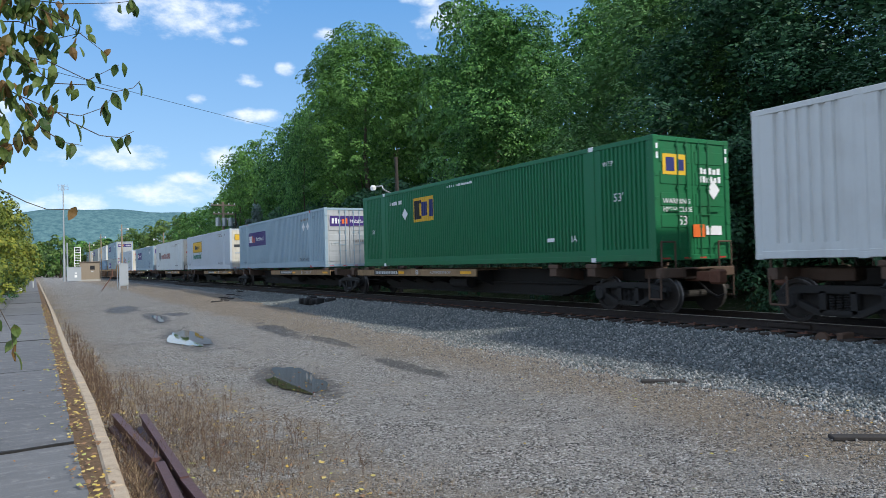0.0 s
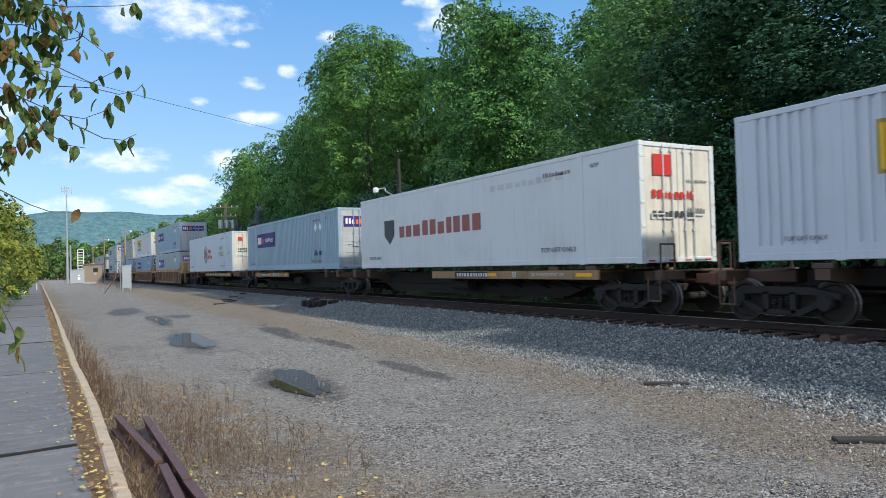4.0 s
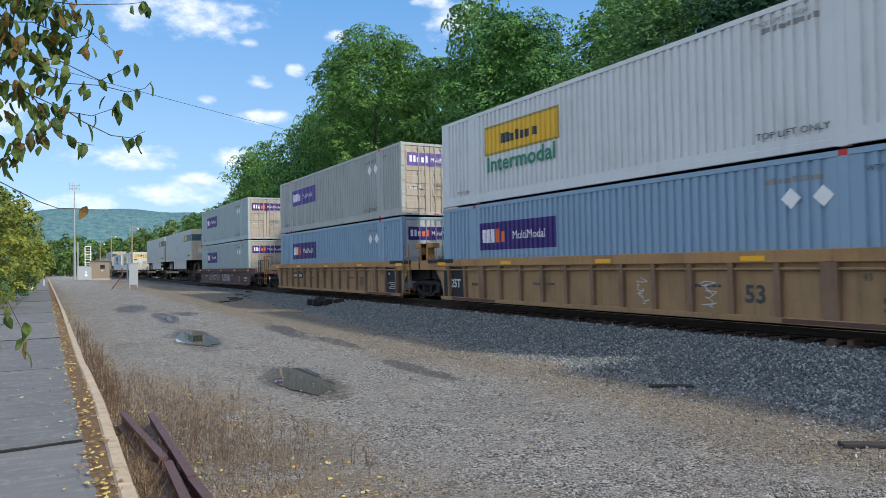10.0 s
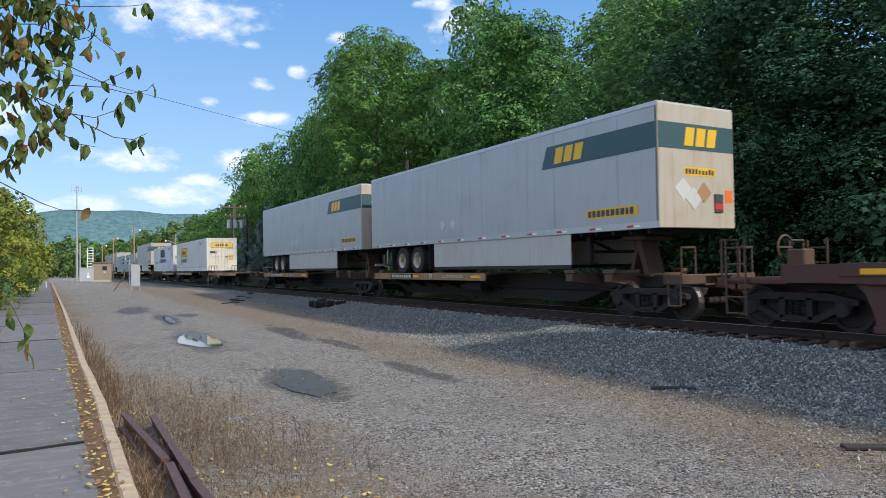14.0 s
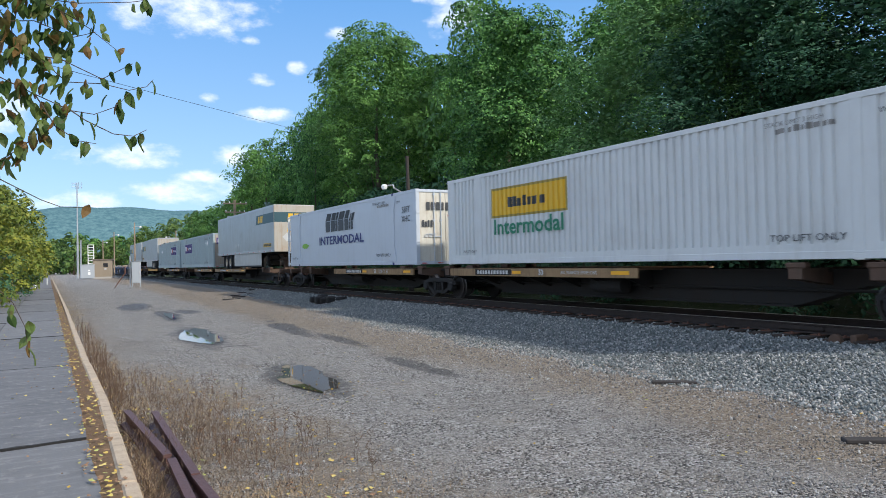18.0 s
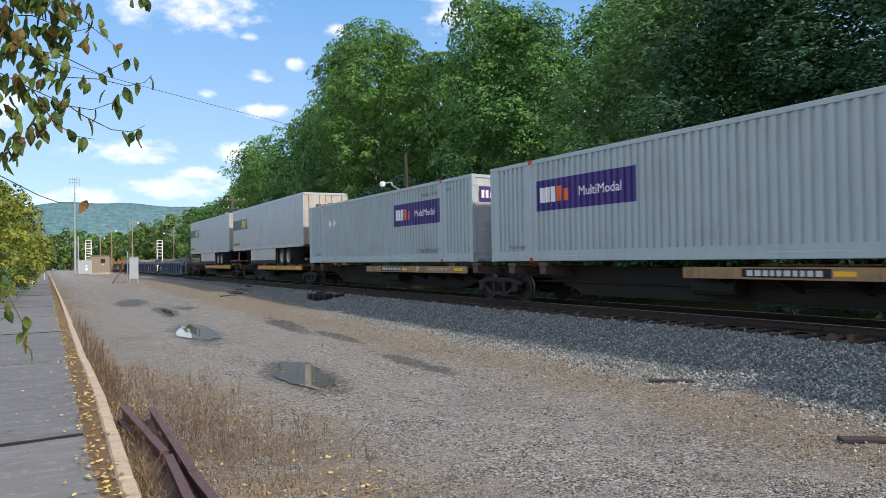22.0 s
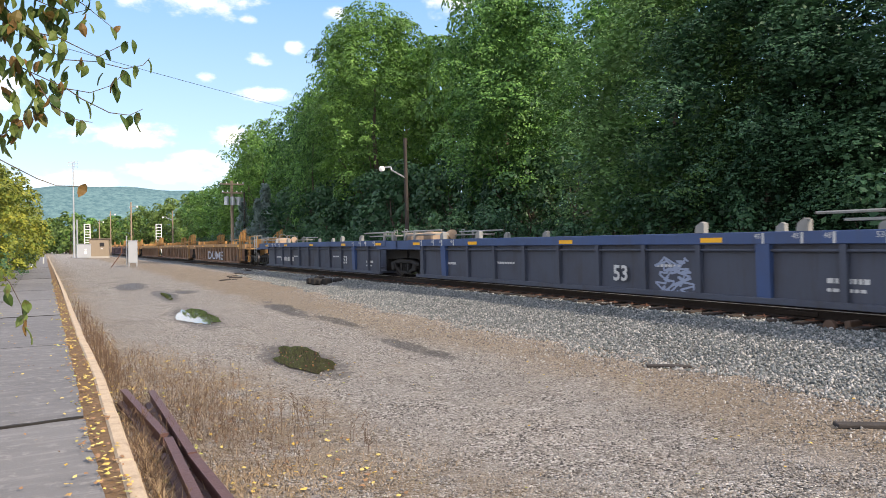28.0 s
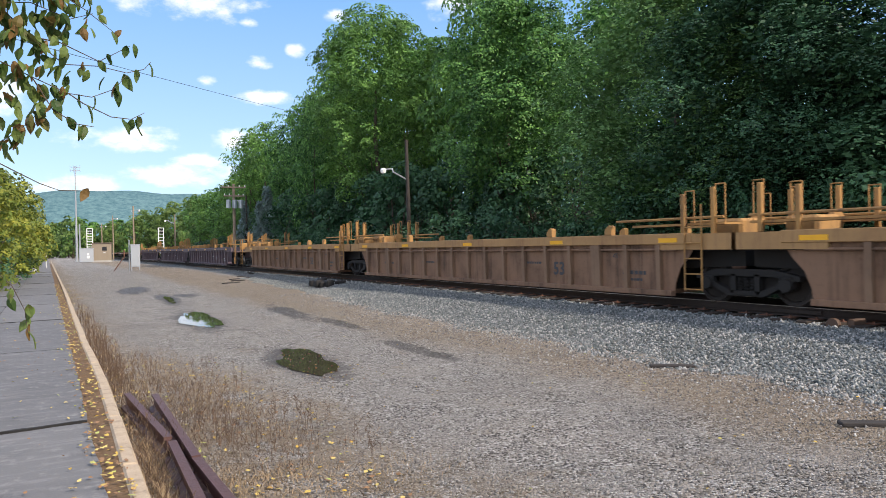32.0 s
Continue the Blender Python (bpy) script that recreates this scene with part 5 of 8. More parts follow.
    for yd in ((10.0, 9.3) if not rear_near else (11.0, 10.4)):
        diamond(-w - 0.0, yd, 2.75, 0.2, PALE_MARK, tr)
    BOXES.append((tr, s, 0.0))
    return tr

# ---- ground ----
def smooth(a, b, x):
    t = np.clip((x - a) / (b - a), 0, 1)
    return t * t * (3 - 2 * t)


def ballast_toe(y):
    """Foot of the ballast bank along the track."""
    return 8.3 + 0.3 * smooth(9, 18, y) + 1.2 * smooth(18, 30, y) + 0.5 * smooth(30, 46, y) + 0.16 * np.sin(y * 1.3) + 0.1 * np.sin(y * 3.1 + 1)


def ground_z(x, y):
    """Height of the ground: yard, ballast bank, wooded bank beyond the track."""
    x, y = np.asarray(x, float), np.asarray(y, float)
    yard = -0.30 + 0.28 * smooth(25, 62, y)
    toe = ballast_toe(y)
    z = yard + (0.0 - yard) * smooth(0, 1, (x - toe) / (11.9 - toe)) * 0.98
    z = np.where(x > 11.9, 0.0, z)
    z = np.where(x > 15.0, -0.25 * smooth(15.0, 16.2, x) + 2.4 * smooth(16.6, 26, x) + 4 * smooth(26, 60, x), z)
    z = np.where(x < 0.3, yard - 0.02, z)
    return z


def ground_material():
    m = Nodes("yard_gravel", 0.9, 0, 0.25)
    X, Y = m.xyz()[0], m.xyz()[1]
    big = m.noise(0.35, 5, 0.6)
    med = m.noise(2.1, 6, 0.65)
    xx = m.math("ADD", X, m.math("MULTIPLY_ADD", big, 2.4, -1.2))
    patch = m.noise(0.8, 6, 0.68)
    fine = m.noise(38, 6, 0.8)
    grain = m.noise(120, 3, 0.7)
    grey = m.mix(m.step(fine, 0.32, 0.68), (0.215, 0.20, 0.18), (0.51, 0.48, 0.435))
    grey = m.mix(m.step(patch, 0.45, 0.62, 0, 0.6), grey, m.mix(m.step(fine, 0.34, 0.66), (0.27, 0.245, 0.215), (0.53, 0.485, 0.43)))
    cell = m.voronoi(46, "F1", "Color")
    bright = m.n.new("ShaderNodeSeparateColor")
    m.l.new(cell, bright.inputs[0])
    stony = m.step(m.noise(1.7, 5, 0.7), 0.36, 0.62, 0.35, 1.0)
    grey = m.mix(m.math("MULTIPLY", m.step(bright.outputs[0], 0.7, 0.86), stony), grey, (0.70, 0.68, 0.65))
    grey = m.mix(m.math("MULTIPLY", m.step(bright.outputs[1], 0.62, 0.8), stony), grey, (0.055, 0.052, 0.048))
    dirt = m.mix(m.step(fine, 0.3, 0.7), (0.20, 0.15, 0.10), (0.43, 0.345, 0.245))
    dirt = m.mix(m.step(bright.outputs[0], 0.78, 0.96, 0, 0.8), dirt, (0.56, 0.50, 0.42))
    dirt = m.mix(m.step(bright.outputs[1], 0.75, 0.95, 0, 0.8), dirt, (0.08, 0.06, 0.045))
    straw = m.mix(m.noise(26, 6, 0.75), (0.12, 0.08, 0.048), (0.45, 0.335, 0.20))
    # tan dirt against the ballast, grey crushed stone in the drive, straw by the kerb
    band = m.math("MULTIPLY", m.step(xx, 5.5, 7.0), m.step(xx, 9.6, 11.0, 1, 0))
    c = m.mix(m.math("MULTIPLY", m.math("MAXIMUM", band, m.step(med, 0.56, 0.7, 0, 0.55)), 0.85), grey, dirt)
    wide = m.step(Y, 8.0, 16.0, 3.0, 1.5)
    near = m.math("MULTIPLY", m.step(m.math("SUBTRACT", xx, wide), -1.0, 0.6, 1, 0), m.step(med, 0.32, 0.54))
    c = m.mix(m.math("MULTIPLY", near, 0.65), c, straw)
    # crushed stone of the bank, under the loose ballast
    toe = m.math("ADD", m.step(Y, 9, 18, 8.3, 8.6), m.math("ADD", m.step(Y, 18, 30, 0, 1.2), m.step(Y, 30, 46, 0, 0.5)))
    past = m.step(m.math("SUBTRACT", X, toe), 0.0, 0.5)
    bank = m.mix(m.step(bright.outputs[2], 0.25, 0.8), (0.07, 0.08, 0.08), (0.28, 0.30, 0.30))
    c = m.mix(m.math("MULTIPLY", past, 0.92), c, bank)
    woods = m.step(X, 15.6, 17.4)
    c = m.mix(woods, c, m.mix(m.noise(1.6, 6, 0.7), (0.03, 0.045, 0.014), (0.075, 0.095, 0.03)))
    # damp hollows: centre, half axes, lean
    wet = None
    for cx, cy, a, b, lean in ((3.7, 11.2, 0.72, 2.2, 0.08), (3.5, 19.6, 0.72, 3.9, 0.06), (4.05, 28.8, 0.5, 4.0, 0.04), (3.5, 35.5, 0.9, 3.5, 0.1),
                               (6.2, 20.4, 0.45, 3.6, 0.09), (5.83, 11.2, 0.3, 1.75, 0.0), (5.0, 30.5, 0.7, 1.4, 0.0), (6.3, 16.5, 0.3, 2.0, 0.05)):
        dy = m.math("SUBTRACT", Y, cy)
        u = m.math("DIVIDE", m.math("SUBTRACT", m.math("SUBTRACT", X, cx), m.math("MULTIPLY", dy, lean)), a)
        v = m.math("DIVIDE", dy, b)
        r = m.math("SUBTRACT", 1.0, m.math("ADD", m.math("MULTIPLY", u, u), m.math("MULTIPLY", v, v)))
        wet = r if wet is None else m.math("MAXIMUM", wet, r)
    wet = m.step(m.math("ADD", wet, m.math("MULTIPLY_ADD", m.noise(1.9, 7, 0.72), 3.0, -1.5)), 0.15, 0.62)
    c = m.mix(m.math("MULTIPLY", wet, 0.72), c, (0.035, 0.031, 0.028))
    c = m.mix(m.math("MULTIPLY", m.step(m.noise(0.6, 6, 0.7), 0.5, 0.64), 0.2), c, (0.12, 0.105, 0.09))
    c = m.mix(m.step(m.noise(6.5, 7, 0.78), 0.5, 0.68, 0, 0.5), c, (0.085, 0.076, 0.066))
    c = m.mix(m.step(m.noise(5.1, 7, 0.8), 0.54, 0.7, 0, 0.45), c, (0.52, 0.48, 0.42))
    c = m.mix(m.step(grain, 0.56, 0.72, 0, 0.5), c, (0.06, 0.055, 0.05))
    m.colour(c)
    m.rough(m.math("SUBTRACT", 0.92, m.math("MULTIPLY", wet, 0.42)))
    h = m.math("ADD", m.math("MULTIPLY", m.voronoi(46), -1.0), m.noise(14, 7, 0.75))
    m.bump(h, 1.0, 0.05)
    return m.mat


GROUND = ground_material()
xs = np.concatenate([np.linspace(-1500, -40, 14), np.linspace(-30, 0, 16), np.linspace(0.4, 26, 110), np.linspace(28, 70, 20), np.linspace(100, 1500, 10)])
ys = np.concatenate([np.linspace(-1200, -40, 10), np.linspace(-30, 2, 24), np.linspace(2.3, 40, 130), np.linspace(41, 160, 60), np.linspace(180, 3000, 16)])
GX, GY = np.meshgrid(xs, ys)
GZ = ground_z(GX, GY)
rs = np.random.RandomState(3)
inner = (GX > 0.7) & (GX < 9) & (GY < 60)
for cx, cy, a, b in ((3.7, 11.3, 0.8, 2.4), (3.55, 19.8, 0.8, 3.8), (4.05, 28.6, 0.6, 3.6), (3.5, 35.5, 0.9, 3.2)):
    inner &= ((GX - cx) / a) ** 2 + ((GY - cy) / b) ** 2 > 1
GZ = GZ + np.where(inner, rs.uniform(-0.012, 0.012, GX.shape), 0)
nx, ny = len(xs), len(ys)
idx = np.arange(nx * ny).reshape(ny, nx)
quads = np.stack([idx[:-1, :-1], idx[:-1, 1:], idx[1:, 1:], idx[1:, :-1]], -1).reshape(-1, 4)
ground = new("ground", fast_mesh("ground", np.stack([GX, GY, GZ], -1).reshape(-1, 3), quads, GROUND, True))
tagged(ground, "grey crushed-stone yard with tan dirt and damp hollows", "ground", kind="structure")


def blob(cx, cy, a, b, lean, seed, n=72):
    """An uneven outline round a place."""
    rnd = random.Random(seed)
    ph = [rnd.uniform(0, 6.28) for _ in range(6)]
    pts = []
    for i in range(n):
        t = 2 * math.pi * i / n
        r = 1 + 0.13 * math.sin(2 * t + ph[0]) + 0.10 * math.sin(3 * t + ph[1]) + 0.08 * math.sin(5 * t + ph[2]) + 0.05 * math.sin(9 * t + ph[3]) + 0.03 * math.sin(17 * t + ph[4]) + 0.02 * math.sin(29 * t + ph[5])
        x, y = a * r * math.cos(t), b * r * math.sin(t)
        pts.append((cx + x + lean * y, cy + y))
    return pts


mw = Nodes("puddle_water", 0.02, 0, 0.5)
mw.colour((0.055, 0.045, 0.03))
mw.b.inputs["IOR"].default_value = 1.33
mw.bump(mw.noise(3.0, 3), 0.02, 0.005)
for k, (cx, cy, a, b, lean) in enumerate(((3.72, 11.3, 0.42, 1.34, 0.085), (3.56, 19.8, 0.43, 2.5, 0.045), (4.05, 28.5, 0.15, 2.0, 0.05))):
    zz = float(ground_z(cx, cy)) + 0.014
    pts = blob(cx, cy, a, b, lean, 20 + k)
    me = bpy.data.meshes.new("puddle")
    me.from_pydata([(x, y, zz) for x, y in pts], [], [tuple(range(len(pts)))])
    me.materials.append(mw.mat)
    tagged(new("puddle", me), "shallow muddy puddle reflecting the sky", "puddle", "puddles in the yard", "structure")

# ---- paved walk and kerb ----
ms = Nodes("walk_slab", 0.85)
tone = ms.mix(ms.random(), (0.12, 0.12, 0.122), (0.165, 0.163, 0.16))
streak = ms.noise(3.0, 6, 0.7, None, (0.35, 2.6, 1))
tone = ms.mix(ms.step(streak, 0.48, 0.68, 0, 0.55), tone, (0.26, 0.25, 0.245))
tone = ms.mix(ms.step(ms.noise(1.4, 6, 0.65), 0.42, 0.72, 0, 0.6), tone, (0.095, 0.094, 0.095))
tone = ms.mix(ms.step(ms.noise(5.5, 7, 0.75), 0.52, 0.66, 0, 0.5), tone, (0.30, 0.29, 0.275))
tone = ms.mix(ms.step(ms.noise(60, 4, 0.7), 0.55, 0.8, 0, 0.45), tone, (0.33, 0.32, 0.31))
ms.colour(tone)
ms.bump(ms.math("ADD", ms.noise(45, 6, 0.7), ms.math("MULTIPLY", streak, 1.5)), 0.7, 0.008)
SLAB = ms.mat
mk = Nodes("kerb_stone", 0.88)
kt = mk.mix(mk.noise(9, 6, 0.7), (0.32, 0.235, 0.155), (0.58, 0.47, 0.34))
kt = mk.mix(mk.step(mk.noise(3.2, 6, 0.7), 0.5, 0.68, 0, 0.75), kt, (0.15, 0.12, 0.09))
kt = mk.mix(mk.step(mk.noise(60, 4, 0.8), 0.5, 0.75, 0, 0.6), kt, (0.20, 0.155, 0.11))
mk.colour(kt)
mk.bump(mk.noise(35, 6, 0.7), 0.5, 0.008)
KERB = mk.mat
pavement = thing("pavement", "weathered grey slab walk with cracked joints", "pavement", kind="structure")
part("bedding", Geo().box(-2.6, 0.4, -6, 260, -0.34, -0.055), plain("bedding", (0.03, 0.027, 0.024), 0.95, 0, 0.4, 14), pavement)
LEAF_BED = plain("leaf_mould", (0.15, 0.09, 0.045), 0.95, 0, 0.6, 30, 0.8)
part("litter_strip", Geo().box(0.26, 0.52, -6, 120, -0.06, -0.012), LEAF_BED, pavement)
kerb = thing("kerb", "worn tan stone kerb along the walk", "kerb", kind="structure")

# ---- track ----
track = thing("railway_track", "single railway track on timber ties in grey ballast", "railway track", kind="structure")
RAIL_PROFILE = [(-0.075, 0.0), (0.075, 0.0), (0.07, 0.022), (0.012, 0.045), (0.012, 0.145), (0.037, 0.155), (0.037, 0.178), (-0.037, 0.178), (-0.037, 0.155), (-0.012, 0.145), (-0.012, 0.045), (-0.07, 0.022)]
for cx in (TRACK_X - 0.752, TRACK_X + 0.752):
    part("rail", Geo().prism([(cx + a, RAIL_Z - 0.185 + b) for a, b in RAIL_PROFILE][::-1], -60, 420, "y"), RAIL_SIDE, track, "steel rail with a brown rusty web")
    part("rail_head", Geo().box(cx - 0.036, cx + 0.036, -60, 420, RAIL_Z - 0.01, RAIL_Z, 0.002), RAIL_HEAD, track, "bright worn rail head")
TIE = plain("tie_timber", (0.045, 0.034, 0.027), 0.9, 0, 0.5, 7, 0.5)
TIE_MESH = Geo().box(-1.3, 1.3, -0.115, 0.115, -0.16, 0.0, 0.012).mesh("tie", TIE)
PLATE_MESH = Geo().box(-0.18, 0.18, -0.1, 0.1, 0.0, 0.014).box(-0.13, -0.09, -0.05, -0.02, 0.014, 0.045).box(0.09, 0.13, 0.02, 0.05, 0.014, 0.045).mesh("tie_plate", RUST)
rnd = random.Random(5)
for i in range(150):
    y = -4 + i * 0.52
    tie = ob_of("tie", TIE_MESH, track, pose(TRACK_X - 0.02 + rnd.uniform(-0.07, 0.07), y, 0.062, 0, 0, rnd.uniform(-1.2, 1.2)))
    if i < 75:
        for cx in (-0.752, 0.752):
            ob_of("tie_plate", PLATE_MESH, tie, pose(cx, 0, 0.0))
part("joint_bar", Geo().box(TRACK_X - 0.752 - 0.05, TRACK_X - 0.752 - 0.015, 7.9, 8.8, 0.12, 0.21, 0.01), RAIL_SIDE, track)
part("rail_anchor", Geo().lathe([(0.0, -0.05), (0.11, -0.05), (0.12, 0.0), (0.11, 0.05), (0.0, 0.05)], (12.1, 7.35, 0.05), "x", 14).box(12.12, 12.5, 7.0, 7.12, -0.02, 0.16, 0.02), STEEL_BROWN, track, "rusty steel fitting beside the rail")


def stones(name, n, place, size, mat, seed, label, sunk=0.25):
    """Many angular stones as one mesh; place(rs, n) gives x, y; they lie on the ground."""
    rs = np.random.RandomState(seed)
    x, y = place(rs, n)
    n = len(x)
    z = ground_z(x, y)
    base = np.array([(1, 0, 0), (-1, 0, 0), (0, 1, 0), (0, -1, 0), (0, 0, 1), (0, 0, -1)], float)
    tri = np.array([(0, 2, 4), (2, 1, 4), (1, 3, 4), (3, 0, 4), (2, 0, 5), (1, 2, 5), (3, 1, 5), (0, 3, 5)])
    s = rs.uniform(size[0], size[1], (n, 1, 1)) * rs.uniform(0.65, 1.25, (n, 1, 3))
    v = base[None] * s * rs.uniform(0.7, 1.15, (n, 6, 1))
    q = rs.normal(size=(n, 4))
    q /= np.linalg.norm(q, axis=1, keepdims=True)
    w, a, b, c = q.T
    R = np.stack([1 - 2 * (b * b + c * c), 2 * (a * b - c * w), 2 * (a * c + b * w),
                  2 * (a * b + c * w), 1 - 2 * (a * a + c * c), 2 * (b * c - a * w),
                  2 * (a * c - b * w), 2 * (b * c + a * w), 1 - 2 * (a * a + b * b)], -1).reshape(n, 3, 3)
    v = np.einsum("nij,nkj->nki", R, v)
    v[:, :, 0] += x[:, None]
    v[:, :, 1] += y[:, None]
    v[:, :, 2] += (z + s.mean(axis=(1, 2)) * (1 - sunk) * 0.55)[:, None]
    f = (tri[None] + 6 * np.arange(n)[:, None, None]).reshape(-1, 3)
    return tagged(new(name, fast_mesh(name, v.reshape(-1, 3), f, mat)), label, "stones", kind="stuff")


def stone_material(name, a, b, c):
    m = Nodes(name, 0.85)
    k = m.island()
    col = m.mix(k, a, b)
    col = m.mix(m.step(m.math("FRACT", m.math("MULTIPLY", k, 7.13)), 0.72, 0.9), col, c)
    m.colour(m.mix(m.math("MULTIPLY", m.noise(40, 4), 0.5), col, tuple(x * 0.6 for x in a)))
    return m.mat


BALLAST = stone_material("ballast", (0.075, 0.09, 0.09), (0.29, 0.315, 0.31), (0.52, 0.51, 0.48))
PEBBLE = stone_material("pebbles", (0.11, 0.10, 0.095), (0.42, 0.40, 0.37), (0.62, 0.60, 0.56))


def on_ballast(rs, n):
    y = 2.5 + 40 * rs.uniform(0, 1, n) ** 1.7
    toe = ballast_toe(y)
    x = toe - 0.25 + (12.75 - toe + 0.25) * rs.uniform(0, 1, n) ** 0.85
    return x, y


stones("ballast", 70000, on_ballast, (0.015, 0.032), BALLAST, 11, "angular blue-grey ballast stones")


def in_track(rs, n):
    return rs.uniform(11.7, 15.4, n), rs.uniform(2.5, 60, n)


stones("track_ballast", 9000, in_track, (0.03, 0.055), BALLAST, 12, "grey ballast between the ties")


def spill(rs, n):
    y = 2.2 + 26 * rs.uniform(0, 1, n) ** 1.6
    return ballast_toe(y) + 0.15 - 1.7 * rs.exponential(0.35, n), y


stones("spilled_stones", 9000, spill, (0.008, 0.024), PEBBLE, 13, "loose stones at the foot of the ballast")


def on_yard(rs, n):
    y = 2.6 + 17 * rs.uniform(0, 1, n) ** 1.5
    return rs.uniform(0.75, 9.3, n), y


stones("pebbles", 30000, on_yard, (0.005, 0.014), PEBBLE, 14, "fine crushed stone scattered over the yard", 0.1)

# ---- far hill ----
# distance haze is put into the ridge's pale blue-green tones
mh = Nodes("hazed_wooded_hill", 1.0, 0, 0.0)
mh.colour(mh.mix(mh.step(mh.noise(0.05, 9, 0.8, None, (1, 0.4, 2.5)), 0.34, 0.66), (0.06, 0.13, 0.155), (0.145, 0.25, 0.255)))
hx = np.linspace(-2600, 2600, 140)
crest = 210 + 14 * np.sin(hx / 330 + 1) + 8 * np.sin(hx / 120) + 3 * np.sin(hx / 37)
crest = crest * np.interp(hx, [-2600, -500, -40, 200, 2600], [0.6, 0.82, 1.0, 1.02, 1.25])
rows = []
for k, f in enumerate((0.0, 0.25, 0.5, 0.75, 0.92, 1.0, 0.8)):
    yy = 2200 + 700 * (k / 5.0)
    rows.append(np.stack([hx, np.full_like(hx, yy) + 40 * np.sin(hx / 90 + k), crest * f * 1.02 - 8], -1))
hv = np.concatenate(rows)
hn = len(hx)
hidx = np.arange(len(hv)).reshape(7, hn)
hf = np.stack([hidx[:-1, :-1], hidx[:-1, 1:], hidx[1:, 1:], hidx[1:, :-1]], -1).reshape(-1, 4)
tagged(new("backdrop", fast_mesh("hill", hv, hf, mh.mat, True)), "long wooded ridge, distance haze painted into its blue-green colour", "hill", kind="structure")

# ---- trees ----
def leaf_material(name, a, b, c, glow=0.3):
    m = Nodes(name, 0.5, 0, 0.25)
    k = m.island()
    col = m.mix(k, a, b)
    col = m.mix(m.step(m.random(), 0.3, 1.0, 0, 0.55), col, c)
    col = m.mix(m.step(m.noise(0.5, 3), 0.42, 0.62, 0, 0.6), col, tuple(x * 0.7 for x in a))
    m.colour(col)
    tr = m.n.new("ShaderNodeBsdfTranslucent")
    m.l.new(col, tr.inputs["Color"])
    mx = m.n.new("ShaderNodeMixShader")
    mx.inputs[0].default_value = glow
    m.l.new(m.b.outputs[0], mx.inputs[1])
    m.l.new(tr.outputs[0], mx.inputs[2])
    m.l.new(mx.outputs[0], m.n["Material Output"].inputs["Surface"])
    return m.mat


LEAF_DARK = leaf_material("maple_leaves", (0.026, 0.10, 0.032), (0.205, 0.43, 0.105), (0.21, 0.38, 0.075), 0.28)
# darker copy of the maple greens: shade painted into near trees and undergrowth
LEAF_SHADED = leaf_material("shaded_leaves", (0.02, 0.065, 0.036), (0.08, 0.19, 0.085), (0.05, 0.13, 0.055), 0.2)
LEAF_MID = leaf_material("mid_leaves", (0.045, 0.12, 0.05), (0.20, 0.38, 0.13), (0.17, 0.33, 0.10), 0.25)
LEAF_FRESH = leaf_material("fresh_leaves", (0.08, 0.16, 0.045), (0.22, 0.32, 0.09), (0.19, 0.28, 0.065))
LEAF_AUTUMN = leaf_material("turning_leaves", (0.07, 0.14, 0.03), (0.48, 0.42, 0.06), (0.22, 0.28, 0.05), 0.25)
LEAF_PINE = leaf_material("spruce_needles", (0.14, 0.21, 0.195), (0.32, 0.42, 0.40), (0.22, 0.31, 0.28))
BARK = plain("bark", (0.085, 0.065, 0.05), 0.9, 0, 0.5, 5, 0.8)


def leaf_blades(centres, normals, size, rs):
    """A broad bent four-cornered leaf at each centre."""
    n = len(centres)
    t = rs.normal(size=(n, 3))
    t -= normals * (t * normals).sum(1, keepdims=True)
    t /= np.linalg.norm(t, axis=1, keepdims=True) + 1e-9
    b = np.cross(normals, t)
    s = size * rs.uniform(0.6, 1.35, (n, 1))
    sag = normals * s * 0.22
    return np.stack([centres - t * s, centres + b * s * 0.66 - sag, centres + t * s, centres - b * s * 0.66 - sag], 1).reshape(-1, 3)


def unit(v):
    return v / (np.linalg.norm(v, axis=-1, keepdims=True) + 1e-9)


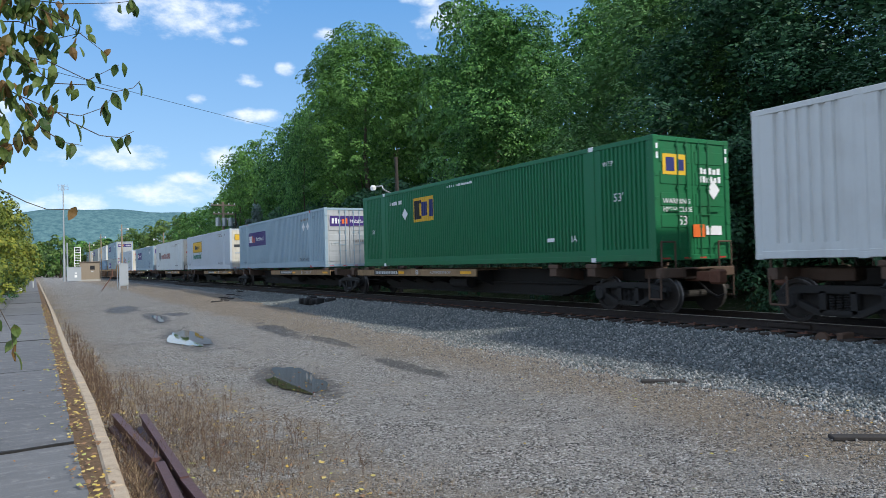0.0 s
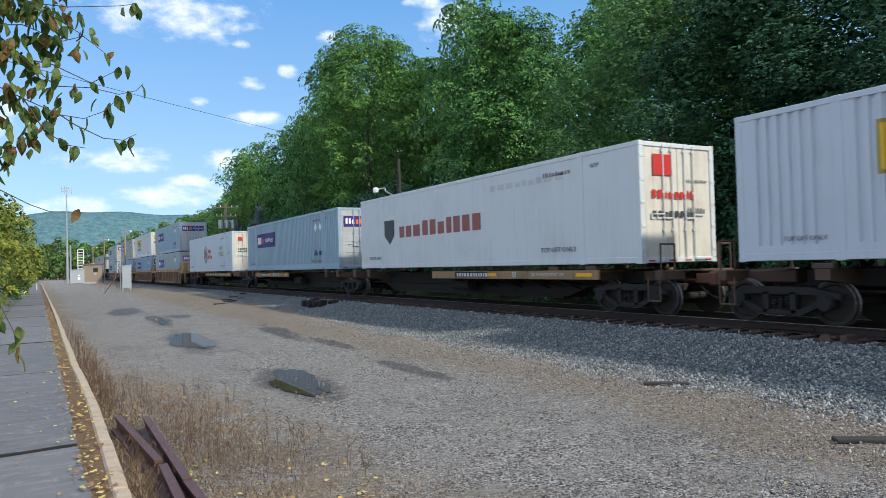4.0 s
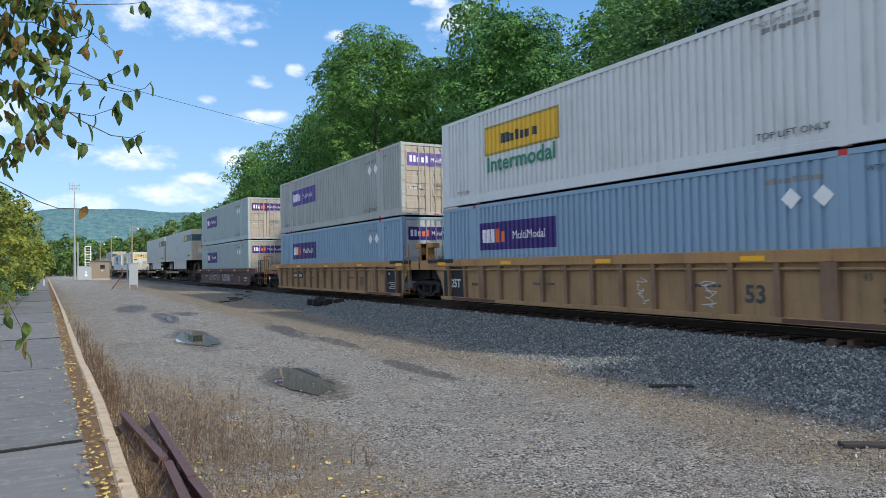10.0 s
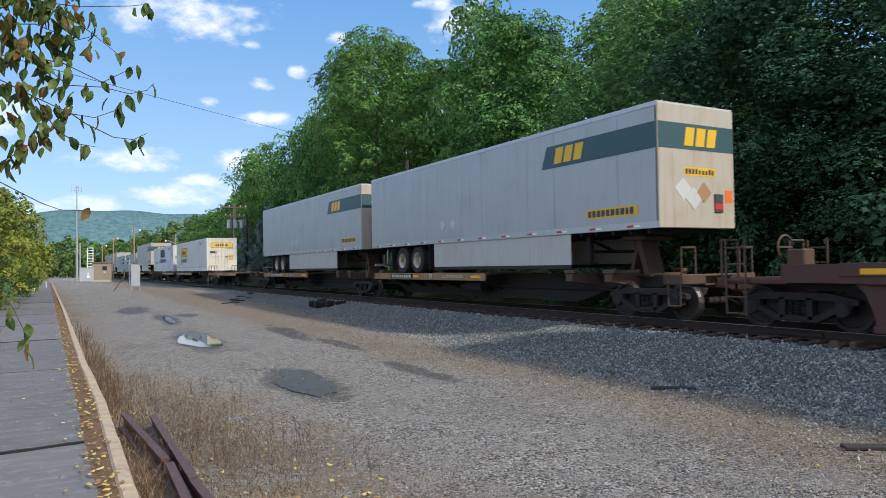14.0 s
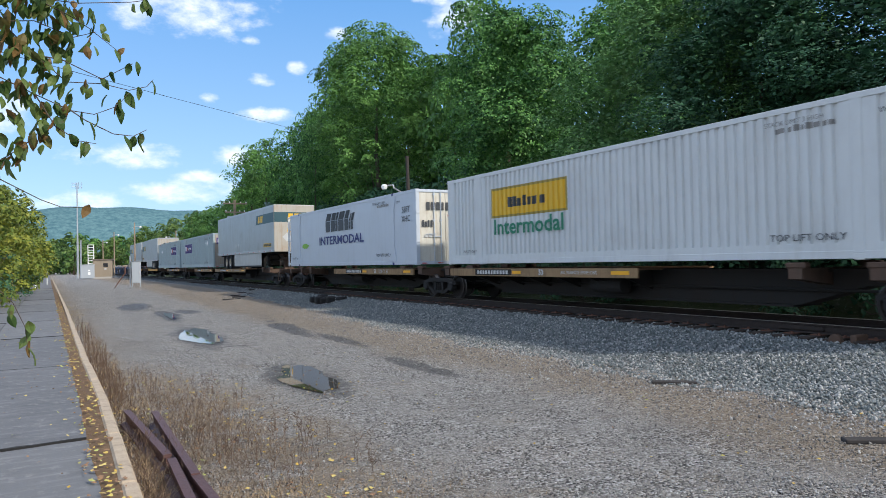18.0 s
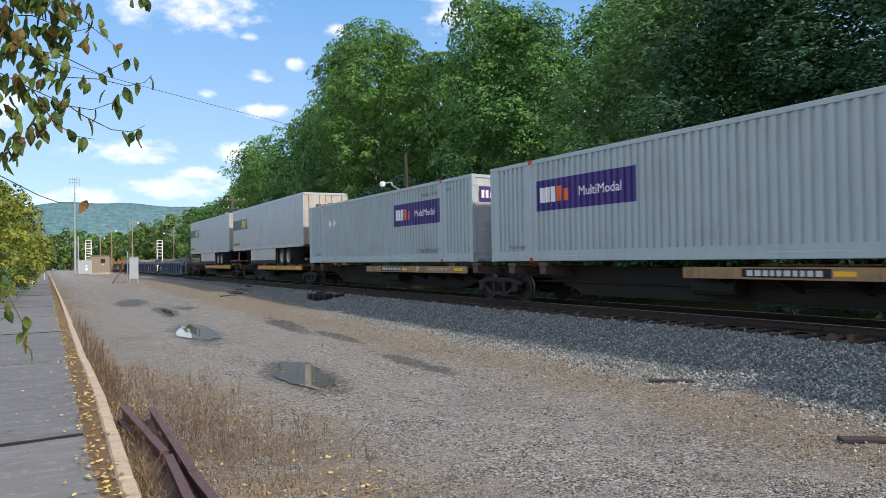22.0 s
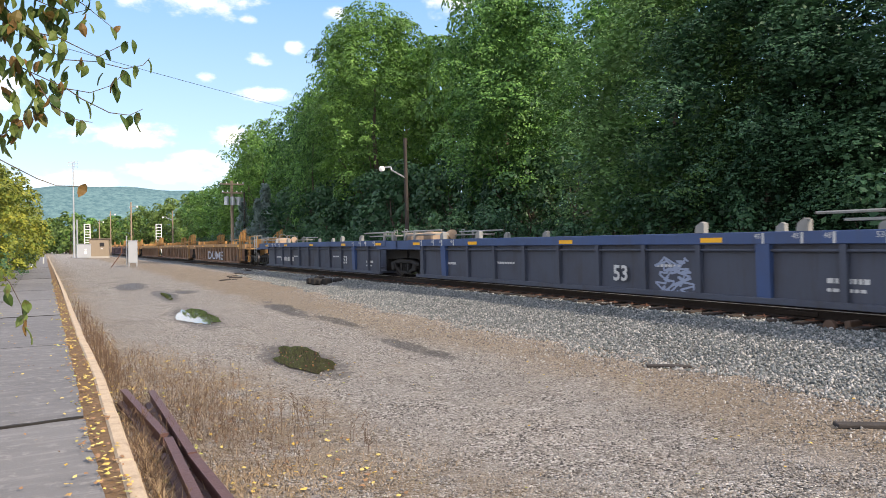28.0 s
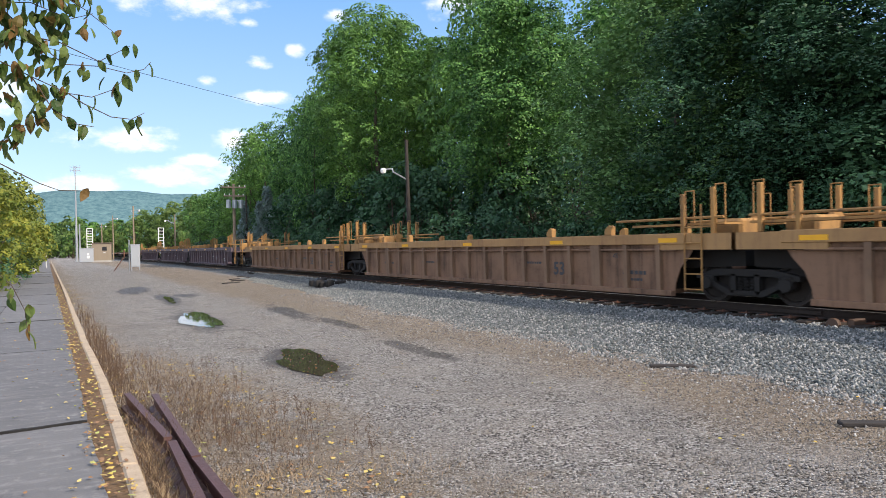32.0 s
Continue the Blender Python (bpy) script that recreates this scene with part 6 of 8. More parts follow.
def crown_mesh(name, seed, height, radius, base, leaves, size, mat, lobes=26, droop=0.0, cone=False, tuft=0.45, per=30, fill=0.16):
    """A crown of lobes; each lobe carries domed tufts of leaves with dark gaps between them."""
    rs = np.random.RandomState(seed)
    cs, rr = [], []
    for i in range(lobes):
        f = (i + rs.uniform(0, 1)) / lobes
        z = base + (height - base) * f
        reach = radius * (1 - f) ** 0.9 if cone else radius * math.sqrt(max(0.05, 1 - (2 * f - 0.85) ** 2 / 1.4))
        r = rs.uniform(0.2, 0.36) * radius * (0.5 if cone else 1.0)
        a = i * 2.4 + rs.uniform(-0.5, 0.5)
        d = max(0.0, reach - r) * rs.uniform(0.5, 1.0) ** 0.5
        cs.append((d * math.cos(a), d * math.sin(a), max(base + 0.3 * r, min(z, height - 0.85 * r))))
        rr.append(r)
    cs, rr = np.array(cs), np.array(rr)
    n = max(1, int(leaves * (1 - fill)) // per)        # tufts
    pick = rs.choice(lobes, n, p=rr ** 2 / (rr ** 2).sum())
    out = np.array([1.0, 1.0, 0.0]) * cs / radius
    d = unit(unit(rs.normal(size=(n, 3))) + out[pick] * 0.6 + np.array([0, 0, 0.3]))
    tc = cs[pick] + d * (rr[pick] * rs.uniform(0.72, 1.08, n))[:, None] * np.array([1.1, 1.1, 0.88])
    tn = unit(d * 0.7 + np.array([0, 0, 0.85]))
    tr = np.repeat(tuft * rs.uniform(0.6, 1.35, n), per)[:, None]
    tn = np.repeat(tn, per, 0)
    u = unit(tn + rs.normal(size=(n * per, 3)) * 0.8)
    along = (u * tn).sum(1, keepdims=True) * tn
    p = np.repeat(tc, per, 0) + tr * ((u - along) * 1.05 + along * 0.8)
    p[:, 2] -= droop * (np.linalg.norm(u - along, axis=1) ** 2) * tr[:, 0]
    nrm = unit(u * 0.7 + tn * 0.4 + rs.normal(size=(n * per, 3)) * 0.32)
    k = leaves - n * per                            # large inner leaves close the crown
    inner = cs[rs.choice(lobes, k)]
    inner = inner * np.array([0.85, 0.85, 1]) + rs.normal(size=(k, 3)) * rr.mean() * 0.36
    p, nrm = np.concatenate([p, inner]), np.concatenate([nrm, unit(rs.normal(size=(k, 3)))])
    p[:, 2] = np.maximum(p[:, 2], 0.05)
    big = np.concatenate([np.ones(n * per), np.full(k, max(1.2, 0.125 / size))])[:, None]
    v = leaf_blades(p, nrm, size * big, rs)
    return fast_mesh(name, v, np.arange(len(v)).reshape(-1, 4), mat), cs, rr


def trunk_mesh(name, seed, height, r, cs, mat):
    rnd = random.Random(seed)
    g = Geo()
    pts, x, y = [], 0.0, 0.0
    n = 7
    for i in range(n + 1):
        pts.append((x, y, height * 0.66 * i / n))
        x += rnd.uniform(-0.16, 0.16)
        y += rnd.uniform(-0.16, 0.16)
    for i in range(n):
        g.tube(pts[i], pts[i + 1], r * (1 - 0.8 * i / n) * (1.25 if i == 0 else 1), r * (1 - 0.8 * (i + 1) / n), 9)
    for c in list(cs)[:14]:
        k = max(1, min(n - 1, int(n * (c[2] - 1.2) / height)))
        p = Vector(pts[k])
        q = Vector(c)
        mid = p.lerp(q, 0.5) + Vector((0, 0, -0.25))
        g.tube(p, mid, r * 0.3, r * 0.2, 5)
        g.tube(mid, q, r * 0.2, r * 0.06, 5)
    return g.mesh(name, mat)


def make_kind(seed, height, radius, base, leaves, size, mat, lobes=26, droop=0.0, cone=False, r=0.24, tuft=0.45, per=30, fill=0.16):
    crown, cs, rr = crown_mesh("crown", seed, height, radius, base, leaves, size, mat, lobes, droop, cone, tuft, per, fill)
    return trunk_mesh("trunk", seed, height, r, cs, BARK), crown


def tree(kind, x, y, scale, turn, label, group="wood beside the track", z=None, name="tree", category="tree", tall=1.0):
    t = thing(name, label, category, group)
    zz = float(ground_z(x, y)) - 0.08 if z is None else z
    t.matrix_basis = Matrix.LocRotScale((x, y, zz), Euler((0, 0, turn)), (scale, scale, scale * tall))
    ob_of("trunk", kind[0], t)
    ob_of("crown", kind[1], t)
    return t


MAPLES = [make_kind(40 + i, 16, 5.0, 1.0, 11000, 0.15, LEAF_DARK, 30, 0.15, tuft=0.75, per=40) for i in range(3)]
GREAT = [make_kind(31, 20.6, 6.6, 4.2, 50000, 0.105, LEAF_DARK, 52, 0.0, r=0.34, tuft=0.68, per=60, fill=0.2), make_kind(34, 16.0, 5.3, 3.4, 52000, 0.085, LEAF_DARK, 46, 0.0, r=0.3, tuft=0.58, per=60, fill=0.24)]
SHADED_TREES = [make_kind(50 + i, 17, 5.6, 0.3, 60000, 0.062, LEAF_SHADED, 50, 0.5, tuft=0.55, per=60, fill=0.34) for i in range(3)]
MID = make_kind(57, 17, 5.5, 0.3, 56000, 0.066, LEAF_MID, 50, 0.7, tuft=0.55, per=60, fill=0.3)
BACKS = [make_kind(60 + i, 18, 5.5, 2.0, 3600, 0.22, LEAF_DARK, 30, tuft=1.0, per=24, fill=0.3) for i in range(3)]
FRESH = [make_kind(70 + i, 9, 3.4, 1.2, 4000, 0.17, LEAF_FRESH, 22, tuft=0.5) for i in range(2)]
AUTUMN = [make_kind(80 + i, 6, 2.5, 0.3, 6500, 0.085, LEAF_AUTUMN, 30, 0.3, r=0.12, tuft=0.32) for i in range(2)]
SPRUCE = make_kind(90, 8, 2.2, 0.4, 4500, 0.11, LEAF_PINE, 50, 0.8, True, 0.14, 0.3)
FAR = [make_kind(105 + i, 10, 3.8, 0.6, 1400, 0.36, (LEAF_FRESH, LEAF_DARK)[i % 2], 20, tuft=0.8) for i in range(4)]
BUSH = [make_kind(95 + i, 2.6, 1.7, 0.1, 2000, 0.07, LEAF_SHADED, 14, 0.3, False, 0.05, 0.3, fill=0.05) for i in range(3)]

# ---- the wood, tree by tree ----
rnd = random.Random(77)
LABEL_MAPLE = "tall broadleaf tree with a dense dark green crown"
# the wood's upper outline: degrees round from the track's line, degrees up
OUTLINE_AZ = (0, 7.3, 8.3, 10.4, 11.8, 12.3, 13.3, 14.6, 16.8, 18.4, 19.3, 20.0, 20.7, 22.3, 23.7, 27.9, 30.2, 32.6, 35.9, 37.2, 39.5, 42.7, 50, 66)
OUTLINE_EL = (3, 3.1, 3.7, 4.6, 5.5, 6.8, 7.7, 8.6, 9.5, 10.0, 12.6, 14.4, 16.2, 18.2, 18.7, 18.7, 17.4, 19.5, 20.2, 18.7, 18.8, 20.3, 20.7, 19.5)


def top_for(x, y, low, half=3.0):
    """Height over the ground of a tree at x, y whose crown, half metres to each side, stays under the wood's outline."""
    d = math.hypot(x, y)
    a, w = math.degrees(math.atan2(x, y)), math.degrees(half / d)
    el = min(float(np.interp(a + k * w, OUTLINE_AZ, OUTLINE_EL)) for k in (-1, -0.5, 0, 0.5, 1)) * low
    return 1.6 + d * math.tan(radians(el)) - float(ground_z(x, y))


tree(GREAT[0], 25.2, 55.5, 1.0, 0.6, "great maple with a broad domed green crown beside the track", tall=0.96)
tree(GREAT[1], 24.4, 34.2, 1.0, 2.2, "tall maple with layered sunlit green foliage beside the track", tall=0.9)
tree(MAPLES[2], 27.5, 38.5, 0.85, 2.0, LABEL_MAPLE, tall=15.2 / 16 / 0.85)
tree(MAPLES[0], 23.0, 66.0, 0.5, 2.9, LABEL_MAPLE, tall=15.4 / 16 / 0.5)
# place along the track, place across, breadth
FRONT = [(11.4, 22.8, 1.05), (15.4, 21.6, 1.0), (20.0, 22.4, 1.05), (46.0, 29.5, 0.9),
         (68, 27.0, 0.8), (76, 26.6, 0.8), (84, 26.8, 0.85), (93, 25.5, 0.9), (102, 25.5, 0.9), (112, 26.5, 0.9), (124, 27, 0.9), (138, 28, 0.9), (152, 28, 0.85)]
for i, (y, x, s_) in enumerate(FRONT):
    # nearest trees take the leaves with painted shade, the third a lighter green
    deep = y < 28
    kind = MID if i == 2 else (SHADED_TREES if deep else MAPLES)[i % 3]
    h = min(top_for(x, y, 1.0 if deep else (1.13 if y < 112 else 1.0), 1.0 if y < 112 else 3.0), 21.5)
    tree(kind, x, y, s_, rnd.uniform(0, 6.28), LABEL_MAPLE if not deep else "tall drooping tree at the shaded end of the wood", tall=h / (17.0 if deep else 16.0) / s_)
# first seven: unseen trees added to cast shade; last four close sky gaps
for k, (x, y, h) in enumerate(((31.5, 3.5, 19), (33.0, -3.5, 19), (36.5, 1.0, 20), (40.0, 6.0, 20), (38.0, -7.0, 20), (28.0, -2.5, 16), (31.0, -11.0, 17), (36.0, 37.5, 16), (35.0, 31.5, 15), (41.0, 39.5, 21), (44.5, 46.0, 21))):
    tree(BACKS[k % 3], x, y, 1.0, k * 1.7, "tall broadleaf tree added to shade and fill the wood", tall=h / 18.0)
for i in range(20):
    y = 34.4 + i * 6.2 + rnd.uniform(-1.5, 1.5)
    x = 31.5 + rnd.uniform(-1.5, 2.5)
    h = min(top_for(x, y, rnd.uniform(0.9, 0.98)), 20.0 if y > 36 else 12.5) / 1.03
    s_ = min(1.1, max(0.75, h / 18.0))
    tree(BACKS[i % 3], x, y, s_, rnd.uniform(0, 6.28), "broadleaf tree deeper in the wood", tall=h / 18.0 / s_)
for i in range(18):
    y = 6 + i * 9 + rnd.uniform(-2, 2)
    x = 39 + rnd.uniform(-2, 3)
    h = min(top_for(x, y, rnd.uniform(0.85, 0.95)), 22.0 if y > 40 else 15.0) / 1.03
    s_ = min(1.15, max(0.8, h / 18.0))
    tree(BACKS[(i + 1) % 3], x, y, s_, rnd.uniform(0, 6.28), "broadleaf tree deeper in the wood", tall=h / 18.0 / s_)
for i in range(40):
    y = -3 + i * 2.6 + rnd.uniform(-0.8, 0.8)
    if 64 < y < 86:
        continue
    tree(BUSH[i % 3], 18.3 + rnd.uniform(-0.7, 1.3), y, rnd.uniform(0.7, 1.25), rnd.uniform(0, 6.28), "leafy green undergrowth at the foot of the bank", "undergrowth", name="bush", category="bush")
for i in range(26):
    y = 9 + i * 2.9 + rnd.uniform(-0.9, 0.9)
    tree(BUSH[i % 3], 23.5 + rnd.uniform(-1.5, 3.0), y, rnd.uniform(1.5, 2.3), rnd.uniform(0, 6.28), "tall leafy undergrowth between the trees", "undergrowth", name="bush", category="bush")
tree(SPRUCE, 19.2, 72, 0.8, 0.4, "pale blue-green spruce beside the track", "", name="spruce_tree")
tree(SPRUCE, 21.4, 77, 0.95, 3.4, "pale blue-green spruce beside the track", "", name="spruce_tree")
tree(SPRUCE, 19.6, 80, 0.85, 2.4, "pale blue-green spruce beside the track", "", name="spruce_tree")
# far trees across the end of the yard
for i in range(46):
    a = radians(-5 + i * 0.42 + rnd.uniform(-0.1, 0.1))
    d = 215 + rnd.uniform(-10, 45)
    tree(FAR[i % 4], d * math.sin(a), d * math.cos(a), rnd.uniform(0.75, 1.15), rnd.uniform(0, 6.28), "distant tree at the end of the yard", "distant trees", z=-0.3)
for k, (x, y, s) in enumerate(((28, 190, 1.45), (33, 178, 1.6), (24, 205, 1.3), (30, 166, 1.45), (20, 196, 1.1), (15, 205, 1.0))):
    tree(FRESH[k % 2], x, y, s, k * 1.3, "light green tree beyond the track", "distant trees", z=0.5)
# row on the other side of the walk
for k, (x, y, s) in enumerate(((-2.9, 36, 0.95), (-2.6, 44, 1.04), (-2.2, 54, 1.1), (-2.0, 66, 1.1), (-3, 80, 1.05), (-3.6, 98, 1.1))):
    tree(AUTUMN[k % 2], x, y, s, k * 1.1, "small tree with yellowing green leaves by the walk", "trees along the walk", z=-0.1)
for k, (x, y, s) in enumerate(((-3.4, 33, 1.0), (-3.0, 40, 1.1), (-2.4, 49, 1.05), (-2.2, 60, 1.1))):
    tree(BUSH[k % 2], x, y, s, k * 2.1, "green shrub by the walk", "shrubs along the walk", z=-0.1, name="bush", category="bush")

# ---- the near branch ----
near_tree = thing("overhanging_tree", "tree with twigs and green-brown leaves hanging over the walk", "tree")
BOUGHS = [
    [(-3.2, 3.0, -0.1), (-3.1, 3.1, 1.6), (-2.7, 3.3, 2.7), (-1.6, 3.6, 3.0), (-0.7, 3.75, 2.9), (-0.27, 3.85, 2.63)],
    [(-0.7, 3.75, 2.9), (-0.379, 3.84, 2.943), (-0.184, 3.85, 2.771), (-0.046, 3.86, 2.633), (0.09, 3.88, 2.52), (0.246, 3.89, 2.53), (0.373, 3.9, 2.512), (0.458, 3.91, 2.542), (0.492, 3.92, 2.585)],
    [(-0.046, 3.84, 2.899), (0.097, 3.85, 2.845), (0.192, 3.86, 2.793), (0.316, 3.88, 2.706)],
    [(-0.046, 3.86, 2.633), (0.073, 3.85, 2.618), (0.245, 3.86, 2.547), (0.389, 3.88, 2.646)],
    [(-0.7, 3.75, 2.9), (-0.378, 3.84, 2.581), (-0.183, 3.85, 2.504), (-0.046, 3.86, 2.441), (0.107, 3.88, 2.38), (0.21, 3.89, 2.372), (0.317, 3.9, 2.425), (0.374, 3.91, 2.504)],
    [(0.107, 3.88, 2.38), (0.171, 3.88, 2.336), (0.295, 3.88, 2.278), (0.388, 3.88, 2.273), (0.454, 3.89, 2.313)],
    [(-0.046, 3.86, 2.441), (0.039, 3.86, 2.291), (0.139, 3.86, 2.229), (0.217, 3.88, 2.223)],
    [(-0.8, 3.9, 2.3), (-0.356, 3.84, 2.067), (-0.183, 3.85, 2.118), (-0.129, 3.86, 2.163), (-0.046, 3.88, 2.239), (-0.011, 3.89, 2.326)],
    [(-0.8, 3.9, 2.3), (-0.356, 3.84, 2.119), (-0.145, 3.85, 2.0), (-0.025, 3.86, 1.934), (0.056, 3.88, 1.904), (0.167, 3.89, 1.903)],
    [(-0.7, 3.75, 2.9), (-0.315, 3.84, 3.008), (-0.046, 3.85, 2.903), (0.147, 3.86, 2.913), (0.38, 3.88, 2.963), (0.467, 3.89, 2.992)],
    [(-0.7, 3.75, 2.9), (-0.357, 3.84, 2.739), (-0.046, 3.85, 2.793), (0.122, 3.86, 2.74), (0.223, 3.88, 2.787)],
    [(-1.6, 3.6, 3.0), (-0.8, 3.9, 2.3)],
    [(-0.8, 3.9, 2.3), (-0.45, 3.98, 1.75), (-0.29, 3.99, 1.6), (-0.15, 3.99, 1.44), (-0.1, 3.99, 1.32), (-0.09, 3.98, 1.21)]]
part("trunk", Geo().line(BOUGHS[0], 0.12, 10, 0.012), BARK, near_tree)
for pts in BOUGHS[1:]:
    part("twig", Geo().line(pts, 0.0034, 5, 0.0015), BARK, near_tree)
ml = Nodes("branch_leaves", 0.5, 0, 0.35)
k = ml.island()
lc = ml.mix(k, (0.04, 0.085, 0.02), (0.15, 0.21, 0.05))
lc = ml.mix(ml.step(ml.math("FRACT", ml.math("MULTIPLY", k, 9.7)), 0.7, 0.9), lc, (0.22, 0.13, 0.045))
lc = ml.mix(ml.step(ml.noise(28, 4), 0.56, 0.76, 0, 0.6), lc, (0.12, 0.065, 0.025))
ml.colour(lc)
tr = ml.n.new("ShaderNodeBsdfTranslucent")
ml.l.new(lc, tr.inputs["Color"])
mx = ml.n.new("ShaderNodeMixShader")
mx.inputs[0].default_value = 0.35
ml.l.new(ml.b.outputs[0], mx.inputs[1])
ml.l.new(tr.outputs[0], mx.inputs[2])
ml.l.new(mx.outputs[0], ml.n["Material Output"].inputs["Surface"])
BRANCH_LEAF = ml.mat


def broad_leaf(g, stem, way, length, rnd):
    """A hanging pointed leaf, folded along its rib."""
    w = Vector(way).normalized()
    side = w.cross(Vector((rnd.uniform(-1, 1), rnd.uniform(-1, 1), rnd.uniform(-0.3, 0.3)))).normalized()
    up = side.cross(w)
    p0 = Vector(stem)
    cols = []
    for f, wd in ((0.0, 0.04), (0.2, 0.22), (0.45, 0.29), (0.75, 0.18), (1.0, 0.0)):
        c = p0 + w * length * f - up * length * 0.12 * math.sin(f * 3.1)
        cols.append((c + side * length * wd + up * length * 0.07, c, c - side * length * wd + up * length * 0.07))
    v = [tuple(q) for col in cols for q in col]
    f = []
    for i in range(4):
        a = i * 3
        f += [(a, a + 3, a + 4, a + 1), (a + 1, a + 4, a + 5, a + 2)]
    g.add(v, f)


rl = random.Random(9)
leaves = Geo()


def hang(p, n, spread, lo=0.065, hi=0.1):
    for _ in range(n):
        q = (p[0] + rl.uniform(-spread, spread), p[1] + rl.uniform(-spread, spread) * 1.5, p[2] + rl.uniform(-spread, spread) * 0.8)
        broad_leaf(leaves, q, (rl.uniform(-0.5, 0.5), rl.uniform(-0.5, 0.5), rl.uniform(-1.2, -0.4)), rl.uniform(lo, hi), rl)


for pts, dens in zip(BOUGHS[1:], (2, 2, 1, 2, 1, 1, 2, 0, 2, 2, 0, 1)):
    for a, b in zip(pts, pts[1:]):
        for f in (0.25, 0.6, 0.95):
            q = [a[i] + (b[i] - a[i]) * f for i in range(3)]
            hang(q, dens if q[0] < 0.12 else (1 if dens and rl.random() < 0.3 else 0), 0.04 if q[0] < 0.12 else 0.015)
# the dense part of the spray: across, up, leaves
for px_, pz_, n in ((-0.14, 2.84, 9), (-0.05, 2.87, 9), (0.05, 2.87, 9), (0.15, 2.88, 7), (0.21, 2.84, 4), (-0.12, 2.74, 9), (-0.01, 2.74, 9), (0.09, 2.74, 7), (0.17, 2.74, 4),
                    (-0.14, 2.62, 8), (-0.05, 2.61, 7), (0.05, 2.64, 5), (0.15, 2.7, 3), (-0.15, 2.49, 6), (-0.07, 2.48, 5), (0.04, 2.51, 4), (0.09, 2.47, 3),
                    (-0.12, 2.38, 5), (-0.02, 2.37, 4), (-0.14, 2.29, 3), (-0.04, 2.27, 3), (0.04, 2.36, 2), (-0.16, 2.38, 3), (-0.05, 2.19, 2), (-0.2, 2.95, 12), (-0.05, 2.97, 12), (0.1, 2.97, 10), (-0.1, 2.9, 10), (0.02, 2.92, 9), (-0.19, 2.8, 9), (-0.18, 2.66, 7), (-0.08, 2.68, 6)):
    hang((px_, 3.88, pz_), n, 0.06, 0.055, 0.088)
for px_, pz_ in ((0.388, 2.954), (0.466, 2.968), (0.313, 2.71), (0.35, 2.726), (0.408, 2.664), (0.202, 2.506), (0.264, 2.479), (0.328, 2.457), (0.147, 2.376), (0.426, 2.286), (0.179, 1.917), (0.262, 2.838), (0.172, 2.54), (0.11, 2.462), (-0.018, 2.206), (-0.081, 2.183)):
    hang((px_, 3.88, pz_), 1, 0.004, 0.06, 0.085)
leaf_data = bpy.data.meshes.new("leaves")
leaf_data.from_pydata(leaves.v, [], leaves.f)
leaf_data.materials.append(BRANCH_LEAF)
ob_of("leaves", leaf_data, near_tree, None, "green leaves with brown autumn blotches")

# ---- yard things ----
def at_angle(azimuth, dist):
    a = radians(azimuth)
    return dist * math.sin(a), dist * math.cos(a)


CAB_GREY = paint((0.38, 0.41, 0.44), 0.15, (0.2, 0.2, 0.2), 0.45)
POLE_WOOD = plain("pole_wood", (0.32, 0.245, 0.175), 0.9, 0, 0.35, 4, 0.6)
POLE_DARK = plain("old_pole_wood", (0.05, 0.042, 0.036), 0.9, 0, 0.35, 4, 0.6)
# signal cabinet with its post
x, y = at_angle(5.78, 64)
cab = thing("signal_cabinet", "tall pale grey metal signal cabinet on legs", "cabinet", m=pose(x, y, 0.0, 0, 0, -6))
part("body", Geo().box(-0.36, 0.36, -0.3, 0.3, 0.28, 2.1, 0.02), CAB_GREY, cab)
part("hood", Geo().box(-0.4, 0.4, -0.34, 0.34, 2.1, 2.16, 0.02), CAB_GREY, cab)
part("door", Geo().box(-0.31, 0.31, -0.32, -0.3, 0.36, 2.03, 0.008), CAB_GREY, cab)
part("handle", Geo().box(0.2, 0.25, -0.36, -0.32, 1.1, 1.3, 0.01), GALV, cab)
for lx in (-0.3, 0.3):
    part("leg", Geo().box(lx - 0.04, lx + 0.04, -0.25, 0.25, -0.05, 0.28), GALV, cab)
part("conduit", Geo().tube((-0.46, -0.1, -0.05), (-0.46, -0.1, 2.55), 0.05), GALV, cab)
lev = thing("brace_post", "thin rusty steel prop leaning by the cabinet", "post", m=pose(x - 1.3, y - 1, 0))
part("prop", Geo().tube((-0.45, 0, -0.05), (0.35, 0, 1.15), 0.035).tube((0.35, 0, 1.1), (0.35, 0, 1.7), 0.05), RUST, lev)
# relay hut
x, y = at_angle(3.55, 122)
hut = thing("relay_hut", "small tan metal relay hut with a flat roof", "hut", m=pose(x, y, 0.12, 0, 0, -8))
TAN = paint((0.30, 0.245, 0.18), 0.2, (0.15, 0.12, 0.09), 0.6)
part("wall", Geo().box(-1.35, 1.35, -1.2, 1.2, 0.15, 2.75, 0.02), TAN, hut)
part("roof", Geo().box(-1.5, 1.5, -1.35, 1.35, 2.75, 2.9, 0.03), paint((0.2, 0.16, 0.12), 0.3), hut)
part("plinth", Geo().box(-1.4, 1.4, -1.25, 1.25, -0.15, 0.15), plain("concrete", (0.42, 0.40, 0.37), 0.9), hut)
part("vent", Geo().box(0.1, 0.75, -1.23, -1.2, 1.65, 2.25, 0.01), BLACK, hut)
part("notice", Geo().box(0.25, 0.55, -1.215, -1.2, 1.25, 1.45), PALE_MARK, hut)
x, y = at_angle(2.5, 118)
unit = thing("power_cabinet", "wide grey metal power cabinet beside the hut", "cabinet", m=pose(x, y, 0.1))
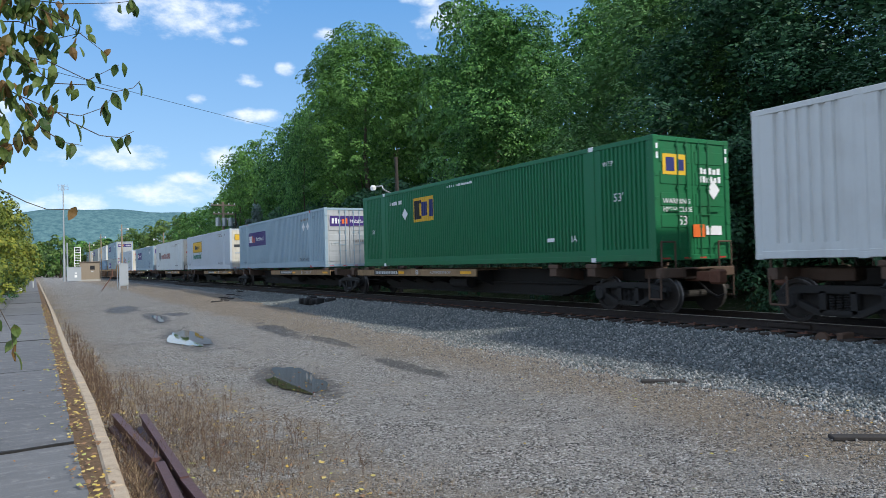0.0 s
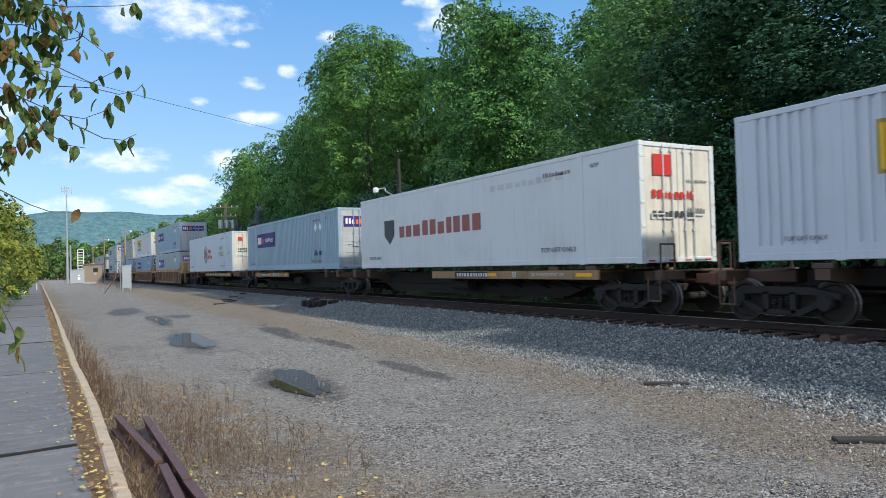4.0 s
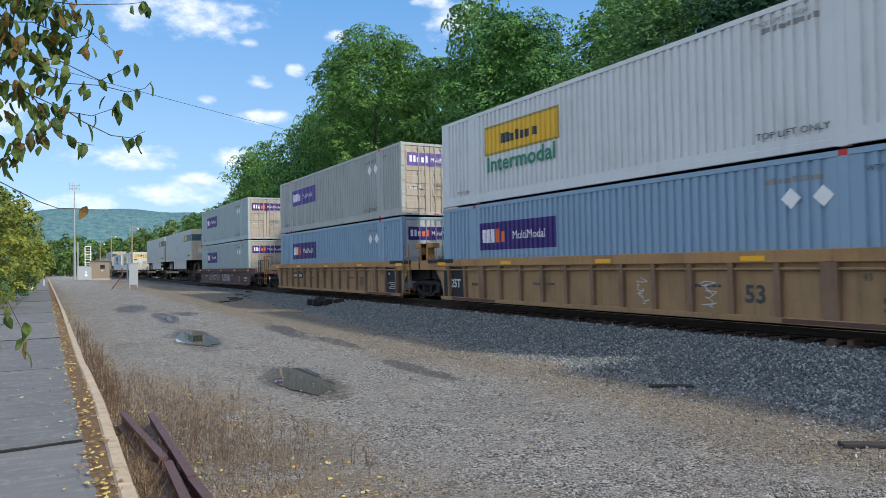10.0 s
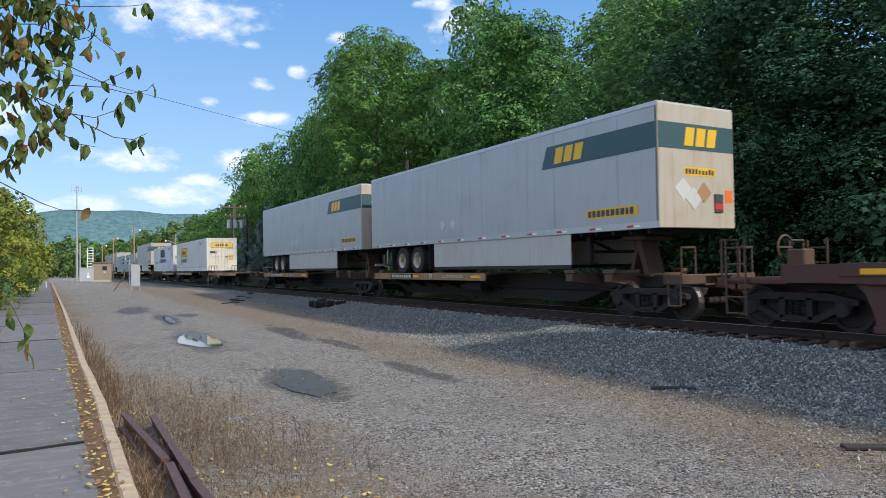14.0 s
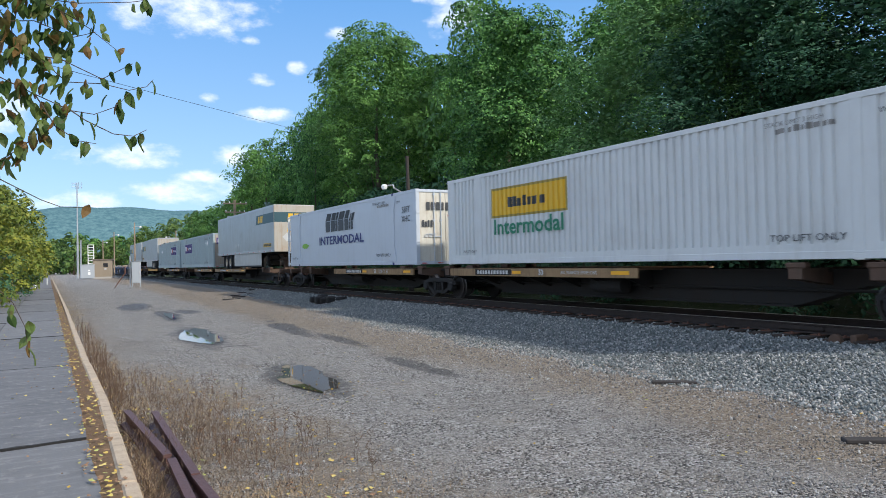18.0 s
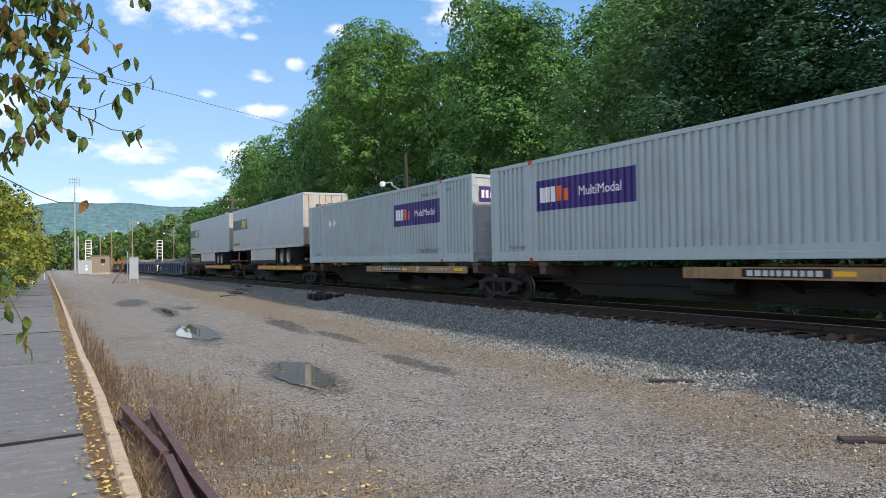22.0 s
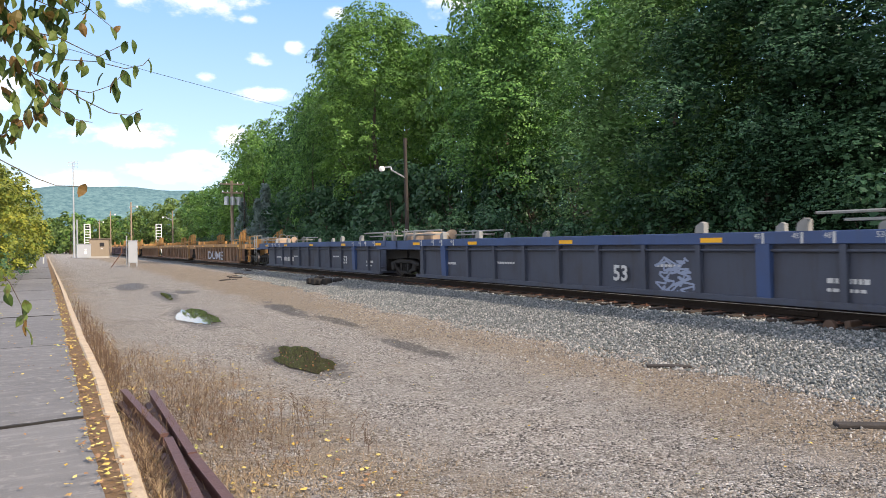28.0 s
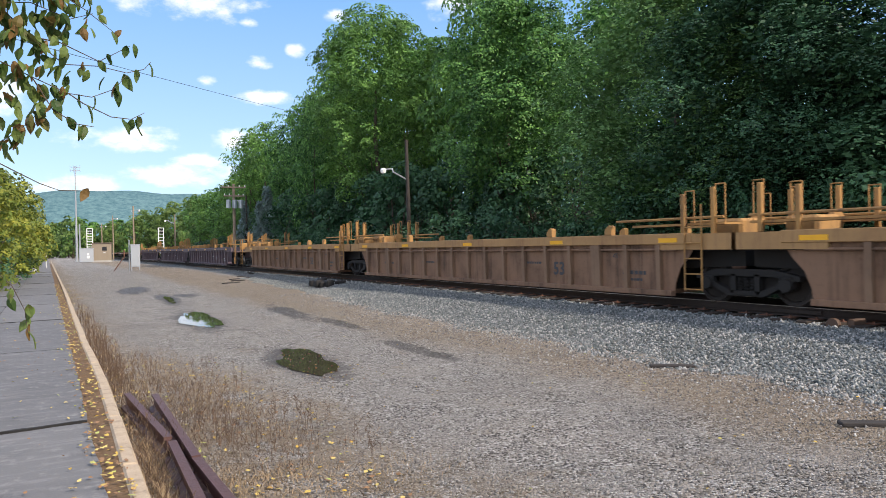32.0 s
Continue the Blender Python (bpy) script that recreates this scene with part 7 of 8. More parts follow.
part("body", Geo().box(-0.95, 0.95, -0.6, 0.6, 0.0, 2.0, 0.03), CAB_GREY, unit)
part("lid", Geo().box(-1.0, 1.0, -0.65, 0.65, 2.0, 2.1, 0.03), CAB_GREY, unit)
part("notice", Geo().box(0.05, 0.4, -0.615, -0.6, 0.55, 0.95).box(0.1, 0.35, -0.615, -0.6, 1.1, 1.3), WHITE, unit)


def signal_ladder(az, dist, z0, z1):
    x, y = at_angle(az, dist)
    t = thing("signal_mast", "white ladder-like railway signal mast", "signal", "signal masts", pose(x, y, 0))
    h = z1 - z0
    for lx in (-0.42, 0.42):
        part("stile", Geo().box(lx - 0.06, lx + 0.06, -0.06, 0.06, -0.1, z1), WHITE, t)
    for k in range(9):
        zz = z0 + h * k / 8
        part("rung", Geo().box(-0.42, 0.42, -0.05, 0.05, zz - 0.05, zz + 0.05), WHITE, t)
    part("hood", Geo().box(-0.1, 0.5, 0.1, 0.5, z1 - 0.9, z1 - 0.1, 0.1), BLACK, t)
    return t


signal_ladder(2.75, 128, 2.0, 5.45)
signal_ladder(7.6, 128, 1.2, 5.45)
x, y = at_angle(1.9, 128)
mast = thing("radio_mast", "slender galvanised radio mast with a small antenna", "mast", m=pose(x, y, 0))
part("pole", Geo().tube((0, 0, -0.1), (0, 0, 6.0), 0.2, 0.16, 10).tube((0, 0, 6.0), (0, 0, 15.6), 0.13, 0.08, 10), GALV, mast)
ant = Geo()
for k in range(2):
    ant.tube((-0.75, 0, 14.9 + k * 0.5), (0.75, 0, 14.9 + k * 0.5), 0.04)
for lx in (-0.7, -0.25, 0.25, 0.7):
    ant.tube((lx, 0, 14.6), (lx, 0, 15.7), 0.035)
part("antenna", ant, GALV, mast)
part("side_pipe", Geo().tube((0.45, 0, -0.1), (0.45, 0, 6.2), 0.12), GALV, mast)


def lamp_pole(x, y, h, arm, wood, lamp_z, name="street_lamp", lean=0.0, label="wooden pole with a small street lamp on a curved arm"):
    t = thing(name, label, "lamp", "lamp poles", pose(x, y, float(ground_z(x, y))))
    part("pole", Geo().tube((0, 0, -0.1), (-lean * h, 0, h), 0.125, 0.085, 10), wood, t)
    pts = [(-lean * lamp_z, 0, lamp_z - 0.45), (-0.5 + arm * 0.3, 0.1, lamp_z - 0.05), (arm * 0.7, 0.2, lamp_z + 0.12), (arm, 0.3, lamp_z + 0.08)]
    part("arm", Geo().line(pts, 0.04, 6), GALV, t)
    part("lamp_head", Geo().lathe([(0.0, 0.12), (0.11, 0.1), (0.16, 0.0), (0.13, -0.14), (0.0, -0.2)], (arm - 0.12, 0.3, lamp_z + 0.04), "z", 12), WHITE, t)
    return t


lamp_pole(16.6, 32.75, 7.4, -1.2, POLE_DARK, 5.75, lean=0.014)
for az, d, h, lz in ((5.7, 105, 7.8, 7.2), (4.3, 150, 8.6, 8.0), (3.55, 165, 7.6, 7.0)):
    x, y = at_angle(az, d)
    lamp_pole(x, y, h, 0.9, POLE_WOOD, lz)
x, y = at_angle(8.6, 120)
lamp_pole(x, y, 7.5, -1.3, POLE_WOOD, 6.4)
x, y = at_angle(13.9, 82)
lamp_pole(x, y, 7.3, -1.2, POLE_DARK, 6.6)


def utility_pole(x, y, h, boxes, label="wooden utility pole with crossarms and grey transformers"):
    t = thing("utility_pole", label, "pole", "utility poles", pose(x, y, float(ground_z(x, y))))
    part("pole", Geo().tube((0, 0, -0.1), (0, 0, h), 0.19, 0.13, 12), POLE_WOOD, t)
    for zz, w in ((h - 0.35, 1.25), (h - 1.25, 1.05)):
        arm = part("crossarm", Geo().box(-w, w, -0.2, -0.1, zz - 0.07, zz + 0.07, 0.01), POLE_WOOD, t)
        for lx in (-w * 0.9, -w * 0.45, w * 0.45, w * 0.9):
            part("insulator", Geo().lathe([(0.0, 0.16), (0.05, 0.14), (0.06, 0.0)], (lx, -0.15, zz + 0.07), "z", 8), WHITE, arm)
    if boxes:
        for lx in (-0.62, 0.0, 0.62):
            part("transformer", Geo().lathe([(0.0, 0.45), (0.24, 0.42), (0.26, -0.42), (0.0, -0.45)], (lx, -0.4, h - 2.1), "z", 14), GALV, t)
    return t


utility_pole(17.0, 73.8, 8.6, True)
for az, d, h in ((11.0, 165, 8.6), (10.0, 185, 8.4)):
    x, y = at_angle(az, d)
    utility_pole(x, y, h, False, "distant wooden utility pole with a crossarm")
cable = thing("overhead_cable", "thin dark cable slung across the sky", "cable")
p0, p1 = Vector((0.47, 30.0, 9.34)), Vector((16.6, 49.3, 11.29))
p0 = p0 + (p0 - p1) * 0.7
pts = []
for i in range(41):
    f = i / 40
    p = p0.lerp(p1, f)
    p.z -= 4 * 0.12 * f * (1 - f)
    pts.append(tuple(p))
strand = Geo()
for p in pts:
    strand.v += [(p[0] + 0.013 * math.cos(a), p[1], p[2] + 0.013 * math.sin(a)) for a in (0.5, 2.6, 4.7)]
for i in range(len(pts) - 1):
    strand.f += [(3 * i + j, 3 * i + (j + 1) % 3, 3 * i + 3 + (j + 1) % 3, 3 * i + 3 + j) for j in range(3)]
part("strand", strand, GREY_MARK, cable)
for az, d in ((-1.15, 82),):
    x, y = at_angle(az, d)
    bin_ = thing("litter_bin", "yellow litter bin by the walk", "bin", m=pose(x, y, 0.0))
    part("body", Geo().lathe([(0.0, 0.0), (0.3, 0.0), (0.34, 0.95), (0.0, 1.0)], (0, 0, 0), "z", 14), YELLOW, bin_)
x, y = at_angle(-0.05, 84)
post = thing("marker_post", "white marker post at the end of the walk", "post", m=pose(x, y, 0))
part("post", Geo().box(-0.06, 0.06, -0.06, 0.06, -0.1, 1.7, 0.01), PALE_MARK, post)
x, y = at_angle(-0.75, 70)
post = thing("marker_post", "dark marker post with a white foot by the walk", "post", m=pose(x, y, 0))
part("post", Geo().box(-0.1, 0.1, -0.1, 0.1, 0.25, 1.3, 0.01), BLACK, post)
part("foot", Geo().box(-0.1, 0.1, -0.1, 0.1, -0.1, 0.25, 0.01), WHITE, post)

# stub rails in the weeds
RUSTY_RAIL = plain("old_rail", (0.12, 0.062, 0.055), 0.55, 0.3, 0.4, 12, 0.5)
for k, (ax, ay, bx, by) in enumerate(((0.81, 9.25, 0.935, 6.85), (0.955, 6.75, 0.87, 4.4), (1.09, 9.0, 1.05, 6.1), (1.05, 6.1, 1.085, 4.3))):
    st = thing("old_rail", "short rusty length of old rail lying in the weeds", "rail", "old rails in the weeds")
    d = Vector((bx - ax, by - ay, 0))
    ang = math.degrees(math.atan2(-d.x, d.y))
    st.matrix_basis = pose(ax, ay, -0.295 - 0.012 * (k % 2), 0, 0, ang)
    part("rail", Geo().prism([(a * 1.0, b) for a, b in RAIL_PROFILE][::-1], 0, d.length, "y"), RUSTY_RAIL, st)
TIE_OLD = plain("old_timber", (0.042, 0.037, 0.034), 0.95, 0, 0.4, 8, 0.6)
for x, y, l, ang in ((8.1, 7.4, 0.64, 49.5), (7.2, 3.95, 0.7, 53.4)):
    pl = thing("timber_offcut", "grey weathered timber offcut on the gravel", "timber", "timber offcuts", pose(x, y, float(ground_z(x, y)) - 0.005, 0, 0, ang - 90))
    part("board", Geo().box(-l / 2, l / 2, -0.07, 0.07, 0.0, 0.045, 0.01), TIE_OLD, pl)

# ---- plants and litter on the ground ----
DRY_STEM = plain("dry_stems", (0.12, 0.078, 0.052), 0.9, 0, 0.4, 3, 0.0)
STRAW = plain("straw", (0.40, 0.295, 0.18), 0.9, 0, 0.4, 3, 0.0)


def stems(name, spots, mat, label, seed, lean=0.1):
    """spots: x, y, spread x, spread y, count, height, radius."""
    rnd = random.Random(seed)
    v, f = [], []
    for sx, sy, dx, dy, n, h, r in spots:
        for _ in range(n):
            x, y = rnd.gauss(sx, dx), rnd.gauss(sy, dy)
            if x < 0.6:
                continue
            z = float(ground_z(x, y)) - 0.01
            hh = h * rnd.uniform(0.45, 1.2)
            lx, ly = rnd.gauss(0, lean) * hh, rnd.gauss(0, lean) * hh
            a = rnd.uniform(0, 3.14)
            c, s = math.cos(a) * r, math.sin(a) * r
            k = len(v)
            mx_, my_ = x + lx * 0.35, y + ly * 0.35
            v += [(x - c, y - s, z), (x + c, y + s, z), (mx_ - c * 0.8, my_ - s * 0.8, z + hh * 0.55), (mx_ + c * 0.8, my_ + s * 0.8, z + hh * 0.55), (x + lx, y + ly, z + hh)]
            f += [(k, k + 1, k + 3, k + 2), (k + 2, k + 3, k + 4, k + 4)]
            for b in range(3 if h > 0.25 else 0):
                t = rnd.uniform(0.45, 1.0)
                px_, py_, pz_ = x + lx * t, y + ly * t, z + hh * t
                ex, ey, ez = px_ + rnd.uniform(-0.03, 0.03), py_ + rnd.uniform(-0.03, 0.03), pz_ + rnd.uniform(0.02, 0.06)
                k = len(v)
                v += [(px_, py_, pz_ - 0.004), (px_, py_, pz_ + 0.004), (ex, ey, ez + 0.005), (ex, ey, ez - 0.005)]
                f += [(k, k + 1, k + 2, k + 3)]
    f = [q[:3] if len(q) == 4 and q[2] == q[3] else q for q in f]
    me = bpy.data.meshes.new(name)
    me.from_pydata(v, [], f)
    me.materials.append(mat)
    return tagged(new(name, me), label, "weeds", kind="stuff")


stems("dry_weeds", [(0.82, 13.6, 0.09, 2.3, 230, 0.42, 0.0024), (0.86, 11.0, 0.06, 0.6, 60, 0.4, 0.0022), (1.5, 7.7, 0.2, 0.5, 60, 0.36, 0.002), (1.9, 6.9, 0.22, 0.35, 44, 0.34, 0.002), (2.3, 7.0, 0.12, 0.25, 30, 0.36, 0.002), (1.7, 8.6, 0.35, 0.6, 50, 0.32, 0.002), (2.55, 6.05, 0.06, 0.12, 16, 0.26, 0.002), (1.2, 11.5, 0.2, 1.0, 80, 0.32, 0.0022),
                    (1.3, 9.4, 0.28, 0.9, 70, 0.3, 0.002), (0.74, 6.4, 0.05, 0.9, 60, 0.28, 0.002), (0.96, 7.6, 0.05, 0.8, 40, 0.26, 0.002), (0.85, 20, 0.12, 4, 150, 0.36, 0.004), (2.1, 10.6, 0.35, 0.9, 36, 0.28, 0.0025)],
      DRY_STEM, "brown dead weed stems along the kerb", 31)
stems("dry_grass", [(1.5, 12.3, 0.35, 1.5, 500, 0.07, 0.0035), (2.2, 7.6, 0.5, 1.2, 350, 0.05, 0.003), (1.9, 9.8, 0.4, 1.0, 350, 0.06, 0.003), (0.85, 14, 0.14, 4, 500, 0.12, 0.004), (1.6, 5.6, 0.3, 0.3, 600, 0.06, 0.003), (2.25, 5.4, 0.35, 0.25, 480, 0.05, 0.003), (0.74, 6.4, 0.06, 0.9, 420, 0.15, 0.003),
                    (0.97, 7.4, 0.05, 1.0, 200, 0.13, 0.003), (1.5, 8.6, 0.3, 0.8, 420, 0.07, 0.003), (1.25, 5.2, 0.1, 0.6, 200, 0.1, 0.003), (2.6, 8.6, 0.7, 1.6, 200, 0.05, 0.003)],
      STRAW, "pale dry grass and straw by the kerb", 32, 0.9)
stems("dead_grass", [(1.4, 10.0, 0.35, 1.2, 900, 0.09, 0.003), (0.8, 12, 0.1, 4, 900, 0.15, 0.004), (1.7, 6.4, 0.35, 0.5, 600, 0.08, 0.003), (0.74, 6.4, 0.06, 0.9, 400, 0.17, 0.003), (1.5, 7.8, 0.3, 0.7, 900, 0.09, 0.003)],
      DRY_STEM, "brown dead grass by the kerb", 33, 0.8)
mf = Nodes("fallen_leaves", 0.7)
kk = mf.island()
fc = mf.mix(kk, (0.52, 0.33, 0.05), (0.60, 0.48, 0.17))
fc = mf.mix(mf.step(mf.math("FRACT", mf.math("MULTIPLY", kk, 5.7)), 0.42, 0.55), fc, (0.27, 0.15, 0.075))
fc = mf.mix(mf.step(mf.math("FRACT", mf.math("MULTIPLY", kk, 13.3)), 0.8, 0.9), fc, (0.42, 0.44, 0.12))
mf.colour(fc)


def fallen(name, spots, seed, label, on=None):
    rnd = random.Random(seed)
    v, f = [], []
    for x0, x1, y0, y1, n, lo, hi in spots:
        for _ in range(n):
            x, y = rnd.uniform(x0, x1), y0 + (y1 - y0) * rnd.random() ** 1.4
            z = (on if on is not None else float(ground_z(x, y))) + 0.012
            l, w = rnd.uniform(lo, hi), 0
            w = l * rnd.uniform(0.5, 0.7)
            a = rnd.uniform(0, 6.28)
            c, s = math.cos(a), math.sin(a)
            k = len(v)
            for px_, py_, pz_ in ((-l, 0, 0.004), (-0.2 * l, w, 0.012), (0.5 * l, 0.8 * w, 0.01), (l * 1.1, 0, rnd.uniform(0, 0.02)), (0.5 * l, -0.8 * w, 0.0), (-0.2 * l, -w, 0.006)):
                v.append((x + c * px_ - s * py_, y + s * px_ + c * py_, z + pz_))
            f.append(tuple(range(k, k + 6)))
    me = bpy.data.meshes.new(name)
    me.from_pydata(v, [], f)
    me.materials.append(mf.mat)
    return tagged(new(name, me), label, "leaves", kind="stuff")


fallen("fallen_leaves", [(0.6, 2.6, 4.4, 13, 420, 0.014, 0.034), (0.6, 1.2, 8, 40, 340, 0.018, 0.035), (2.2, 8.5, 3.5, 18, 170, 0.01, 0.024), (3.0, 4.3, 9.2, 13.2, 90, 0.01, 0.02)], 41, "yellow and brown fallen leaves on the yard")
fallen("walk_leaves", [(0.26, 0.5, 4, 40, 800, 0.012, 0.03), (0.1, 0.4, 4, 30, 160, 0.012, 0.026), (-1.2, 0.3, 4.5, 22, 110, 0.012, 0.026)], 42, "yellow and brown fallen leaves on the walk", 0.0)
rt = random.Random(17)
for i in range(9):
    f = i / 8
    x, y = 8.3 + 4.0 * f + rt.uniform(-0.3, 0.3), 37.5 + 10.0 * f + rt.uniform(-0.6, 0.6)
    l = rt.uniform(0.3, 0.8)
    bt = thing("broken_tie", "dark broken piece of old tie on the ground", "timber", "broken ties by the track", pose(x, y, float(ground_z(x, y)) - 0.03, rt.uniform(-3, 3), 0, rt.uniform(-40, 60)))
    part("timber", Geo().box(-l / 2, l / 2, -0.08, 0.08, 0.0, rt.uniform(0.06, 0.1), 0.02), TIE_OLD, bt)
lump = thing("ballast_pile", "small dark heap of rubble beside the track", "rubble", m=pose(11.0, 30.5, float(ground_z(11.0, 30.5))))
rb = random.Random(3)
for _ in range(26):
    px_, py_, s_ = rb.gauss(0, 0.25), rb.gauss(0, 0.5), rb.uniform(0.08, 0.22)
    part("rubble", Geo().box(px_ - s_, px_ + s_, py_ - s_, py_ + s_, -0.05, s_ * rb.uniform(0.6, 1.6), s_ * 0.3), STEEL_DARK, lump)

# ---- the train, from its head to its tail ----
SPINE_Z = 1.205
LOW_Z, HIGH_Z = 0.325, 3.27
SPINE_LABEL = "dark steel spine car with rusty yellow side sills"
spine_car(SPINE_LABEL, [-28.6, -10.6, 7.2], [(-9.0, -0.5)])
spine_car(SPINE_LABEL, [12.3, 29.6, 48.2, 66.3], [(18.6, 28.0), (31.3, 40.8), (50.3, 59.8)])
spine_car(SPINE_LABEL, [70.3, 87.6, 106.0, 124.1], [(71.0, 79.5), (95.9, 102.7), (109.4, 118.1)])
well_car("rusty yellow three-unit well car loaded with stacked containers", [128.2, 148.1, 167.7, 187.4], YELLOW_TOP, GRIMY_SIDE, YELLOW_CAR, posts=False, seed=3, rib_mat=RUSTY_RIB, mark=GREY_MARK)
FEC_BROWN = paint((0.085, 0.035, 0.03), 0.4, (0.05, 0.035, 0.03), 0.6)
GRAF_DIM = paint((0.24, 0.22, 0.22), 0.8, (0.09, 0.045, 0.04), 0.6)
GRAF = paint((0.38, 0.39, 0.40), 0.7, (0.2, 0.15, 0.13), 0.6)
maroon_car = well_car("dark maroon well car with pale spray-painted letters", [191.0, 211.2], FEC_BROWN, FEC_BROWN, STEEL_BROWN, posts=False, seed=9,
                      words=((195.3, 0.5, 0.34, "53", GRAF_DIM, 1.0), (193.8, 0.9, 0.1, "40", GRAF_DIM, 1.0)), low=True)
side_text("SUAFRAID", -1.312, 204.15 - 191.0, 0.62, 0.56, GRAF, maroon_car, "painted_letters", 1.15, 0.03)
side_text("SUAFRAID", -1.316, 204.15 - 191.0, 0.62, 0.56, FEC_BROWN, maroon_car, "painted_letters", 1.15, -0.004)
side_text("UENR", -1.32, 199.8 - 191.0, 0.55, 0.46, GRAF, maroon_car, "painted_letters", 1.6, 0.03)
side_text("UENR", -1.323, 199.8 - 191.0, 0.55, 0.46, GRAF_DIM, maroon_car, "painted_letters", 1.6, -0.01)
spine_car(SPINE_LABEL, [215.0, 232.1, 248.6, 263.4], [(221.6, 230.2), (239.0, 247.6), (255.5, 262.9)], (216.0, 233.4))
spine_car(SPINE_LABEL, [266.9, 283.5, 299.6], [(273.4, 282.2), (285.0, 293.5)])
spine_car(SPINE_LABEL, [304.0, 322.1, 338.1, 356.1, 373.0, 390.4], [(311.1, 321.2), (322.6, 330.6), (339.6, 347.9), (356.7, 365.7, True), (373.6, 383.0, True)], (305.3, 371.2, 388.2))
GREY_GEAR = paint((0.26, 0.27, 0.26), 0.6, (0.12, 0.10, 0.085), 0.6)
BLUE_TOP = paint((0.04, 0.08, 0.19), 0.4, (0.06, 0.055, 0.05), 0.5)
BLUE_SIDE = paint((0.058, 0.07, 0.098), 0.6, (0.055, 0.045, 0.038), 0.6)
TAG = paint((0.27, 0.33, 0.45), 0.2, (0.15, 0.15, 0.17), 0.6)
blue_car = well_car("empty dark blue three-unit well car, grimy sides", [393.4, 412.7, 433.2, 453.3], BLUE_TOP, BLUE_SIDE, GREY_GEAR, post_h=0.36, seed=21, words=((420.95, 0.56, 0.36, "53", PALE_MARK, 1.0), (409.6, 0.6, 0.42, "125T", PALE_MARK, 1.1)), ticks=True)
for k in range(4):
    scrawl(-1.31, 419.75 - 0.24 * k - 393.4, 0.6, 0.75, 60 + k, blue_car, TAG, 0.022)
DUME_SHADE = paint((0.03, 0.03, 0.035), 0.3, (0.1, 0.08, 0.06), 0.6)
DUME_PAINT = paint((0.46, 0.50, 0.57), 0.3, (0.2, 0.16, 0.13), 0.6)
well_car("empty rusty yellow three-unit well car with pale painted letters", [457.2, 477.3, 497.7, 517.2], YELLOW_TOP, RUSTY_SIDE, YELLOW_CAR, seed=33, rib_mat=RUSTY_RIB, mark=GREY_MARK, words=((466.86, 0.54, 0.66, "DUME", DUME_SHADE, 2.35), (466.7, 0.56, 0.62, "DUME", DUME_PAINT, 2.35)))
MAROON = paint((0.13, 0.09, 0.10), 0.5, (0.07, 0.05, 0.05), 0.6)
well_car("empty dull maroon-grey well car, far along the train", [521.4, 541.0, 560.6, 580.0], MAROON, MAROON, YELLOW_CAR, seed=44)
spine_car("low rusty red flat car, far along the train", [584.0, 602.0, 620.0, 638.0], [(585, 600), (603, 618), (621, 636)], (), RUST)

container("off-white ribbed steel container", "ribbed", WHITE_PALE, ROOF, WHITE_PALE, DOOR_WHITE, dict(paint=plain_logo), -7.5, SPINE_Z, 1)
container("deep green ribbed steel container with a yellow square sign", "fine", GREEN_WALL, GREEN_WALL, GREEN_DOOR, GREEN_DOOR, dict(paint=square_logo, casting=LOGO_WHITE), 11.16, SPINE_Z, 2)
parcel_box(31.92, SPINE_Z, 3)
container("white ribbed container with a yellow sign and green word", "ribbed", WHITE_WALL, ROOF, WHITE_WALL, DOOR_WHITE, dict(paint=hauler_logo), 50.83, SPINE_Z, 4)
container("smooth white container with a grey crest and red-brown blocks", "smooth", WHITE_PALE, ROOF, WHITE_PALE, DOOR_WHITE, dict(paint=crest_logo), 69.57, SPINE_Z, 5)
parcel_box(88.38, SPINE_Z, 6, STEEL_BLUE, badge=True)
container("smooth white refrigerated container with a grey hexagon sign", "smooth", WHITE_WALL, ROOF, WHITE_WALL, DOOR_WHITE, dict(paint=hexagon_logo, open_front=True, casting=NAVY), 108.88, SPINE_Z, 7)
parcel_box(130.19, LOW_Z, 8, STEEL_GREY, DOOR_RUSTY, faded=True)
parcel_box(130.19, HIGH_Z, 9, STEEL_BLUE, badge=True)
parcel_box(149.88, LOW_Z, 10, STEEL_BLUE_DEEP)
container("off-white ribbed container with a yellow sign and green word", "ribbed", WHITE_PALE, ROOF, WHITE_PALE, DOOR_WHITE, dict(paint=hauler_logo), 149.88, HIGH_Z, 11)
parcel_box(169.29, LOW_Z, 12, STEEL_BLUE_DEEP)
parcel_box(169.29, HIGH_Z, 13, STEEL_GREY_OLD, DOOR_RUSTY, faded=True)
parcel_box(193.02, LOW_Z, 14, STEEL_GREY, DOOR_RUSTY)
parcel_box(193.02, HIGH_Z, 15, STEEL_GREY, DOOR_RUSTY)
trailer(214.31, False, 16)
trailer(231.6, False, 17)
container("white ribbed container with a yellow sign and green word", "ribbed", WHITE_PALE, ROOF, WHITE_PALE, DOOR_WHITE, dict(paint=hauler_logo), 266.17, SPINE_Z, 18)
container("smooth white container with dark shaded blocks and a navy word", "smooth", WHITE_WALL, ROOF, WHITE_WALL, DOOR_WHITE, dict(paint=freight_logo, open_front=True, casting=NAVY), 284.75, SPINE_Z, 19)
trailer(303.78, False, 20)
parcel_box(322.0, SPINE_Z, 21, STEEL_GREY, DOOR_RUSTY)
parcel_box(339.25, SPINE_Z, 22, STEEL_GREY, near_logo=True)
trailer(356.42, True, 23)
trailer(373.9, True, 24)

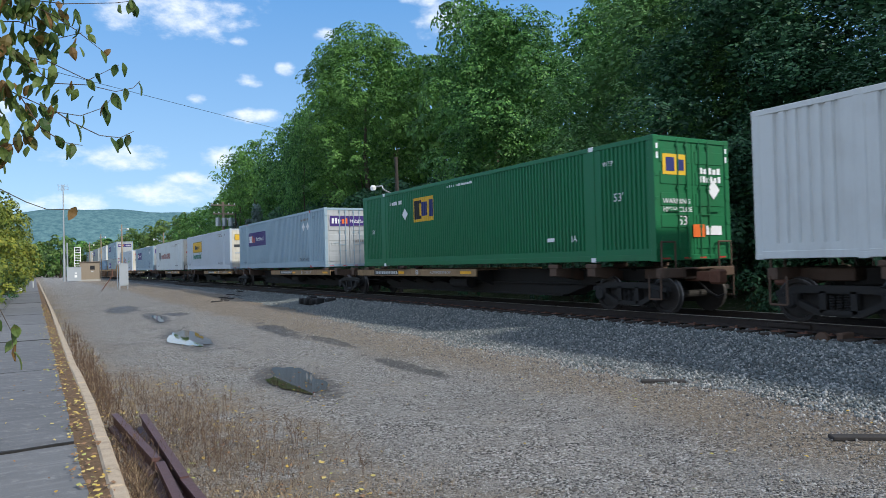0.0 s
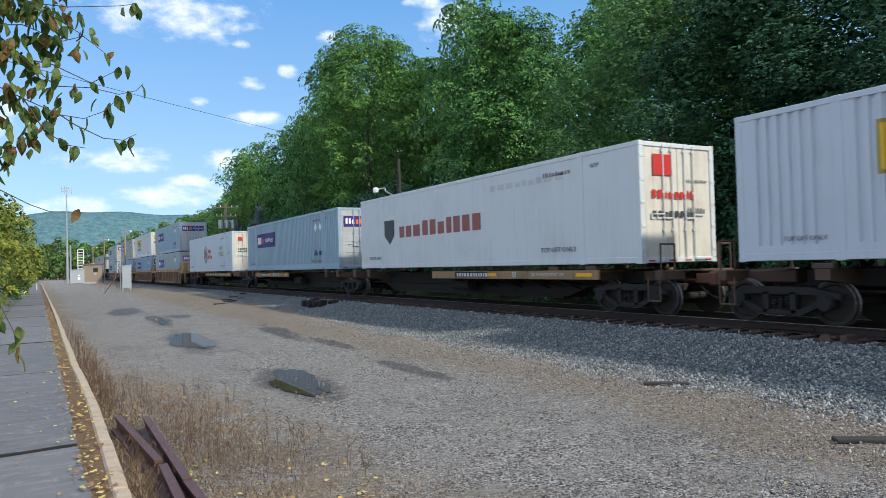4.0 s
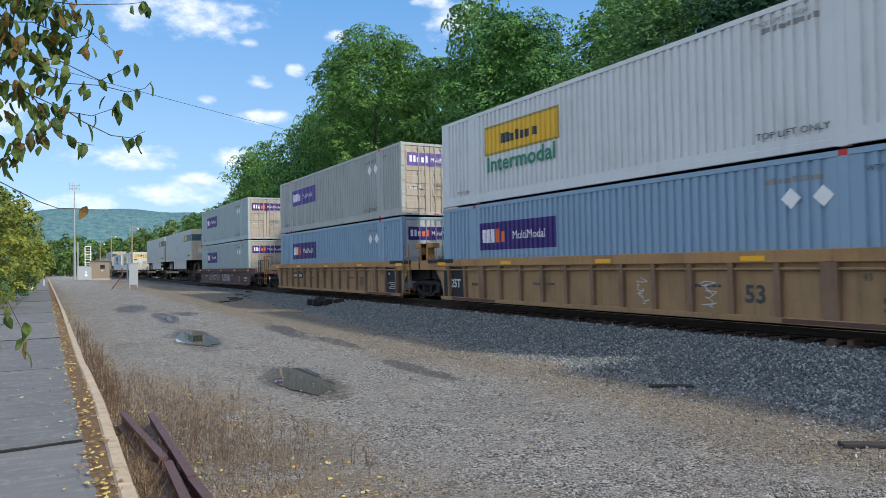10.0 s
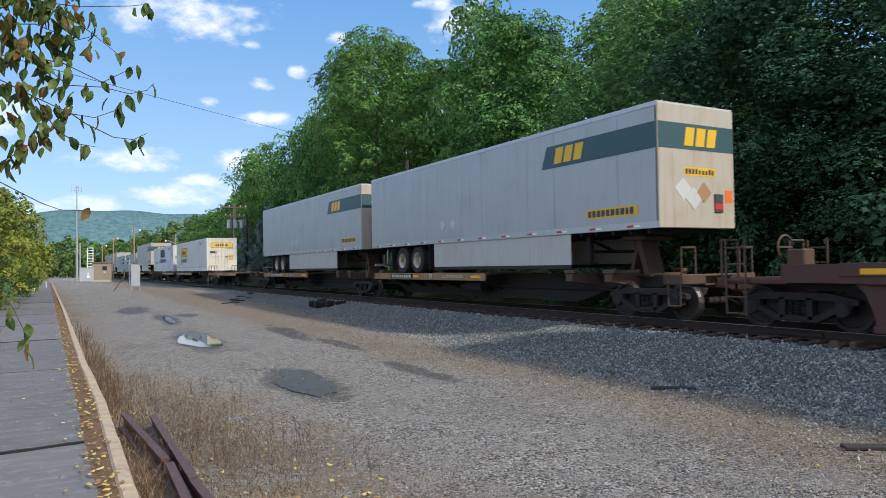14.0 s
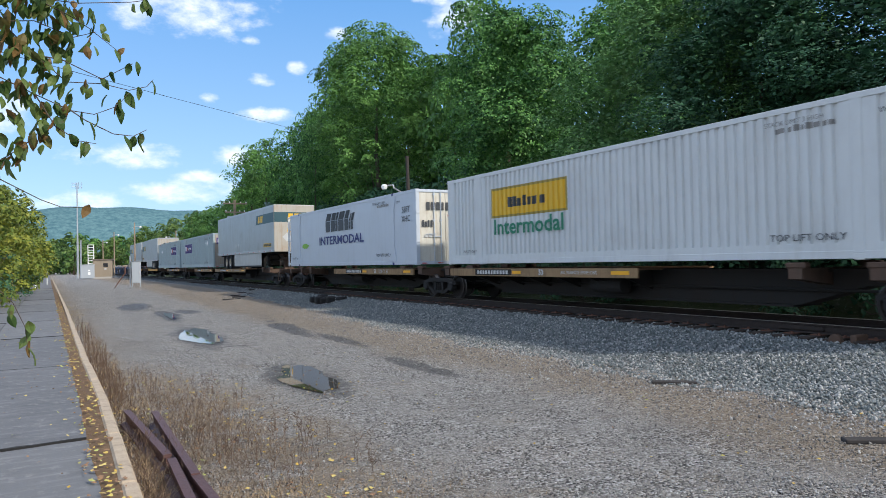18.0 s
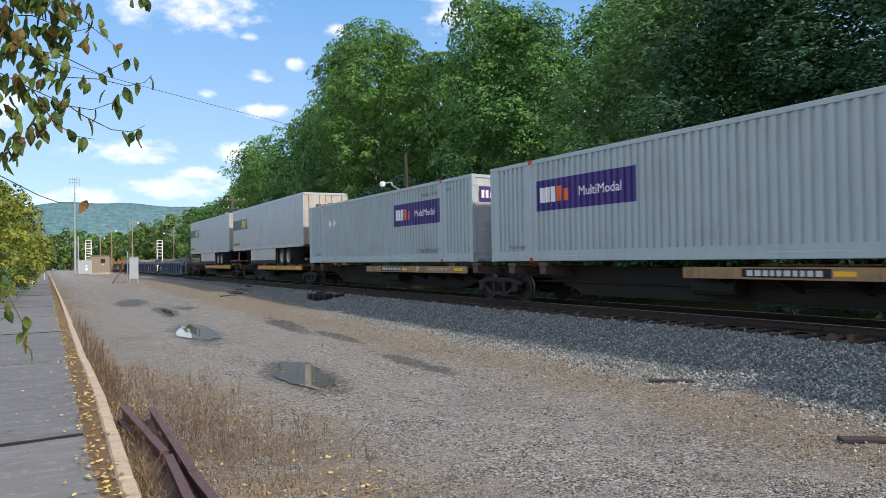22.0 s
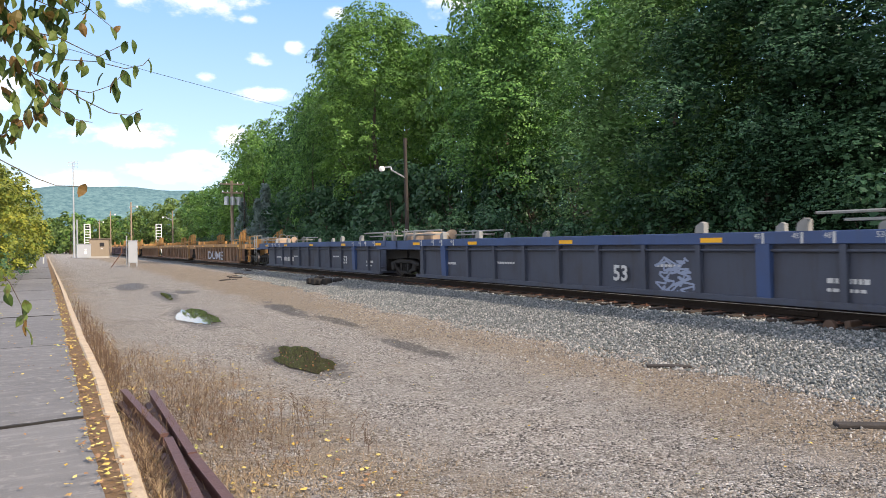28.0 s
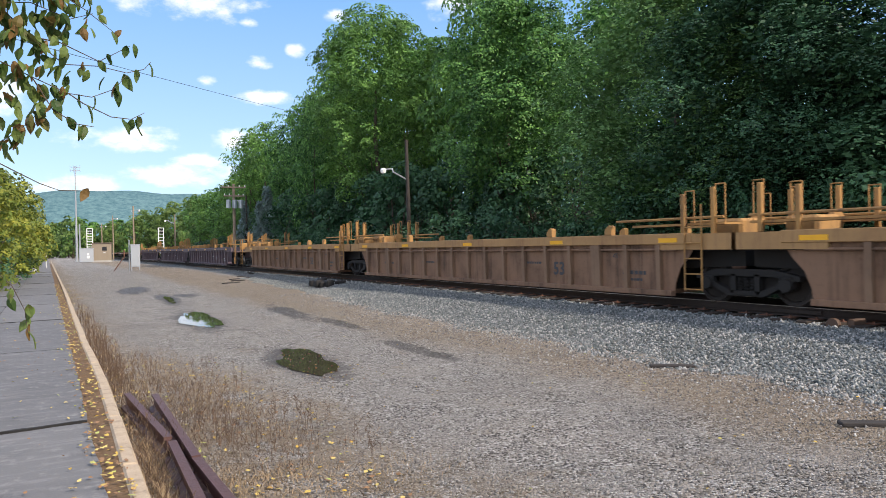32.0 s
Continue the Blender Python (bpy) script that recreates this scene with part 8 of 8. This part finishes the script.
# ---- slabs of the walk and stones of the kerb ----
rk = random.Random(8)


def kerb_x(y):
    """Middle of the kerb, which wanders a little."""
    return float(np.interp(y, (4.0, 9.0, 14.0, 35.0), (0.475, 0.565, 0.55, 0.62)))


def slab_edge(a, b, n):
    """A broken edge from a to b."""
    return [(a[0] + (b[0] - a[0]) * i / n + rk.uniform(-0.012, 0.012), a[1] + (b[1] - a[1]) * i / n + rk.uniform(-0.016, 0.016)) for i in range(n)]


JOINT_TAR = plain("joint_tar", (0.022, 0.021, 0.02), 0.9, 0, 0.4, 20, 0.5)
y, skew = -10.2, 0.0
while y < 60:
    l, skew_next = 5.85 + rk.uniform(-0.04, 0.04), rk.uniform(-0.05, 0.16)
    for x0, x1 in ((-2.5, -1.12), (-1.1, 0.31)):
        gap = rk.uniform(0.03, 0.045)
        c = [(x0, y + skew * (x0 + 1.1) + gap), (x1, y + skew * (x1 + 1.1) + gap), (x1, y + l + skew_next * (x1 + 1.1) - gap), (x0, y + l + skew_next * (x0 + 1.1) - gap)]
        ring = slab_edge(c[0], c[1], 10) + slab_edge(c[1], c[2], 40) + slab_edge(c[2], c[3], 10) + slab_edge(c[3], c[0], 6)
        me = Geo().prism([(px_ - x0, py_ - y) for px_, py_ in ring], -0.08, 0.0, "z").mesh("slab", SLAB)
        ob_of("slab", me, pavement, pose(x0, y, rk.uniform(-0.004, 0.002), rk.uniform(-0.08, 0.08), rk.uniform(-0.1, 0.1), 0))
    if y > -1:
        near = [(x0, y + l + skew_next * (x0 + 1.1) - rk.uniform(0.004, 0.032)) for x0 in [-2.5 + 0.14 * i for i in range(21)]]
        back = [(x0, y + l + skew_next * (x0 + 1.1) + rk.uniform(0.004, 0.032)) for x0 in [-2.5 + 0.14 * i for i in range(21)]]
        part("joint_fill", Geo().prism(near + back[::-1], -0.05, 0.006, "z"), JOINT_TAR, pavement)
    y, skew = y + l, skew_next
part("far_walk", Geo().box(-2.5, 0.30, y + 0.4, 260, -0.08, 0.0, 0.005), SLAB, pavement)
y = -6.0
while y < 62:
    l = rk.uniform(1.7, 2.1)
    me = Geo().box(-0.06, 0.06, 0, l - 0.008, -0.4, 0.0, 0.018).mesh("kerb_stone", KERB)
    ang = math.degrees(math.atan2(kerb_x(y) - kerb_x(y + l), l))
    ob_of("kerb_stone", me, kerb, pose(kerb_x(y) + rk.uniform(-0.006, 0.006), y, 0.008 + rk.uniform(-0.008, 0.004), 0, 0, ang + rk.uniform(-0.2, 0.2)))
    y += l
part("far_kerb", Geo().box(0.56, 0.68, y, 160, -0.4, 0.005), KERB, kerb)


# ---- motion of the train ----
def travelled(t):
    """Metres that the train has gone at t seconds; its pace rises slightly."""
    knots, pace = (0, 10.7, 21.3, 32.0), (14.4659, 14.5049, 14.6776, 14.9109)
    d = 0.0
    for (a, b), (p, q) in zip(zip(knots, knots[1:]), zip(pace, pace[1:])):
        if t <= a:
            break
        e = min(t, b)
        r = p + (q - p) * (e - a) / (b - a)
        d += (p + r) / 2 * (e - a)
    return d


def motions():
    times = [2.0 * i for i in range(17)]
    for ob, s in CARS:
        walk(ob, [(t, pose(TRACK_X, s - travelled(t), RAIL_Z)) for t in times])
    for ob, s, z in BOXES:
        walk(ob, [(t, pose(TRACK_X, s - travelled(t), RAIL_Z + z)) for t in times])


motions()
